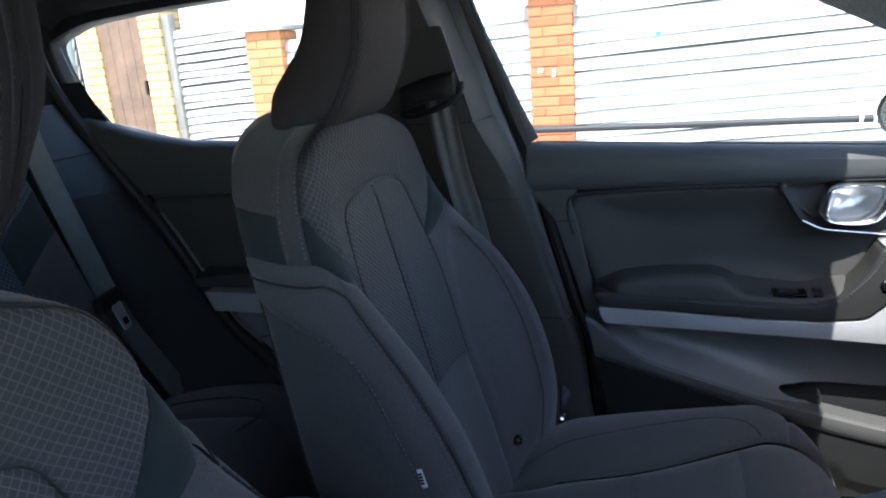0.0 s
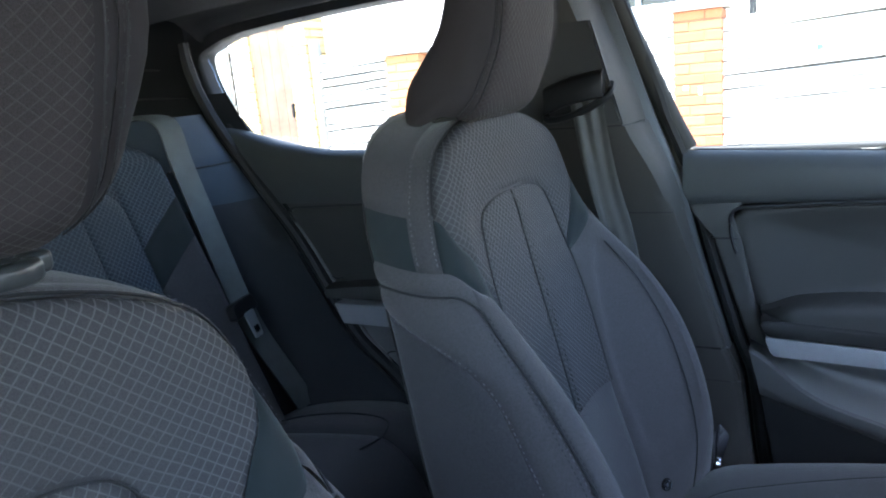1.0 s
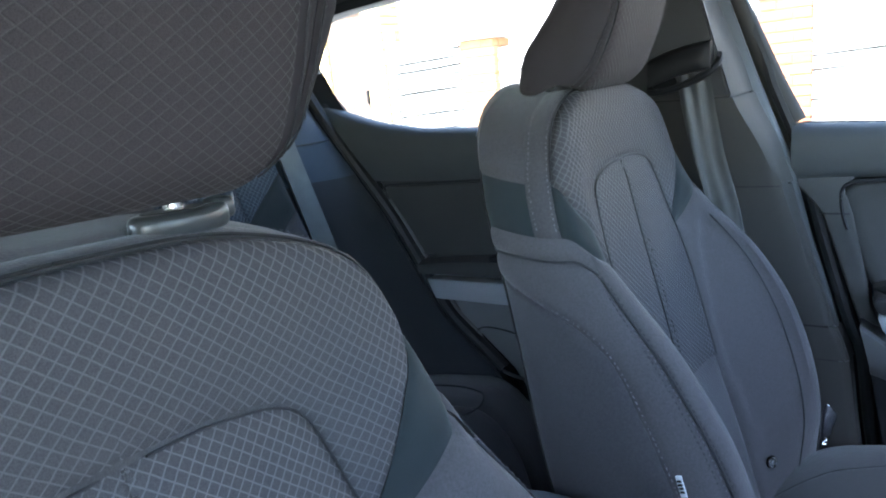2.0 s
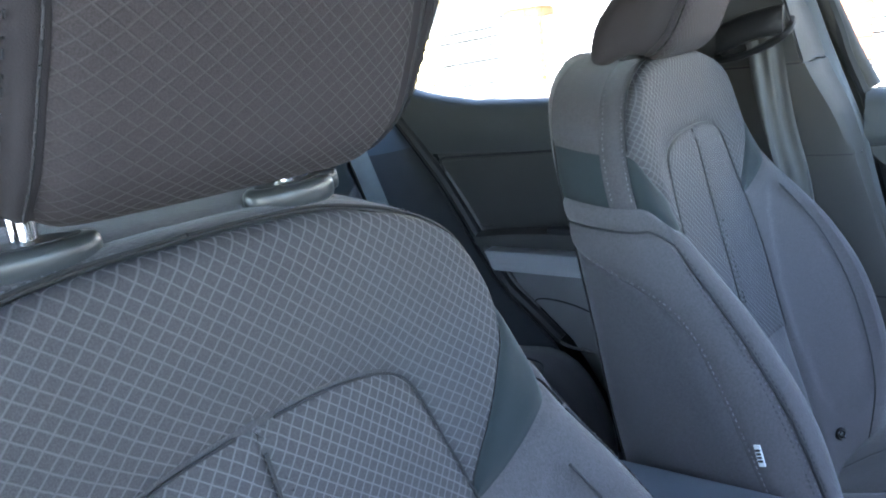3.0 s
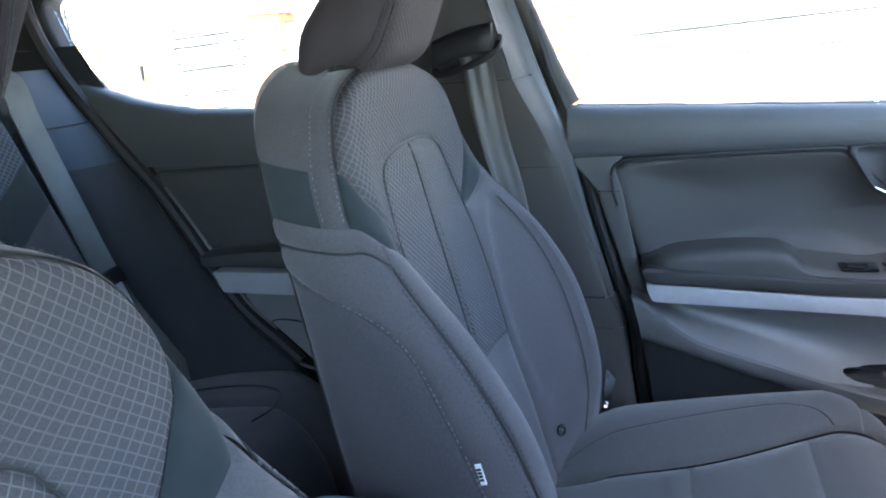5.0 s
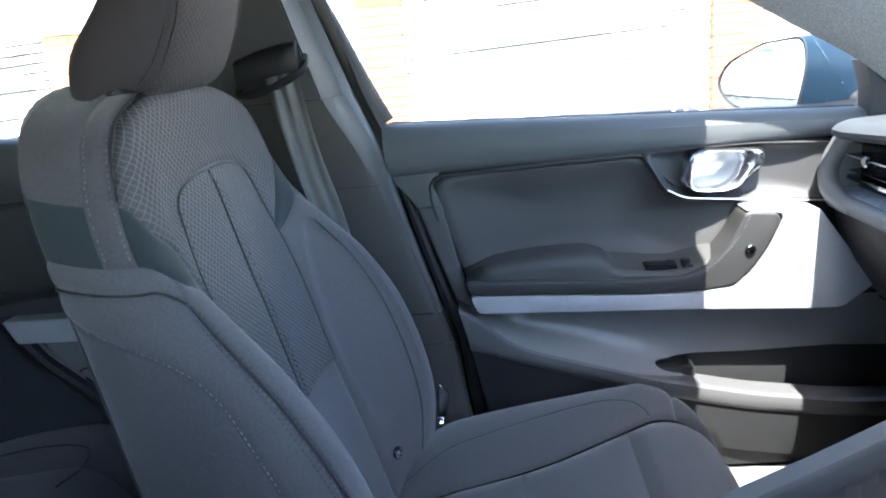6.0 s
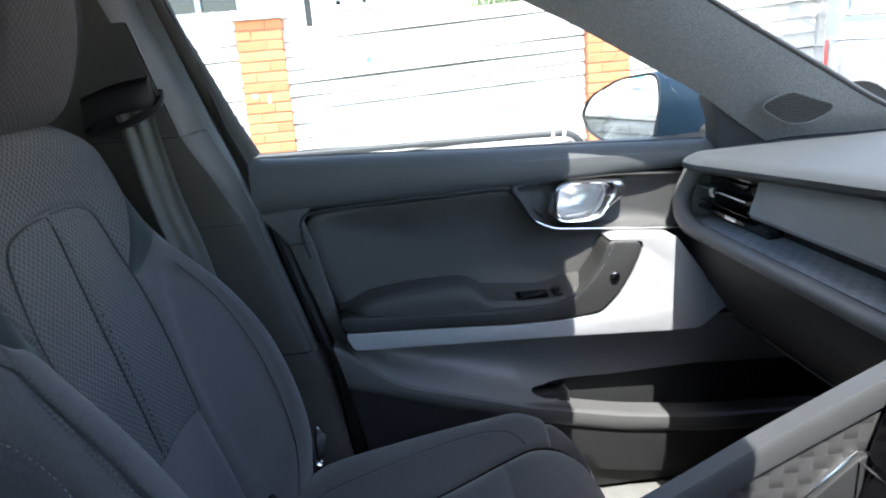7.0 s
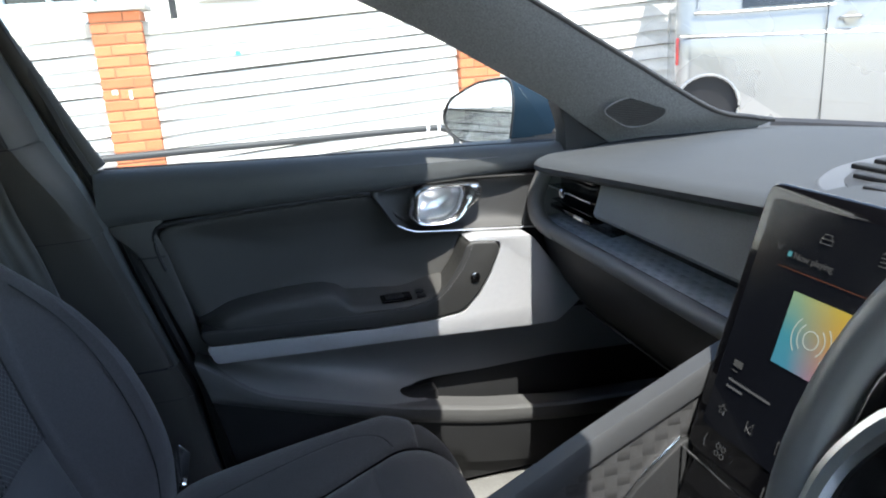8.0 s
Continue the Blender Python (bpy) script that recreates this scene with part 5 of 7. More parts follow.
def rear_door(side=1):
    d = thing("rear_door" if side > 0 else "rear_door_offside", (-0.8, side * 0.78, 0.36), "closed rear door with black panel and pale trim strip", "car door", "rear doors")
    S = lambda pts: [(x, side * y, z) for x, y, z in pts]
    rows = []
    for k in range(25):
        x = -1.225 + 0.775 * k / 24
        b = rear_belt_z(x)
        low = 0.92
        rows.append(S([(x, 0.80, b - 0.006), (x, 0.775, b + 0.002), (x, 0.757, b + 0.001), (x, 0.744, b - 0.006), (x, 0.7385, b - 0.018), (x, 0.735, b - 0.04), (x, 0.735, (b + low) / 2), (x, 0.739, low + 0.006), (x, 0.744, low), (x, 0.775, low - 0.004)]))
    part("upper_trim", loft(rows), M_PLASTIC2, d)
    out = [(rear_edge_x(z) + 0.012, z) for z in (1.05, 1.0, 0.9, 0.8, 0.7, 0.62, 0.53, 0.44, 0.37)]
    part("door_core", slab(out + [(-0.44, 0.37), (-0.47, 0.99), (-0.80, 1.0), (-0.965, 1.008), (-1.08, 1.024)], side * 0.752, side * 0.84, 0.005), M_PLASTIC, d)
    part("insert_panel", slab(rounded([(-1.070, 0.908), (-0.56, 0.925), (-0.50, 0.74), (-0.968, 0.745)], 0.022), side * 0.742, side * 0.76, 0.005), M_VINYL, d)
    part("insert_seam", tube([(x, side * 0.7425, z) for x, z in rounded([(-0.972, 0.752), (-1.0735, 0.911), (-0.56, 0.928)], 0.026)], 0.0028, 6), M_RUBBER, d)
    rows = []
    for k in range(13):
        x = -0.972 + 0.42 * k / 12
        top = 0.752 + 0.014 * math.sin(min(1, k / 5) * math.pi / 2)
        rows.append(S([(x, 0.755, top), (x, 0.72, top), (x, 0.704, top - 0.006), (x, 0.702, top - 0.016), (x, 0.706, 0.728), (x, 0.755, 0.724)]))
    part("armrest", loft(rows, True, True), M_VINYL, d)
    part("switch", box(-0.800, -0.735, min(side * 0.705, side * 0.735), max(side * 0.705, side * 0.735), 0.760, 0.772, 0.003), M_BLACK, d)
    part("decor_strip", slab(rounded([(-0.950, 0.720), (-0.932, 0.677), (-0.52, 0.672), (-0.52, 0.716)], 0.006), side * 0.700, side * 0.756, 0.004), M_DECOR, d, "pale silver-grey woven strip")
    rows = []
    for k in range(17):
        t = k / 16
        rows.append(S([(rear_edge_x(0.675 - 0.30 * t) + 0.02 + 0.42 * j / 10, 0.742 - 0.03 * math.sin(math.pi * t) * math.sin(math.pi * min(1, j / 7)) , 0.675 - 0.30 * t) for j in range(11)]))
    part("lower_panel", loft(rows), M_LOWDOOR, d)
    def panel_y(x, z):
        t = min(1.0, max(0.0, (0.675 - z) / 0.30))
        j = (x - rear_edge_x(z) - 0.02) / 0.042
        return 0.742 - 0.03 * math.sin(math.pi * t) * math.sin(math.pi * min(1, max(0, j / 7)))
    hole = [(-0.775 + 0.085 * math.cos(a), 0.585 + 0.024 * math.sin(a) - 0.012 * math.cos(a)) for a in (math.pi * (0.15 + 0.95 * j / 28) for j in range(29))]
    part("pocket_rim", tube([(x, side * (panel_y(x, z) - 0.0008), z) for x, z in hole], 0.0016, 6, False), M_BLACK, d)
    edge = [(rear_edge_x(z) + 0.014, side * 0.742, z) for z in (0.88, 0.82, 0.76, 0.70, 0.64, 0.59)] + [(-0.852, side * 0.740, 0.545), (-0.80, side * 0.737, 0.512), (-0.736, side * 0.733, 0.504), (-0.60, side * 0.730, 0.502)]
    part("edge_line", tube(curve(edge, 5), 0.0035, 6), M_HARD, d)
    seal = [(rear_edge_x(z) - 0.004, side * 0.738, z) for z in (1.27, 1.217, 1.15, 1.078, 0.97, 0.854, 0.74, 0.636, 0.57, 0.523)]
    part("door_seal", tube(curve(seal, 5), 0.0125, 8), M_RUBBER, d)
    inner = curve([(-1.185, 0, 1.068), (-1.225, 0, 1.119), (-1.249, 0, 1.165), (-1.264, 0, 1.213), (-1.262, 0, 1.240), (-1.230, 0, 1.255), (-1.174, 0, 1.271), (-1.082, 0, 1.281), (-0.914, 0, 1.291), (-0.68, 0, 1.298), (-0.45, 0, 1.300)], 6)
    outer = curve([(-1.212, 0, 1.058), (-1.255, 0, 1.119), (-1.278, 0, 1.165), (-1.290, 0, 1.213), (-1.292, 0, 1.268), (-1.245, 0, 1.296), (-1.18, 0, 1.308), (-1.08, 0, 1.316), (-0.91, 0, 1.326), (-0.68, 0, 1.332), (-0.45, 0, 1.334)], 6)
    rows = [S([(a.x, 0.805, a.z), (a.x, 0.768, a.z), (a.x + (o.x - a.x) * 0.08, 0.760, a.z + (o.z - a.z) * 0.08), (a.x + (o.x - a.x) * 0.3, 0.7555, a.z + (o.z - a.z) * 0.3), (o.x, 0.746, o.z), (o.x, 0.790, o.z)]) for a, o in zip(inner, outer)]
    part("window_frame", loft(rows), M_POCKET, d, "dark grey window surround")
    pane = part("window_pane", slab([(-0.47, 1.0), (-1.20, 1.07), (-1.262, 1.245), (-1.20, 1.295), (-0.52, 1.315)], side * 0.776, side * 0.780, 0), M_GLASS, d)
    pane.visible_shadow = False
    part("outer_skin", slab([(-0.42, 0.985), (-0.80, 1.0), (-0.98, 1.008), (-1.09, 1.028), (-1.22, 1.06), (-1.0, 0.62), (-0.72, 0.30), (-0.40, 0.30)], side * 0.845, side * 0.87, 0.004), M_CARPAINT, d)
    return d


rear_door(1)
rear_door(-1)

for side in (1, -1):
    sfx = "" if side > 0 else "_offside"
    q = thing("wall_quarter" + sfx, (-1.4, side * 0.78, 0.3), "dark rear quarter trim panels beside the seat", "trim", kind="structure")
    rows = []
    for k in range(15):
        z = 0.36 + 0.80 * k / 14
        x1 = rear_edge_x(z) - 0.008
        rows.append([(x1 + 0.045, side * 0.775, z), (x1 + 0.004, side * 0.750, z)] + [(x1 - 0.50 * j / 8, side * (0.735 - 0.05 * math.sin(math.pi / 2 * min(1, j / 3)) - 0.015 * j / 8), z) for j in range(9)])
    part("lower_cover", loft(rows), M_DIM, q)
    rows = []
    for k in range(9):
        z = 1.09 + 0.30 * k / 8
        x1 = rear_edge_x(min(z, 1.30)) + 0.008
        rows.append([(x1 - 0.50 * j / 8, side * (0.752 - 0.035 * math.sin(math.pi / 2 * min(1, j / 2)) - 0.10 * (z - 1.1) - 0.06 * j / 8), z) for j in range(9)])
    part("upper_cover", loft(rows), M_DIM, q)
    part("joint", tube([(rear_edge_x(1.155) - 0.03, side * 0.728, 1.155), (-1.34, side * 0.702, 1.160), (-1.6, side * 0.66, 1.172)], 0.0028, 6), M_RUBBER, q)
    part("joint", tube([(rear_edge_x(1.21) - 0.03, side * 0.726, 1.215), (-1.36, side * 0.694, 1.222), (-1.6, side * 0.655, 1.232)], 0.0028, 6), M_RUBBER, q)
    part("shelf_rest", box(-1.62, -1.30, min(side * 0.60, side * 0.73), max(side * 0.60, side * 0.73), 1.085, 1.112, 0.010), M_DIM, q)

for side in (1, -1):
    sfx = "" if side > 0 else "_offside"
    bs = part("wall_body_side" + sfx, slab([(-1.80, 0.24), (-1.80, 1.04), (-1.15, 1.00), (-0.45, 0.985), (0.50, 0.955), (0.92, 0.935), (0.92, 0.24)], side * 0.842, side * 0.860, 0), M_CARPAINT, None)
    tagged(bs, "dark blue outer body side", "car body", kind="structure")
    il = part("wall_body_liner" + sfx, slab([(-1.75, 0.26), (-1.75, 1.0), (-0.45, 0.97), (0.85, 0.92), (0.85, 0.26)], side * 0.828, side * 0.832, 0), M_BLACK, None)
    tagged(il, "black inner lining of the body side", "car body", kind="structure")
    cp = part("wall_pillar_c" + sfx, slab([(-1.285, 1.00), (-1.222, 1.08), (-1.262, 1.19), (-1.272, 1.26), (-1.20, 1.315), (-1.20, 1.40), (-1.80, 1.42), (-1.80, 1.00)], side * 0.770, side * 0.80, 0), M_PLASTIC, None)
    tagged(cp, "dark rear pillar between door and boot", "pillar", kind="structure")

for side in (1, -1):
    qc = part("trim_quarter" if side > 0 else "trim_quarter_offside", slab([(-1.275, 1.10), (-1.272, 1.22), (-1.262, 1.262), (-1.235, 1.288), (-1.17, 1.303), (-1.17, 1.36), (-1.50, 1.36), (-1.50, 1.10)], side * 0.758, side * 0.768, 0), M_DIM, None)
    tagged(qc, "black corner trim behind the rear window", "trim", kind="structure")

rw = part("wall_rear", slab([(-0.80, 0.25), (0.80, 0.25), (0.78, 1.08), (-0.78, 1.08)], -1.80, -1.76, 0, axis="x"), M_BLACK, None)
tagged(rw, "dark boot end panel", "wall", kind="structure")
# tinted only to keep rear daylight off the quarter trim
rg = part("window_rear", loft([[(-1.78, 0.70 * j / 6, 1.08) for j in range(-6, 7)], [(-1.66, 0.64 * j / 6, 1.335) for j in range(-6, 7)]]), M_DIMGLASS, None)
tagged(rg, "sloping rear window glass with an added tint that darkens the cabin", "window", kind="structure")
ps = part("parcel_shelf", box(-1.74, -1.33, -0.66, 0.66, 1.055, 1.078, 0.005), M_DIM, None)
tagged(ps, "black boot cover behind the rear seat", "boot cover")


def rear_back(u, v):
    """Rear backrest: u across in metres from the middle, v up from 0 to 1."""
    z = 0.50 + 0.625 * v
    x = -0.985 - 0.245 * v
    a = abs(abs(u) - 0.335)
    wing = max(0.0, a - 0.085) / 0.13
    x += 0.045 * min(1.0, wing) ** 1.5 * (1 - v * 0.6) * (1 if abs(u) > 0.335 else 0.35)
    top = max(0.0, (v - 0.86) / 0.14)
    x -= 0.075 * top ** 2.2
    z -= 0.010 * top * max(0.0, abs(u) - 0.40) / 0.12 * 4
    return (x, u, z)


def rear_seat():
    s = thing("rear_bench", (-1.1, 0.0, 0.262), "blue-grey cloth rear bench with lattice backrest panels", "rear bench")
    ins = (-1.6, 0.0, 0.7)
    for side in (1, -1):
        f = lambda u, v, side=side: rear_back(side * u, v)
        def oval(u, v, side=side):
            w = 0.088 * (1 - max(0.0, (v - 0.72) / 0.14) ** 3) if v > 0.72 else 0.088
            return rear_back(side * (0.335 + u * w), v)
        base = lambda u, v, side=side: tuple(Vector(rear_back(side * u, v)) + Vector((-0.005, 0, 0)))
        part("back_pad", patch(base, 0.02, 0.528, 0.0, 0.97, 20, 20, "", inside=ins), M_REAR, s)
        part("back_insert", patch(oval, -1, 0, 0.05, 0.85, 10, 30, "lrt", groove=0.004, inside=ins, puff=0.002), M_REAR, s, "blue-grey diamond-woven insert")
        part("back_insert", patch(oval, 0, 1, 0.05, 0.85, 10, 30, "lrt", groove=0.004, inside=ins, puff=0.002), M_REAR, s)
        part("back_yoke", patch(f, 0.10, 0.528, 0.86, 1.0, 34, 10, "b", groove=0.003, inside=ins), M_REAR, s, "blue-grey lattice shoulder cloth")
        # the suede band climbs towards the door
        def slant(u, v, side=side):
            rise = 1.2 * (u - 0.4758) * (v / 0.58 if v < 0.58 else (0.86 - v) / 0.16 if v > 0.70 else 1.0)
            return rear_back(side * u, v + rise)
        part("back_yoke_side", patch(slant, 0.4235, 0.528, 0.70, 0.86, 12, 10, "lbr", groove=0.003, inside=ins), M_REAR, s)
        part("back_band", patch(slant, 0.4235, 0.528, 0.58, 0.70, 12, 10, "lbrt", groove=0.003, inside=ins), M_SUEDE, s, "dark suede band")
        part("back_bolster", patch(slant, 0.4235, 0.528, 0.0, 0.58, 14, 24, "lrt", groove=0.003, inside=ins, puff=0.006), M_SIDE, s)
        part("back_inner", patch(f, 0.02, 0.2465, 0.0, 0.86, 14, 20, "lr", groove=0.003, inside=ins), M_SIDE, s)
        # fixed outer bolster between backrest and door
        rows = []
        for k in range(25):
            z = 0.50 + 0.62 * k / 24
            xr = -0.990 - 0.255 * (k / 24)
            xd = rear_edge_x(z) - 0.014
            rows.append([(xr - 0.04, side * 0.525, z), (xr - 0.012, side * 0.536, z), (xr + 0.002, side * 0.56, z), (xr + 0.005, side * 0.60, z), ((xr + xd) / 2 + 0.012, side * 0.66, z), (xd, side * 0.715, z), (xd - 0.01, side * 0.74, z)])
        # the lower part has the corner's shade put into its colour
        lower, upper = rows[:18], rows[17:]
        part("side_bolster", loft(lower), M_SHADEDBOLSTER, s, "plain side bolster, darkened for the shade in the rear corner")
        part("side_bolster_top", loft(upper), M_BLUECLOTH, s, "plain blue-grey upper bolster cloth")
        part("bolster_seam", tube([Vector(p) + Vector((0.001, -0.001 * side, 0)) for p in rows[20][2:]], 0.0022, 6), M_RUBBER, s)
    part("back_core", box(-1.34, -1.24, -0.60, 0.60, 0.50, 1.06, 0.02), M_PLASTIC, s)
    def cushion(u, v):
        x = -1.06 + 0.42 * v
        z = 0.512 + 0.050 * math.sin(min(v, 0.8) * 1.6)
        nose = max(0.0, (v - 0.75) / 0.45)
        if v > 0.75:
            ang = min(1, nose) * math.pi / 2
            x, z = -1.06 + 0.42 * 0.75 + 0.115 * math.sin(ang), 0.512 + 0.050 * math.sin(1.2) - 0.20 * (1 - math.cos(ang))
        e = max(0.0, abs(u) - 0.56) / 0.12
        dip = 0.012 * math.exp(-((abs(u) - 0.335) / 0.1) ** 2)
        return (x - 0.07 * max(0, e) ** 2, u, z - 0.035 * e ** 2 - dip)
    for a, b in ((-0.68, -0.50), (-0.50, -0.14), (-0.14, 0.14), (0.14, 0.50), (0.50, 0.68)):
        part("cushion_panel", patch(cushion, a, b, 0.0, 1.2, 16, 26, "lr", groove=0.005, wide=0.008, inside=(-0.95, (a + b) / 2, 0.4), puff=0.004), M_SIDE, s)
    part("cushion_base", box(-1.20, -0.68, -0.66, 0.66, 0.262, 0.47, 0.02), M_CARPET, s)
    part("seam_line", tube(curve([(-1.03, 0.50, 0.524), (-0.93, 0.53, 0.550), (-0.82, 0.545, 0.564), (-0.745, 0.535, 0.566), (-0.725, 0.49, 0.562), (-0.74, 0.44, 0.560)], 6), 0.0016, 6), M_RUBBER, s)
    return s


rear_seat()


def rear_seat_belt():
    b = thing("rear_seat_belt", (-1.13, 0.62, 0.60), "grey rear belt with its tongue hanging down the bolster", "seat belt")
    path = [(-1.330, 0.585, 1.122), (-1.270, 0.587, 1.126), (-1.212, 0.588, 1.108), (-1.184, 0.583, 1.030), (-1.132, 0.575, 0.900), (-1.078, 0.570, 0.760), (-1.048, 0.573, 0.690), (-1.005, 0.590, 0.60), (-0.98, 0.61, 0.53)]
    part("webbing", ribbon(curve(path, 6), (0.25, 1, 0.05), 0.047, 0.0022), M_REARBELT, b)
    m = pose(-1.058, 0.553, 0.752, 0, -18, 14) @ Matrix.Scale(1.35, 4)
    t = part("tongue", turned(slab(rounded([(-0.034, -0.012), (0.034, -0.012), (0.030, 0.012), (-0.030, 0.012)], 0.008), -0.006, 0.008, 0.003), m @ pose(0, 0, 0, 0, 0, 90)), M_BLACK, b, "black belt tongue grip")
    part("blade", turned(slab(rounded([(-0.011, -0.048), (0.011, -0.048), (0.013, -0.008), (-0.013, -0.008)], 0.004), -0.0015, 0.0015, 0.0008), m @ pose(0.006, 0, 0, 0, 0, 90)), M_CUP, t, "bright steel tongue blade")
    part("blade_slot", turned(box(-0.006, 0.006, -0.0022, 0.0022, -0.041, -0.031, 0.0), m @ pose(0.006, 0, 0, 0, 0, 90)), M_BLACK, t)


rear_seat_belt()


# ---------------------------------------------------------------- dashboard
def sweep_y(section, y0, y1, n=12, bow=0.0, caps=True, soft_end=0.0):
    """A section in (x, z) run across the car, bowed forward towards the middle."""
    rows, whole = [], section
    cx, cz = max(p[0] for p in section), sum(p[1] for p in section) / len(section)
    for k in range(n + 1):
        y = y0 + (y1 - y0) * (k / n if not soft_end else 1 - (1 - k / n) ** 2.5)
        if soft_end:
            q = max(0.0, 1 - (y1 - y) / soft_end)
            f = 1 - 0.28 * (1 - math.sqrt(max(0.0, 1 - q * q)))
            section = [(cx + (a - cx) * f, cz + (b - cz) * f) for a, b in whole]
        rows.append([(x + bow * (1 - (y / 0.74) ** 2), y, z + 0.050 * (1 - min(1, abs(y) / 0.64)) * (1 if z > 0.92 else 0)) for x, z in section])
    return loft(rows, True, caps)


def dashboard():
    d = thing("dashboard", (0.6, 0.0, 0.45), "dark grey dashboard with overhanging top and woven shelf", "dashboard")
    top = [(0.430, 0.9335), (0.418, 0.936), (0.411, 0.9415), (0.411, 0.948), (0.417, 0.9540), (0.431, 0.9590), (0.50, 0.963), (0.60, 0.970), (0.72, 0.976), (0.86, 0.972), (1.02, 0.955), (1.02, 0.92), (0.45, 0.930)]
    part("top_pad", sweep_y(top, -0.735, 0.726, 60, 0.012, True, 0.055), M_DASH, d, "matt grey dashboard top pad")
    part("inner_wall", box(0.50, 0.53, -0.73, 0.73, 0.80, 0.945, 0.004), M_BLACK, d)
    flap = [(0.449, 0.884), (0.4465, 0.8895), (0.454, 0.912), (0.462, 0.934), (0.470, 0.942), (0.53, 0.944), (0.53, 0.880), (0.456, 0.8805)]
    part("flap_panel", sweep_y(flap, 0.10, 0.552, 40, 0.008, True, 0.022), M_FLAP, d, "grained grey dash panel")
    shelf = [(0.4385, 0.8455), (0.455, 0.8475), (0.500, 0.852), (0.54, 0.853), (0.54, 0.832), (0.445, 0.829)]
    part("shelf", sweep_y(shelf, -0.72, 0.716, 24, 0.002), M_SHELF, d, "pale blue-grey woven dash shelf")
    part("shelf_joint", tube([(0.4405 + 0.002 * (1 - (y / 0.74) ** 2), y, 0.8466) for y in (-0.7 + 0.1 * k for k in range(15))], 0.0011, 6), M_RUBBER, d)
    rim = [(0.4345, 0.8215), (0.4275, 0.8290), (0.4255, 0.8375), (0.4275, 0.8430), (0.4325, 0.8462), (0.4395, 0.8468), (0.4395, 0.830)]
    part("shelf_rim", sweep_y(rim, -0.73, 0.712, 24, 0.002), M_RIM, d, "satin grey shelf rim")
    # rim turning up round the outer vent
    up = curve([(0.4385, 0.64, 0.8335), (0.4365, 0.680, 0.8375), (0.432, 0.707, 0.852), (0.434, 0.7195, 0.880), (0.444, 0.718, 0.910), (0.452, 0.706, 0.934), (0.458, 0.680, 0.944)], 8)
    part("end_rim", tube(up, [0.0125 + 0.003 * math.sin(math.pi * k / (len(up) - 1)) for k in range(len(up))], 12), M_RIM, d, "satin grey end of the dashboard frame")
    part("end_cheek", slab(rounded([(0.440, 0.832), (0.440, 0.89), (0.450, 0.920), (0.47, 0.942), (0.60, 0.942), (0.60, 0.828)], 0.012), 0.712, 0.730, 0.004), M_RIM, d)
    # underside and glovebox
    under = [(0.4355, 0.8235), (0.4375, 0.810), (0.445, 0.784), (0.465, 0.742), (0.500, 0.690), (0.55, 0.638), (0.63, 0.60), (0.72, 0.59), (0.72, 0.80), (0.53, 0.835)]
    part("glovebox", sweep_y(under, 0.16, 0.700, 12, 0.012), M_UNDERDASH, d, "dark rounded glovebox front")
    part("knee_panel", sweep_y(under, -0.72, -0.12, 8, 0.012), M_PLASTIC, d)
    part("glovebox_joint", tube([(0.506, 0.18 + 0.5 * k / 8, 0.678 ) for k in range(9)], 0.0018, 6), M_BLACK, d)
    # outer air vent
    v = part("air_vent", box(0.478, 0.515, 0.53, 0.718, 0.846, 0.944, 0.004), M_GLOSS, d, "gloss black air vent")
    part("vent_roof", box(0.448, 0.500, 0.53, 0.712, 0.9335, 0.9385, 0.002), M_GLOSS, v)
    part("vane", box(0.458, 0.482, 0.555, 0.706, 0.8785, 0.8803, 0.0008), M_GLOSS, v)
    part("vane", box(0.458, 0.482, 0.555, 0.706, 0.9225, 0.9243, 0.0008), M_GLOSS, v)
    part("vane", box(0.452, 0.482, 0.548, 0.706, 0.9025, 0.9050, 0.001), M_GLOSS, v)
    part("vane_blade", box(0.4505, 0.4522, 0.550, 0.704, 0.9026, 0.9046, 0.0006), M_CHROME, v)
    part("vent_knob", turned(tube([(0, 0, 0), (0, 0, 0.004), (0, 0, 0.012), (0, 0, 0.0145)], [0.0055, 0.0085, 0.0085, 0.006], 14), pose(0.455, 0.632, 0.9045, 0, -90, 0)), M_STEEL, v, "small chrome vent knob")
    part("vent_foot", turned(box(-0.008, 0.016, 0.556, 0.705, -0.004, 0.003, 0.0015), pose(0.462, 0, 0.8695)), M_GLOSS, v)
    part("vent_foot_line", box(0.4528, 0.4548, 0.580, 0.612, 0.8662, 0.8722, 0.0008), M_CHROME, v)
    # windscreen vent in the top pad
    lean = Matrix.Shear("XY", 4, (0.0, 0.0))
    lean[2][0], lean[2][3] = 0.055, -0.0275
    tv = part("screen_vent", turned(slab(rounded([(0.462, 0.108), (0.490, 0.150), (0.545, 0.184), (0.62, 0.190), (0.70, 0.190), (0.70, -0.30), (0.456, -0.30)], 0.035), 0.982, 1.0035, 0.004, 3, "z"), lean), M_VENT, d, "grey slatted demister outlet")
    part("vent_throat", turned(slab(rounded([(0.482, 0.094), (0.504, 0.130), (0.552, 0.160), (0.62, 0.168), (0.685, 0.168), (0.685, -0.28), (0.476, -0.28)], 0.025), 0.999, 1.0040, 0.0, 1, "z"), lean), M_POCKET, tv)
    for k in range(7):
        x = 0.490 + 0.028 * k
        part("slat", turned(box(x, x + 0.013, -0.28, min(0.164, 0.092 + 0.040 * k), 1.0025, 1.0085, 0.002), lean), M_BLACK, tv)
    return d


dashboard()


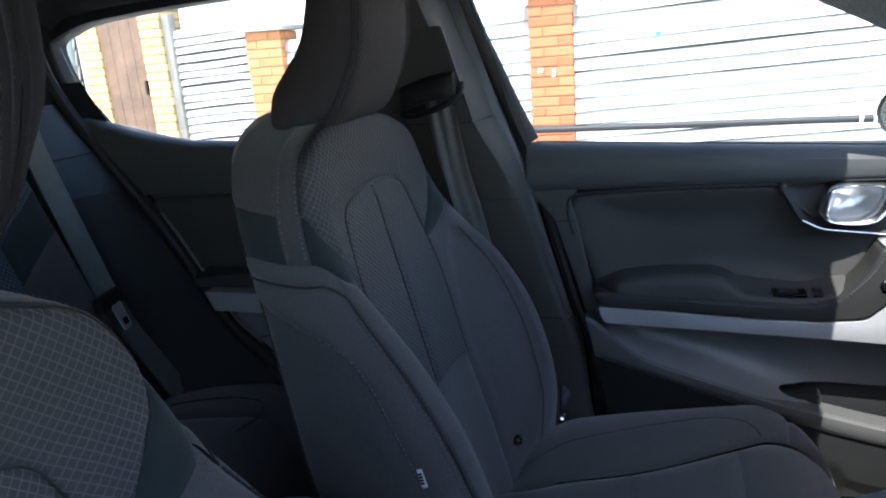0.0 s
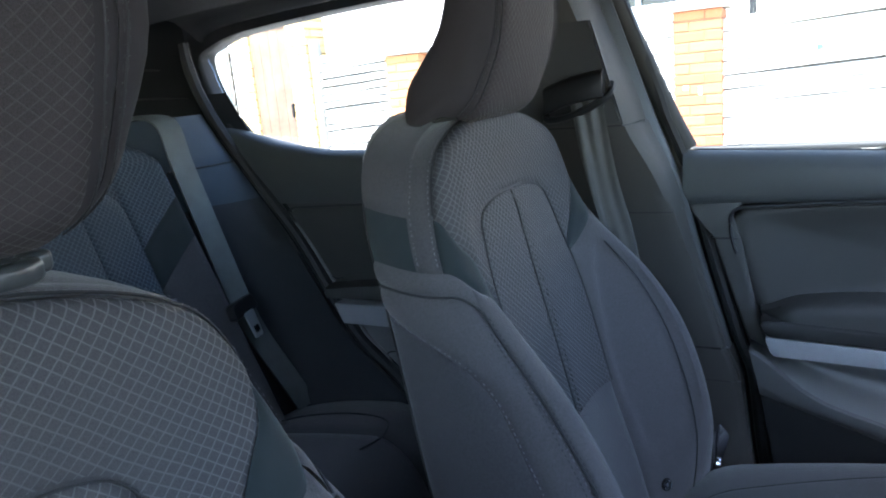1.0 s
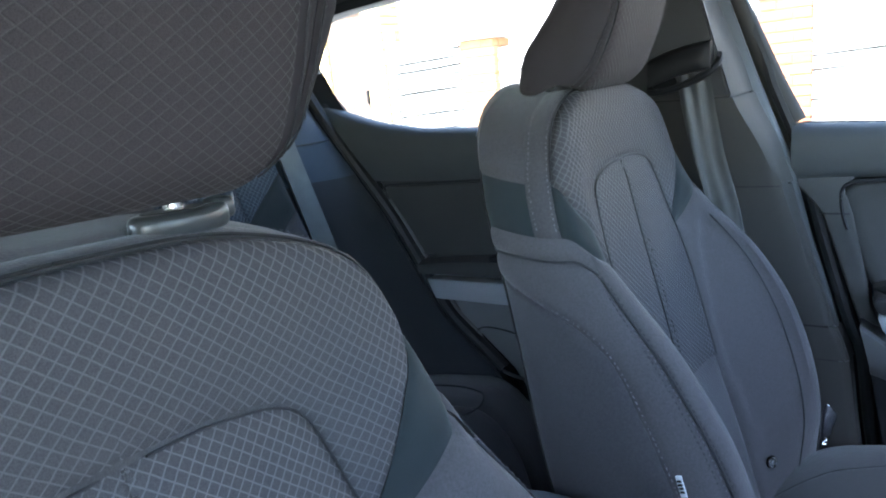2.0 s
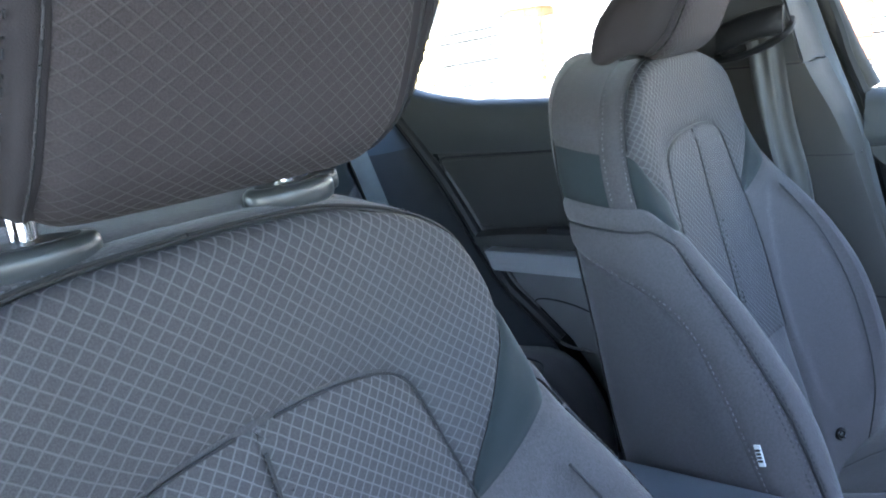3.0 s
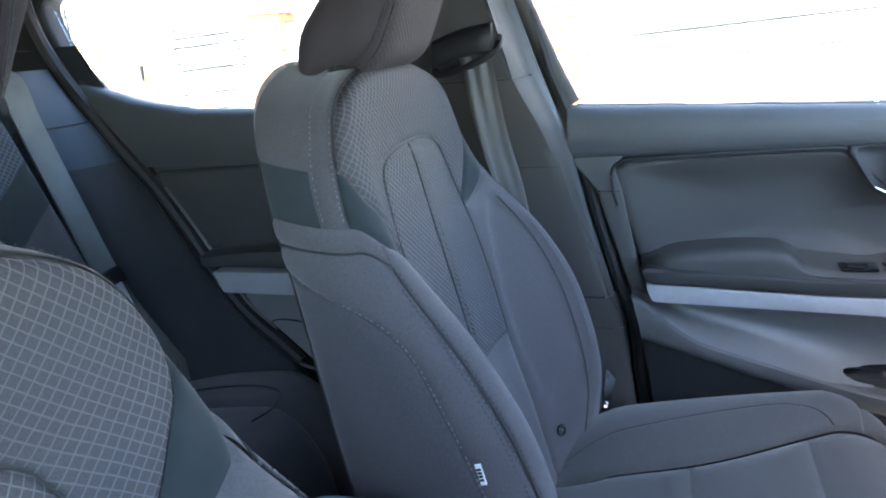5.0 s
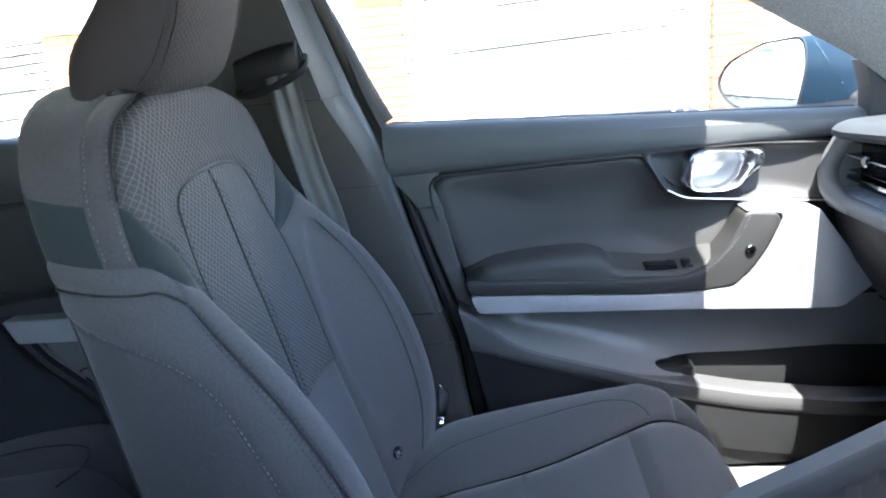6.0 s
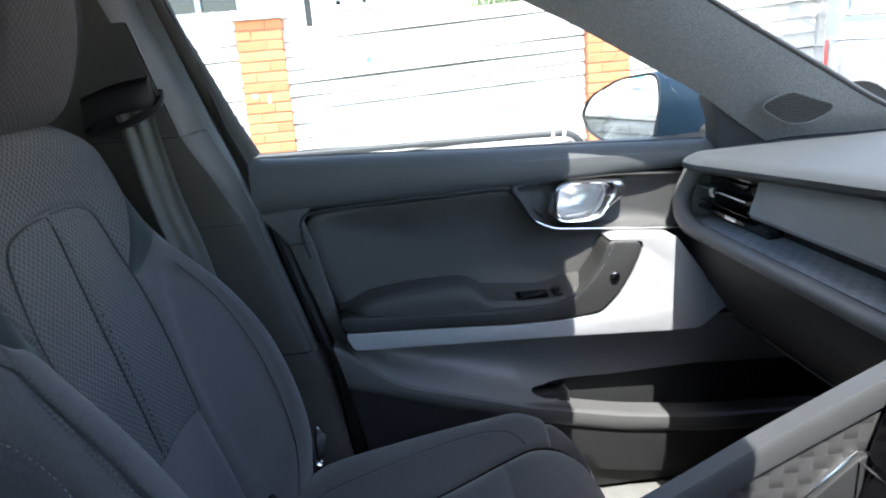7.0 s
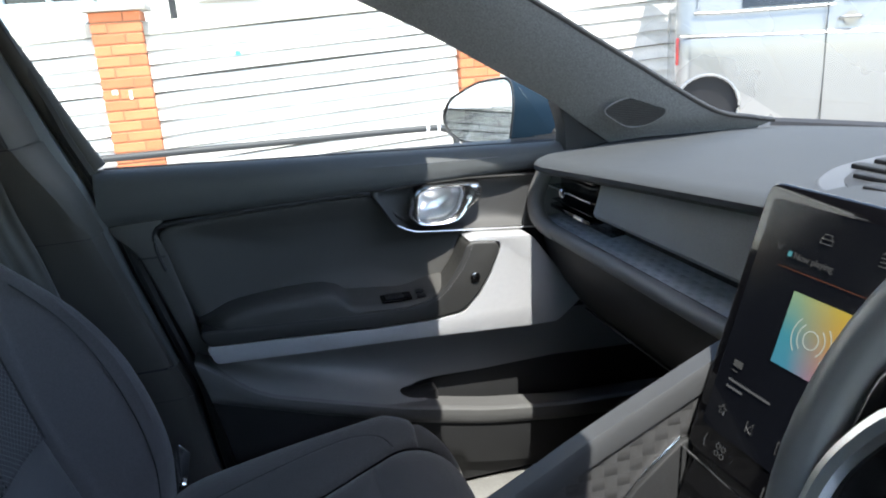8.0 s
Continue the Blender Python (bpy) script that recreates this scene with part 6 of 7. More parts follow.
def touchscreen():
    lean = 17.5
    m = pose(0.3385, 0.1195, 0.767) @ pose(0, 0, 0, 0, lean, 0) @ pose(0, 0, 0, 0, 0, 2.0)
    # local: y runs towards the driver (negative), z up the screen
    w, h = 0.192, 0.262
    t = thing("touchscreen", (0.36, 0.03, 0.76), "portrait glass touchscreen lit with a music player page", "touchscreen")
    def flat(y0, y1, z0, z1, x=-0.0012, thick=0.0004, r=0.0):
        pts = rounded([(-y0, z0), (-y1, z0), (-y1, z1), (-y0, z1)], r, 5) if r else [(-y0, z0), (-y1, z0), (-y1, z1), (-y0, z1)]
        return turned(slab(pts, x, x + thick, 0, axis="x"), m)
    body = part("body", turned(slab(rounded([(0, 0), (-w, 0), (-w, h), (0, h)], 0.016), 0.0, 0.012, 0.003, 3, "x"), m), M_SCREENBODY, t, "black glass slab")
    dim = glow("screen_dark", (0.010, 0.014, 0.026), 0.03)
    white = glow("screen_white", (0.75, 0.78, 0.82), 0.015)
    grey = glow("screen_grey", (0.40, 0.42, 0.46), 0.04)
    orange = glow("screen_orange", (0.8, 0.25, 0.12), 0.03)
    pale = glow("screen_ring", (0.75, 0.85, 0.80), 0.085)
    teal = glow("screen_teal", (0.15, 0.55, 0.65), 0.08)
    part("display", flat(0.012, w - 0.012, 0.030, h - 0.014, -0.0009, 0.0004, 0.004), dim, t)
    # cover tile, a colour gradient
    am, nt, b = nodes_of("cover_tile")
    uvn = nt.nodes.new("ShaderNodeTexCoord").outputs["Generated"]
    sp = nt.nodes.new("ShaderNodeSeparateXYZ")
    link(nt, uvn, sp.inputs[0])
    across = math_node(nt, "SUBTRACT", 1.0, sp.outputs[1])
    c1 = ramp(nt, across, (0.05, 0.42, 0.55), (0.85, 0.42, 0.08), 0.15, 0.9)
    c2 = ramp(nt, across, (0.40, 0.62, 0.35), (0.85, 0.62, 0.05), 0.1, 0.8)
    c3 = ramp(nt, across, (0.06, 0.40, 0.62), (0.85, 0.20, 0.25), 0.25, 1.0)
    cc = mixed(nt, ramp(nt, sp.outputs[2], (0, 0, 0), (1, 1, 1), 0.45, 1.0), c1, c2)
    cc = mixed(nt, ramp(nt, sp.outputs[2], (1, 1, 1), (0, 0, 0), 0.0, 0.5), cc, c3)
    link(nt, cc, b.inputs["Emission Color"])
    b.inputs["Emission Strength"].default_value = 0.085
    b.inputs["Base Color"].default_value = (0.004, 0.004, 0.004, 1)
    tile = part("cover_tile", flat(0.066, 0.130, 0.115, 0.178, -0.0016), am, t, "square tile shading from cyan to yellow and orange")
    for r, a0, a1 in ((0.010, 0, 360), (0.018, 130, 230), (0.018, -50, 50), (0.026, 135, 225), (0.026, -45, 45)):
        pts = [m @ Vector((-0.0022, -(0.098 + r * 0.75 * math.cos(radians(a))), 0.146 + r * 0.75 * math.sin(radians(a)))) for a in [a0 + (a1 - a0) * k / 24 for k in range(25)]]
        part("ring_mark", tube(pts, 0.0005, 5), pale, tile)
    def bar(y0, y1, z0, z1, mt, name="screen_mark"):
        part(name, flat(y0 + 0.006, y1 + 0.006, z0, z1, -0.0018), mt, t)
    bar(0.022, 0.033, 0.094, 0.100, white)
    bar(0.022, 0.029, 0.0895, 0.0905, white)
    bar(0.022, 0.074, 0.0800, 0.0820, grey)
    bar(0.022, 0.042, 0.0735, 0.0755, grey)
    bar(0.034, 0.178, 0.1935, 0.1940, orange)
    bar(0.041, 0.045, 0.2035, 0.2080, teal)
    bar(0.078, 0.104, 0.2490, 0.2497, grey)
    def sign(pts, r=0.00045):
        part("icon", tube([m @ Vector((-0.0020, -a - 0.006, c)) for a, c in pts], r, 5), white, t)
    star = [(0.027 + (0.0055 if k % 2 == 0 else 0.0024) * math.sin(math.pi * k / 5), 0.052 + (0.0055 if k % 2 == 0 else 0.0024) * math.cos(math.pi * k / 5)) for k in range(11)]
    sign(star)
    sign([(0.0585, 0.057), (0.0585, 0.047), (0.0655, 0.057), (0.0655, 0.047), (0.0585, 0.052)])
    sign([(0.095, 0.058), (0.095, 0.046), (0.105, 0.052), (0.095, 0.058)])
    sign([(0.027, 0.212), (0.0305, 0.207), (0.034, 0.212)])
    sign([(0.030, 0.2475), (0.033, 0.2500), (0.036, 0.2475), (0.039, 0.2500)])
    sign([(0.070, 0.2265), (0.0715, 0.2305), (0.0785, 0.2305), (0.080, 0.2265), (0.081, 0.2265), (0.081, 0.2225), (0.069, 0.2225), (0.069, 0.2265), (0.081, 0.2265)])
    for k in range(4):
        sign([(0.126, 0.2195 + 0.0032 * k), (0.138, 0.2195 + 0.0032 * k)])
    for a, c in ((0.036, 0.020), (0.043, 0.020), (0.036, 0.013), (0.043, 0.013)):
        sign([(a + 0.0026 * math.cos(k), c + 0.0026 * math.sin(k)) for k in range(8)])
    sign([(0.019, 0.024), (0.017, 0.018), (0.019, 0.012), (0.022, 0.012)])
    def words(text, y, z, size):
        cu = bpy.data.curves.new("words", "FONT")
        cu.body, cu.size, cu.extrude = text, size, 0.0002
        tmp = bpy.data.objects.new("words", cu)
        scene.collection.objects.link(tmp)
        me = bpy.data.meshes.new_from_object(tmp.evaluated_get(bpy.context.evaluated_depsgraph_get()))
        bpy.data.objects.remove(tmp)
        me.transform(m @ Matrix(((0, 0, -1, -0.0020), (-1, 0, 0, -y - 0.006), (0, 1, 0, z), (0, 0, 0, 1))))
        me.materials.append(white)
        ob = new("screen_words", me)
        place(ob, t)
    words("Now playing", 0.048, 0.2028, 0.0082)
    words("18\u00b0", 0.093, 0.006, 0.0150)
    return t


touchscreen()


def centre_console():
    c = thing("centre_console", (0.1, 0.0, 0.27), "tall centre console with check-woven sides and satin rim", "console")
    # rising side wings; their upper edge carries the satin rim
    edge = [(-0.14, 0.600), (0.0, 0.665), (0.163, 0.743), (0.25, 0.787), (0.372, 0.843), (0.42, 0.862)]
    for s in (1, -1):
        y0, y1 = (0.128, 0.146) if s > 0 else (-0.146, -0.128)
        out = [(x, z) for x, z in edge] + [(0.46, 0.55), (-0.14, 0.46)]
        part("wing", slab(out, y0, y1, 0.003), M_CHECK, c, "dark check-woven console side")
        rows = []
        for p in curve([(x, 0, z) for x, z in edge], 5):
            yc = (y0 + y1) / 2
            rows.append([(p.x + 0.004, yc - 0.012, p.z - 0.022), (p.x, yc - 0.0135, p.z - 0.004), (p.x - 0.002, yc - 0.010, p.z + 0.002), (p.x - 0.002, yc + 0.010, p.z + 0.002), (p.x, yc + 0.0135, p.z - 0.004), (p.x + 0.004, yc + 0.012, p.z - 0.022)])
        part("wing_rim", loft(rows, True, True), M_WINGRIM, c, "satin grey rim of the console side")
    # chrome line along the console's inner edge
    line = curve([(0.337, 0.1265, 0.770), (0.310, 0.1262, 0.749), (0.290, 0.126, 0.731), (0.262, 0.126, 0.700), (0.24, 0.126, 0.67)], 6)
    part("bright_line", tube(line, 0.0014, 6), M_STEEL, c)
    part("inner_liner", slab([(0.335, 0.768), (0.286, 0.728), (0.25, 0.68), (0.25, 0.50), (0.46, 0.50), (0.46, 0.80)], 0.119, 0.1262, 0.002), M_POCKET, c)
    part("gloss_panel", slab([(0.345, 0.775), (0.30, 0.60), (0.24, 0.50), (0.50, 0.50), (0.50, 0.80)], -0.118, 0.118, 0.006), M_GLOSS, c, "gloss black panel under the screen")
    part("screen_edge_line", tube([(0.334, 0.119, 0.7655), (0.334, -0.05, 0.7655)], 0.0012, 6), M_STEEL, c)
    part("tray", box(-0.14, 0.30, -0.13, 0.13, 0.44, 0.52, 0.01), M_BLACK, c)
    # padded centre armrest between the seats
    rows = []
    for k in range(13):
        x = -0.46 + 0.24 * k / 12
        e = 0.012 * (max(0, abs(k - 6) - 4) / 2) ** 2
        rows.append([(x, 0.100, 0.58), (x, 0.108, 0.686 - e), (x, 0.103, 0.700 - e), (x, 0.092, 0.707 - e), (x, 0.0, 0.711 - e), (x, -0.092, 0.707 - e), (x, -0.103, 0.700 - e), (x, -0.108, 0.686 - e), (x, -0.100, 0.58)])
    part("armrest_lid", loft(rows, True, True), M_LID, c, "padded blue-grey armrest lid")
    part("armrest_box", box(-0.46, -0.14, -0.105, 0.105, 0.40, 0.60, 0.02), M_PLASTIC, c)
    return c


centre_console()


def steering_wheel():
    w = thing("steering_wheel", (0.24, -0.325, 0.90), "dark leather steering wheel with satin metal spokes", "steering wheel")
    m = pose(0.229, -0.349, 0.963) @ pose(0, 0, 0, 0, -65.7, 0)
    R = 0.188
    rim = [m @ Vector((R * math.cos(a), R * math.sin(a), 0)) for a in (2 * math.pi * k / 72 for k in range(73))]
    part("rim", tube(rim, 0.0164, 20, False, 1.0, m.to_3x3() @ Vector((0, 0, 1))), surface("wheel_leather", (0.15, 0.15, 0.152), 0.30, 0.04, 4, 1200, 0.10, spec=0.7), w, "smooth dark grey leather rim")
    part("hub", turned(slab(rounded([(-0.07, -0.075), (0.055, -0.085), (0.075, 0.0), (0.055, 0.085), (-0.07, 0.075)], 0.035), -0.018, 0.028, 0.012, 3, "z"), m), M_PLASTIC, w)
    for s in (1, -1):
        sp = part("spoke", turned(slab(rounded([(-0.050, s * 0.06), (0.045, s * 0.07), (0.050, s * 0.170), (-0.060, s * 0.172)], 0.024), -0.012, 0.012, 0.005, 3, "z"), m), M_GLOSS, w, "gloss black spoke pad")
        loop = rounded([(-0.046, s * 0.082), (0.036, s * 0.086), (0.032, s * 0.146), (-0.012, s * 0.168), (-0.052, s * 0.168)], 0.026)
        part("spoke_trim", turned(tube([(a, b, 0.012) for a, b in loop] + [(*loop[0], 0.012)], 0.0065, 8, False), m), M_CHROME, sp, "satin metal ring round the switch pad")
        part("switch", turned(slab(rounded([(-0.014, s * 0.100), (0.010, s * 0.100), (0.010, s * 0.136), (-0.014, s * 0.136)], 0.008), 0.010, 0.017, 0.003, 2, "z"), m), M_GLOSS, sp)
    part("lower_spoke", turned(slab(rounded([(-0.168, -0.03), (-0.06, -0.045), (-0.06, 0.045), (-0.168, 0.03)], 0.012), -0.010, 0.010, 0.004, 2, "z"), m), M_CHROME, w)
    part("column", tube([m @ Vector((0, 0, -0.02)), m @ Vector((0, 0, -0.14)), (0.60, -0.352, 0.80)], 0.045, 14), M_PLASTIC, w)


steering_wheel()


def driver_door():
    d = thing("driver_door", (0.2, -0.78, 0.36), "closed driver's door with dark plain panel", "car door")
    part("panel", slab([(-0.262, 0.985), (-0.10, 0.36), (0.80, 0.36), (0.80, 0.94), (0.50, 0.965)], -0.80, -0.742, 0.01), M_PLASTIC2, d)
    part("decor_strip", slab(rounded([(-0.135, 0.72), (-0.128, 0.686), (0.45, 0.66), (0.45, 0.70)], 0.008), -0.742, -0.72, 0.004), M_DECOR, d)
    part("armrest", box(-0.14, 0.28, -0.745, -0.69, 0.722, 0.765, 0.012), M_VINYL, d)
    part("outer_skin", slab([(-0.30, 0.98), (-0.13, 0.30), (0.86, 0.30), (0.86, 0.94)], -0.885, -0.862, 0.006), M_CARPAINT, d)
    p = part("window_pane", slab([(-0.262, 0.985), (-0.352, 1.24), (-0.33, 1.30), (0.0, 1.29), (0.20, 1.215), (0.42, 1.085), (0.50, 0.965)], -0.780, -0.776, 0), M_GLASS, d)
    p.visible_shadow = False


driver_door()


# ---------------------------------------------------------------- outside: ground, boundary, street
gr = part("ground", box(-60, 60, -60, 120, -0.25, -0.05, 0), M_YARD, None)
tagged(gr, "pale concrete yard running on to the street", "ground", kind="structure")
pv = part("pavement", box(-60, 60, 4.9, 60, -0.049, 0.03, 0), M_PAVE, None)
tagged(pv, "pale paving along the boundary", "pavement", kind="structure")

FENCE_Y, SLOPE = 5.30, 0.044


def fence_panel(x0, x1, top, label, pitch=0.102, mat=None, y=FENCE_Y, seed=1):
    rnd = random.Random(seed)
    f = thing("board_fence", ((x0 + x1) / 2, y, 0.03), label, "fence", "boundary fence panels")
    z = top
    n = 0
    while z > 0.06:
        hgt = pitch * rnd.uniform(0.92, 1.08)
        gap = rnd.choice((0.004, 0.006, 0.009, 0.012)) if (x1 > -3.2 and mat is None) else rnd.choice((0.010, 0.014, 0.018))
        tilt = rnd.uniform(-0.006, 0.006)
        sag = rnd.uniform(-0.008, 0.008)
        rows = []
        for k in range(9):
            t = k / 8
            x = x0 + (x1 - x0) * t
            zz = z + SLOPE * (x - x0) + tilt * (t - 0.5) + sag * math.sin(math.pi * t) + rnd.uniform(-0.002, 0.002)
            lean = rnd.uniform(-0.003, 0.003)
            rows.append([(x, y - 0.004 + lean, zz), (x, y - 0.024 + lean, zz - hgt + gap), (x, y - 0.006 + lean, zz - hgt + gap), (x, y + 0.012, zz)])
        ob = part("board", loft(rows, True, True), M_BOARDTOP if (n == 0 and mat is None) else (mat or M_BOARD), f)
        z -= hgt
        n += 1
    part("backing", loft([[(x, y + 0.014, 0.05), (x, y + 0.014, top - 0.05 + SLOPE * (x - x0)), (x, y + 0.03, top - 0.05 + SLOPE * (x - x0)), (x, y + 0.03, 0.05)] for x in (x0 + 0.002, x1 - 0.002)], True, True), M_BACKING, f)
    for x in (x0 + 0.25, (x0 + x1) / 2, x1 - 0.25):
        part("batten", box(x - 0.03, x + 0.03, y + 0.031, y + 0.07, 0.03, top - 0.03 + SLOPE * (x - x0), 0.004), M_GREYBOARD, f)
    return f


def brick_mesh(name, l, h, d, material, seed):
    rnd = random.Random(seed)
    bm = box(-l / 2, l / 2, -d / 2, d / 2, -h / 2, h / 2, 0.004, 1)
    for v in bm.verts:
        v.co += Vector((rnd.uniform(-1, 1), rnd.uniform(-1, 1), rnd.uniform(-1, 1))) * 0.0015
    me = bpy.data.meshes.new(name)
    bm.to_mesh(me)
    bm.free()
    me.materials.append(material)
    return me


def brick_pier(x0, width, top, material, label, y=FENCE_Y, depth=0.33, proud=0.10, cap=True, name="brick_pier"):
    p = thing(name, (x0 + width / 2, y, 0.03), label, "pier", "brick piers")
    yf = y - proud
    part("mortar_core", box(x0 + 0.006, x0 + width - 0.006, yf + 0.006, yf + depth, 0.03, top - 0.01, 0), M_MORTAR if material is M_BRICK else M_YMORTAR, p)
    full = [brick_mesh("brick", 0.213, 0.064, 0.10, material, k) for k in (1, 2, 3)]
    half = [brick_mesh("brick", 0.100, 0.064, 0.10, material, k) for k in (4, 5)]
    side = [brick_mesh("brick", 0.10, 0.064, 0.205, material, k) for k in (6, 7)]
    course, z = 0, top - 0.038
    rnd = random.Random(int(x0 * 100))
    while z > 0.06:
        spans = ([(0.0, 0.215, 0), (0.223, width, 1)] if course % 2 == 0 else [(0.0, 0.107, 1), (0.115, width, 0)])
        for a, b, kind in spans:
            ob = new("brick", rnd.choice(full if (b - a) > 0.15 else half))
            ob.location = (x0 + (a + b) / 2, yf + 0.05 + rnd.uniform(-0.002, 0.002), z + rnd.uniform(-0.0015, 0.0015))
            ob.scale = ((b - a) / (0.213 if (b - a) > 0.15 else 0.100), 1, 1)
            place(ob, p)
        ob = new("brick", rnd.choice(side))
        ob.location = (x0 + width - 0.05, yf + 0.21, z)
        place(ob, p)
        z -= 0.075
        course += 1
    if cap:
        part("cap", box(x0 - 0.045, x0 + width + 0.045, yf - 0.045, yf + depth + 0.045, top - 0.002, top + 0.045, 0.008), M_CONC, p, "weathered concrete coping slab")
    return p


ORANGE = "orange brick gate pier with a concrete cap"
brick_pier(-0.99, 0.335, 1.475, M_BRICK, ORANGE)
brick_pier(1.64, 0.335, 1.50, M_BRICK, ORANGE)
# this pier takes the brick colour lightened for glare
brick_pier(-3.44, 0.335, 1.40, M_GLAREBRICK, ORANGE)
fence_panel(-0.655, 1.64, 1.395, "long pale weathered panel of lapped boards", seed=3)
fence_panel(-3.125, -0.99, 1.31, "pale panel of lapped boards between brick piers", seed=4)
fence_panel(1.975, 7.5, 1.50, "pale boarded panel running on behind the van", pitch=0.118, seed=5)
fence_panel(-4.20, -3.46, 1.47, "grey-white lapped board panel beside the gate", pitch=0.070, seed=6)
fence_panel(-34.0, -9.0, 0.75, "grey weathered boards running far down the boundary", pitch=0.14, mat=M_GREYBOARD, seed=8)
fence_panel(-9.0, -5.30, 1.50, "grey weathered boards beyond the gate", pitch=0.14, mat=M_GREYBOARD, seed=7)
rear_fence = fence_panel(0.0, 5.2, 0.72, "grey weathered boards across the end of the yard", pitch=0.10, mat=M_GREYBOARD, y=0.0, seed=12)
rear_fence.matrix_basis = pose(-9.0, 0.0, 0.0, 0, 0, 90) @ rear_fence.matrix_basis


def sign_board():
    b = thing("sign_board", (-9.1, 2.6, 0.66), "white sign board with dark unreadable lettering on posts", "sign")
    part("panel", box(-9.14, -9.10, 0.9, 5.2, 0.80, 2.4, 0.004), surface("white_sign", (0.78, 0.79, 0.78), 0.7, 0.05, 3, 80, 0.1), b)
    for y in (1.2, 4.9):
        part("post", box(-9.24, -9.15, y - 0.04, y + 0.04, -0.05, 2.3, 0.004), M_GREYBOARD, b)
    y = 2.0
    for w in (0.13, 0.16, 0.05, 0.20, 0.10, 0.08):
        part("letter_bar", box(-9.098, -9.094, y, y + w * 0.8, 1.16, 1.205, 0), M_SHEET, b)
        y += w
    part("emblem_bar", box(-9.098, -9.094, 2.3, 2.5, 1.33, 1.39, 0), surface("sign_teal", (0.10, 0.42, 0.40), 0.7, 0.05, 3, 80, 0.1), b)
    return b


board = sign_board()
board.matrix_basis = board.matrix_basis @ pose(0, 0, 0, 0, 0, -45)
YEL = "yellow brick gate pier"
brick_pier(-4.49, 0.215, 1.95, M_YBRICK, YEL, cap=False)
brick_pier(-5.17, 0.215, 1.95, M_YBRICK, YEL, cap=False)
post = part("fence_post", box(-4.285, -4.20, 5.24, 5.34, 0.03, 1.62, 0.01), M_OLDPOST, None)
tagged(post, "grey weathered timber post", "post")
post2 = part("fence_post", box(-5.38, -5.31, 5.20, 5.30, 0.03, 1.75, 0.01), M_SHEET, None)
tagged(post2, "pale blue-grey metal post", "post")


def pier_marks():
    m = thing("pier_marking", (-0.85, 5.19, 1.0), "small white painted marks on an orange brick pier", "marking")
    white = surface("white_marking", (0.75, 0.74, 0.70), 0.8, 0.15, 40, 300, 0.1)
    part("bar", box(-0.925, -0.890, 5.1965, 5.1995, 0.915, 0.945, 0), white, m)
    part("bar", box(-0.815, -0.797, 5.1965, 5.1995, 0.875, 0.935, 0), white, m)
    s = thing("fence_sticker", (-0.05, 5.27, 1.19), "small blue sticker on a fence board", "sticker")
    part("sheet", box(-0.055, -0.015, 5.255, 5.268, 1.125, 1.155, 0), surface("blue_sticker", (0.05, 0.45, 0.62), 0.6, 0.1, 30, 300, 0.1), s)


pier_marks()


def gate():
    g = thing("garden_gate", (-4.72, 5.22, 0.05), "closed brown wooden gate between brick piers", "gate")
    for k in range(4):
        x = -4.948 + 0.1145 * k
        part("plank", box(x, x + 0.112, 5.225, 5.255, 0.06, 1.78, 0.003), M_GATE, g)
    part("lintel", box(-5.17, -4.28, 5.20, 5.42, 1.79, 1.95, 0.006), M_YBRICK, g)
    part("latch", box(-4.53, -4.505, 5.20, 5.228, 0.93, 1.06, 0.004), M_BLACK, g)


gate()


def rail():
    r = thing("guard_rail", (0.2, 4.62, 0.03), "black bent tubular guard rail in front of the fence", "rail")
    z = 0.545
    pts = curve([(-1.6, 4.6, 0.548), (-0.9, 4.6, 0.545), (0.3, 4.6, 0.540), (1.15, 4.6, 0.535), (1.30, 4.6, 0.525), (1.385, 4.6, 0.47), (1.40, 4.6, 0.36), (1.41, 4.6, 0.03)], 8)
    part("tube", tube(pts, 0.024, 12), M_PIPE, r)
    part("lower_tube", tube([(-1.6, 4.6, 0.33), (1.40, 4.6, 0.32)], 0.020, 10), M_PIPE, r)
    part("foot", tube([(-1.6, 4.6, 0.548), (-1.6, 4.6, 0.03)], 0.024, 10), M_PIPE, r)
    for x in (1.18, 1.26):
        part("clamp", tube([(x, 4.6, 0.533), (x + 0.02, 4.6, 0.531)], 0.030, 12), M_CHROME, r)


rail()


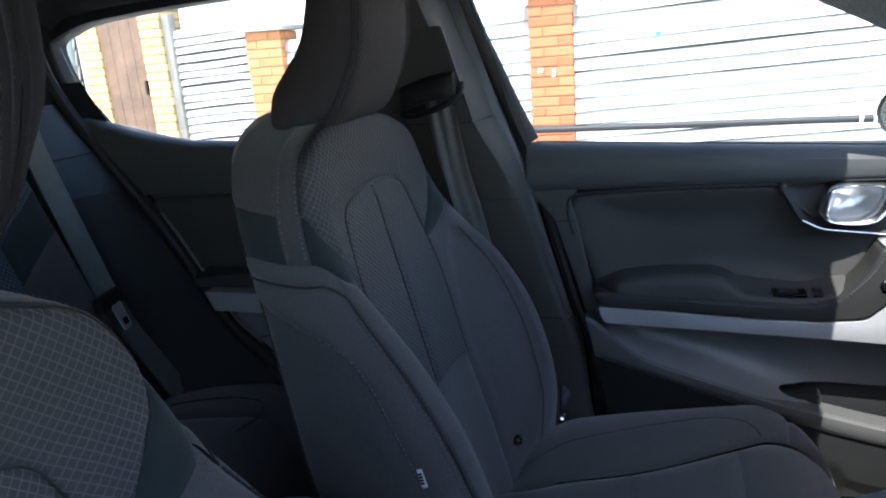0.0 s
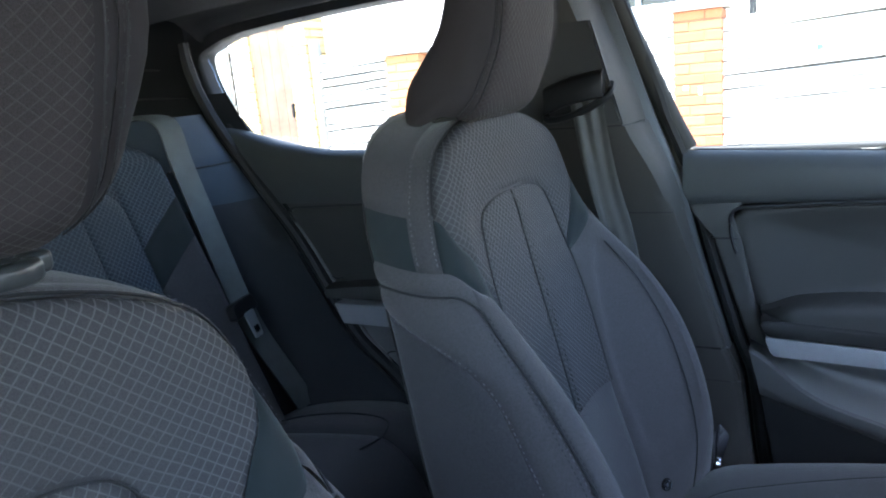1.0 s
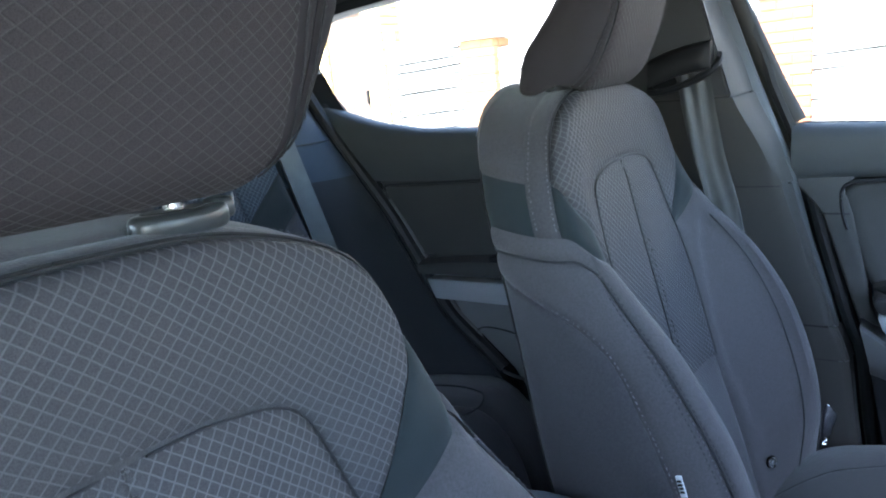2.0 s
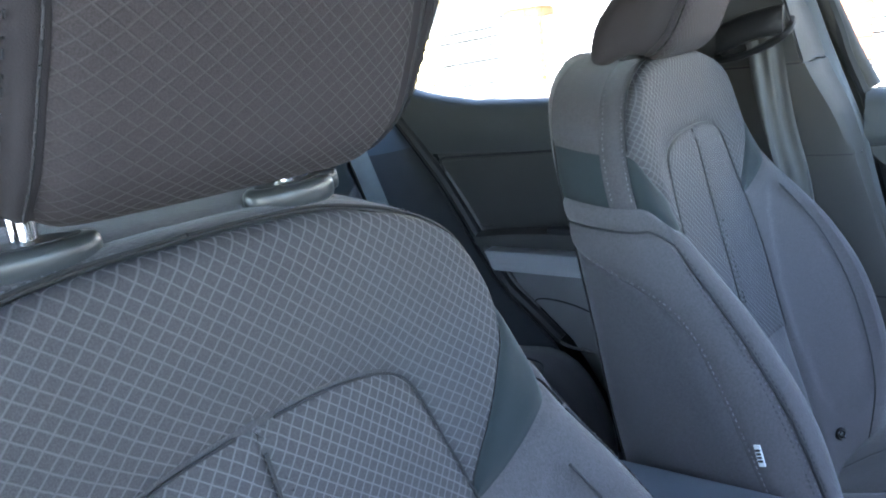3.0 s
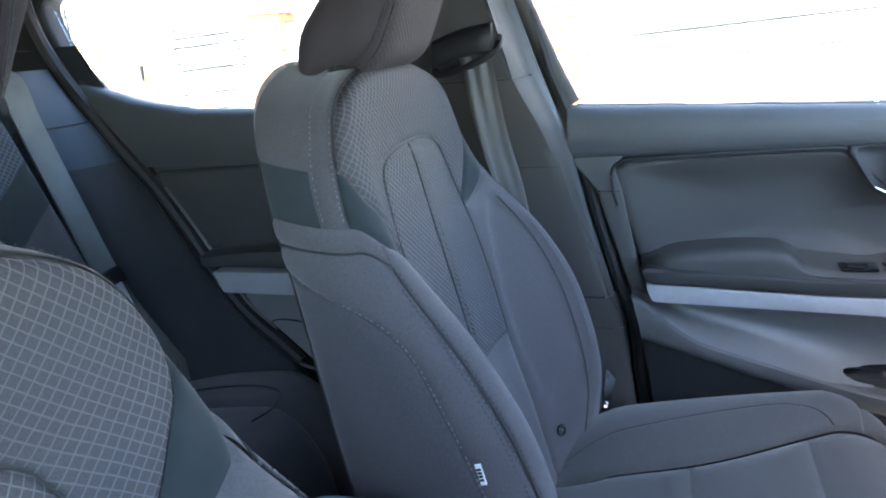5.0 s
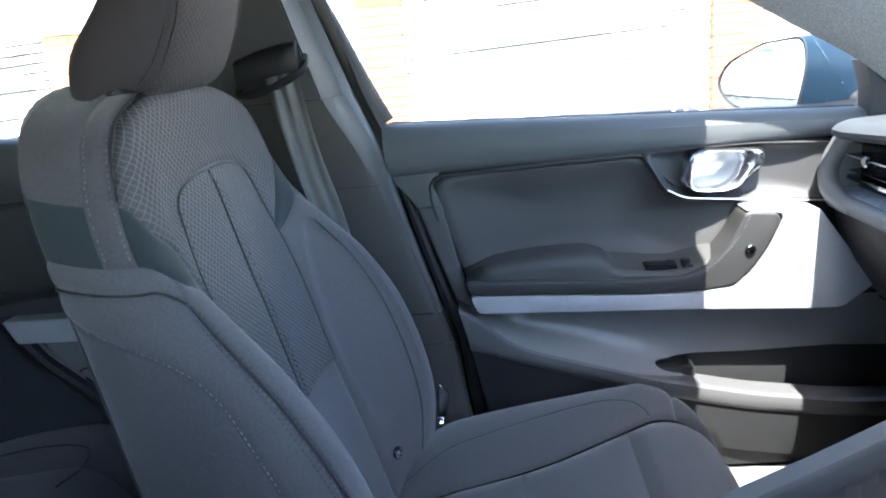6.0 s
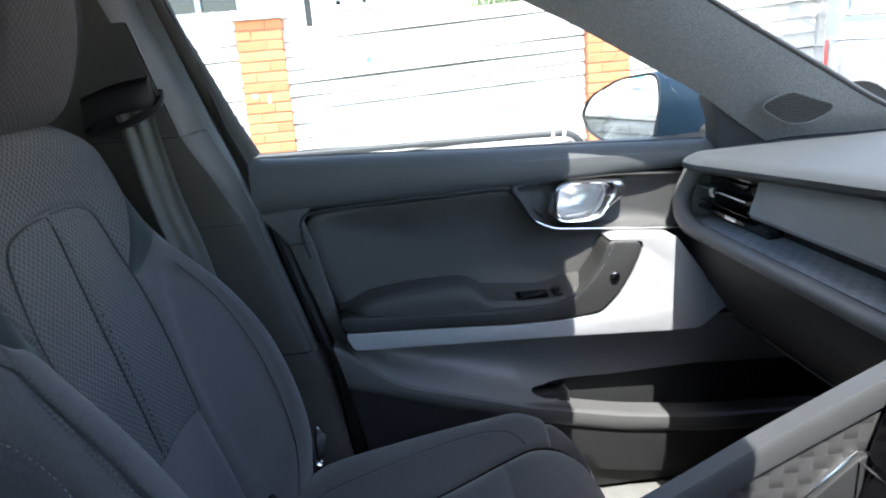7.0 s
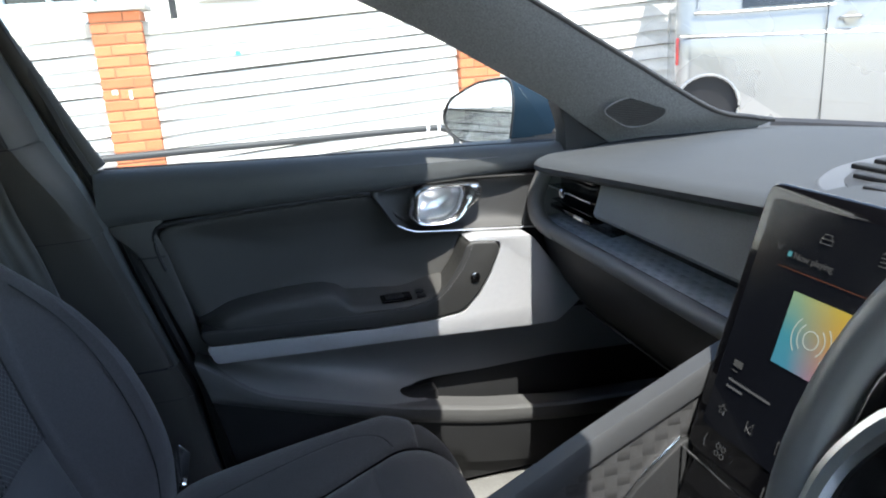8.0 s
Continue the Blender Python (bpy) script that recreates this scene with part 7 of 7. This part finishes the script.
def house():
    h = thing("house", (-1, 9.2, 0.0), "pale rendered house with white-framed windows behind the fence", "house")
    wins = [(-2.55, -1.50, 1.76, 2.9), (-0.36, 0.34, 1.80, 2.9), (3.4, 4.6, 1.85, 3.0)]
    xs = sorted({-14.0, 12.0, *[a for w in wins for a in w[:2]]})
    # wall built as bays round the openings
    for a, b in zip(xs, xs[1:]):
        op = [w for w in wins if w[0] == a and w[1] == b]
        if op:
            part("wall", box(a, b, 9.0, 9.25, 0.03, op[0][2], 0), M_RENDER, h)
            part("wall", box(a, b, 9.0, 9.25, op[0][3], 5.6, 0), M_RENDER, h)
        else:
            part("wall", box(a, b, 9.0, 9.25, 0.03, 5.6, 0), M_RENDER, h)
    for a, b, z0, z1 in wins:
        w = part("window", box(a, b, 9.14, 9.16, z0, z1, 0), M_VANGLASS, h)
        for x in (a, (a + b) / 2 - 0.03, b - 0.06):
            part("frame", box(x, x + 0.06, 9.06, 9.15, z0, z1, 0.004), M_SHEET, w)
        part("frame", box(a, b, 9.06, 9.15, z0, z0 + 0.06, 0.004), M_SHEET, w)
        part("sill", box(a - 0.05, b + 0.05, 8.94, 9.14, z0 - 0.07, z0, 0.006), M_CONC, w)
    part("downpipe", tube([(-0.70, 8.95, 0.05), (-0.70, 8.95, 5.5)], 0.040, 10), M_PIPE, h)
    part("roof", slab([(8.7, 5.55), (13.0, 8.0), (13.0, 8.15), (8.7, 5.70)], -14.3, 12.3, 0.02, axis="x"), M_CONC, h)


house()


def lean_to():
    s = thing("lean_to_roof", (-1.9, 6.2, 0.03), "low lean-to with a blue-grey sheet roof", "shed")
    rows = []
    for k in range(33):
        x = -2.55 + 1.42 * k / 32
        w = 0.012 * math.sin(k * math.pi / 2)
        rows.append([(x, 5.75, 1.40 + w), (x, 6.9, 1.66 + w), (x, 6.9, 1.645 + w), (x, 5.75, 1.385 + w)])
    part("sheet", loft(rows, True, True), M_SHEET, s)
    part("gable", slab([(5.75, 1.38), (6.9, 1.64), (6.9, 0.05), (5.75, 0.05)], -1.16, -1.12, 0.004, axis="x"), M_PIPE, s)
    part("gable", slab([(5.75, 1.38), (6.9, 1.64), (6.9, 0.05), (5.75, 0.05)], -2.54, -2.50, 0.004, axis="x"), M_PIPE, s)


lean_to()


def shrub():
    t = thing("garden_shrub", (1.75, 8.2, 0.03), "green leafy shrub showing above the fence", "shrub")
    part("trunk", tube([(1.75, 8.2, 0.03), (1.72, 8.2, 0.9), (1.80, 8.2, 1.7)], [0.05, 0.04, 0.02], 8), M_GATE, t)
    for a in range(5):
        part("branch", tube([(1.75, 8.2, 0.8 + 0.15 * a), (1.75 + 0.45 * math.cos(a * 2.1), 8.2 + 0.3 * math.sin(a * 2.1), 1.5 + 0.12 * a)], [0.02, 0.008], 6), M_GATE, t)
    rnd = random.Random(9)
    bm = bmesh.new()
    for k in range(2600):
        r = rnd.random() ** 0.4
        th, ph = rnd.uniform(0, 6.28), math.acos(rnd.uniform(-1, 1))
        c = Vector((1.75 + 0.62 * r * math.sin(ph) * math.cos(th), 8.2 + 0.45 * r * math.sin(ph) * math.sin(th), 1.62 + 0.42 * r * math.cos(ph) + 0.08 * math.sin(7 * th)))
        a = Vector((rnd.uniform(-1, 1), rnd.uniform(-1, 1), rnd.uniform(-1, 1))).normalized() * 0.035
        b = a.orthogonal().normalized() * 0.016
        bm.faces.new([bm.verts.new(c + q) for q in (a, b, -a, -b)])
    cr = part("crown", bm, M_LEAF, t)
    cr["kind"] = "stuff"


shrub()


def van():
    v = thing("van", (5.0, 4.7, -0.05), "silver panel van parked along the fence", "van")
    x0, x1, yf, yb = 2.80, 7.0, 4.0, 5.15
    # side as lofted strips: sill, flank, crease, shoulder, window band, roof
    prof = [(0.06, 0.33), (0.02, 0.36), (0.0, 0.46), (-0.012, 0.62), (-0.018, 0.80), (-0.016, 0.95), (-0.010, 1.02), (0.0, 1.035), (0.004, 1.08), (0.02, 1.17), (0.05, 1.40), (0.09, 1.62), (0.16, 1.80), (0.35, 1.90), (0.6, 1.93)]
    AX, AZ, AR = 3.0, 0.585, 0.200
    prof = [(p.x, p.y) for p in curve([(a, b, 0) for a, b in prof], 9)]
    rows = []
    for k in range(281):
        x = x0 + (x1 - x0) * (k / 200 * 0.16 if k <= 200 else 0.16 + 0.84 * (k - 200) / 80)
        back = 0.05 * max(0.0, 1 - (x - x0) / 0.10) ** 2
        rows.append([(x, yf + a + back, z) for a, z in prof])
    bm = loft(rows)
    cut = [f for f in bm.faces if (f.calc_center_median().x - AX) ** 2 + (f.calc_center_median().z - AZ) ** 2 < AR ** 2]
    bmesh.ops.delete(bm, geom=cut, context="FACES")
    part("body_side", bm, M_VAN, v, "glossy silver van flank")
    part("rear_end", loft([[(x0 + 0.0, yf + 0.05 + a, z) for a, z in prof], [(x0 - 0.02, yb, z) for a, z in prof]]), M_VAN, v)
    part("roof", box(x0, x1, yf + 0.55, yb, 1.92, 1.935, 0), M_VAN, v)
    part("arch", tube([(AX + 0.206 * math.cos(a), yf - 0.010, AZ + 0.206 * math.sin(a)) for a in (math.pi * k / 24 for k in range(-3, 28))], 0.012, 8), M_VAN, v)
    part("arch_liner", turned(tube([(0, 0, 0.02), (0, 0, 0.30)], 0.206, 24), pose(AX, yf, AZ, -90)), M_BLACK, v)
    wh = part("wheel", turned(tube([(0, 0, 0.0), (0, 0, 0.012), (0, 0, 0.18)], [0.15, 0.18, 0.18], 28), pose(AX, yf + 0.035, 0.50, -90)), M_TYRE, v, "black tyre")
    part("rim", turned(tube([(0, 0, -0.004), (0, 0, 0.02)], [0.095, 0.115], 24), pose(AX, yf + 0.035, 0.50, -90)), M_CHROME, wh)
    part("tail_lamp", box(x0 - 0.006, x0 + 0.014, yf + 0.012, yf + 0.06, 0.86, 1.04, 0.008), M_REDLAMP, v, "red tail lamp")
    w = part("side_window", loft([[(x, yf + 0.012, 1.205), (x, yf + 0.045, 1.40), (x, yf + 0.085, 1.62)] for x in (3.20, 3.45, 3.74)]), M_VANGLASS, v, "dark tinted side window")
    part("side_window", loft([[(x, yf + 0.012, 1.205), (x, yf + 0.045, 1.40), (x, yf + 0.085, 1.62)] for x in (3.80, 4.2, 4.7)]), M_VANGLASS, v)
    frame = [(2.93, yf + 0.070, 1.60), (2.93, yf + 0.010, 1.24), (2.97, yf + 0.002, 1.185), (3.74, yf + 0.0, 1.185)]
    part("window_bead", tube(curve(frame, 6), 0.008, 6), M_VAN, v)
    part("door_joint", box(3.700, 3.704, yf - 0.022, yf - 0.012, 0.40, 1.20, 0), M_BLACK, v)
    part("rub_line", tube([(x0 + 0.02, yf - 0.006, 1.045), (4.0, yf - 0.010, 1.005), (x1, yf - 0.010, 0.98)], 0.008, 6), M_VAN, v)
    hd = part("door_handle", tube(curve([(3.775, yf - 0.01, 1.102), (3.79, yf - 0.030, 1.105), (3.88, yf - 0.030, 1.105), (3.90, yf - 0.01, 1.102)], 5), 0.010, 8), M_VAN, v)
    part("handle_cup", turned(tube([(0, 0, 0), (0, 0, 0.006)], 0.045, 16), pose(3.84, yf - 0.004, 1.10, 90)), M_VAN, hd)
    part("front_wheel", turned(tube([(0, 0, 0.0), (0, 0, 0.012), (0, 0, 0.18)], [0.20, 0.235, 0.235], 28), pose(6.1, yf + 0.035, 0.19, -90)), M_TYRE, v)
    corner = Vector((x0, yf, 0))
    v.matrix_basis = Matrix.Translation(corner) @ pose(0, 0, 0, 0, 0, -30) @ Matrix.Translation(-corner) @ v.matrix_basis


van()
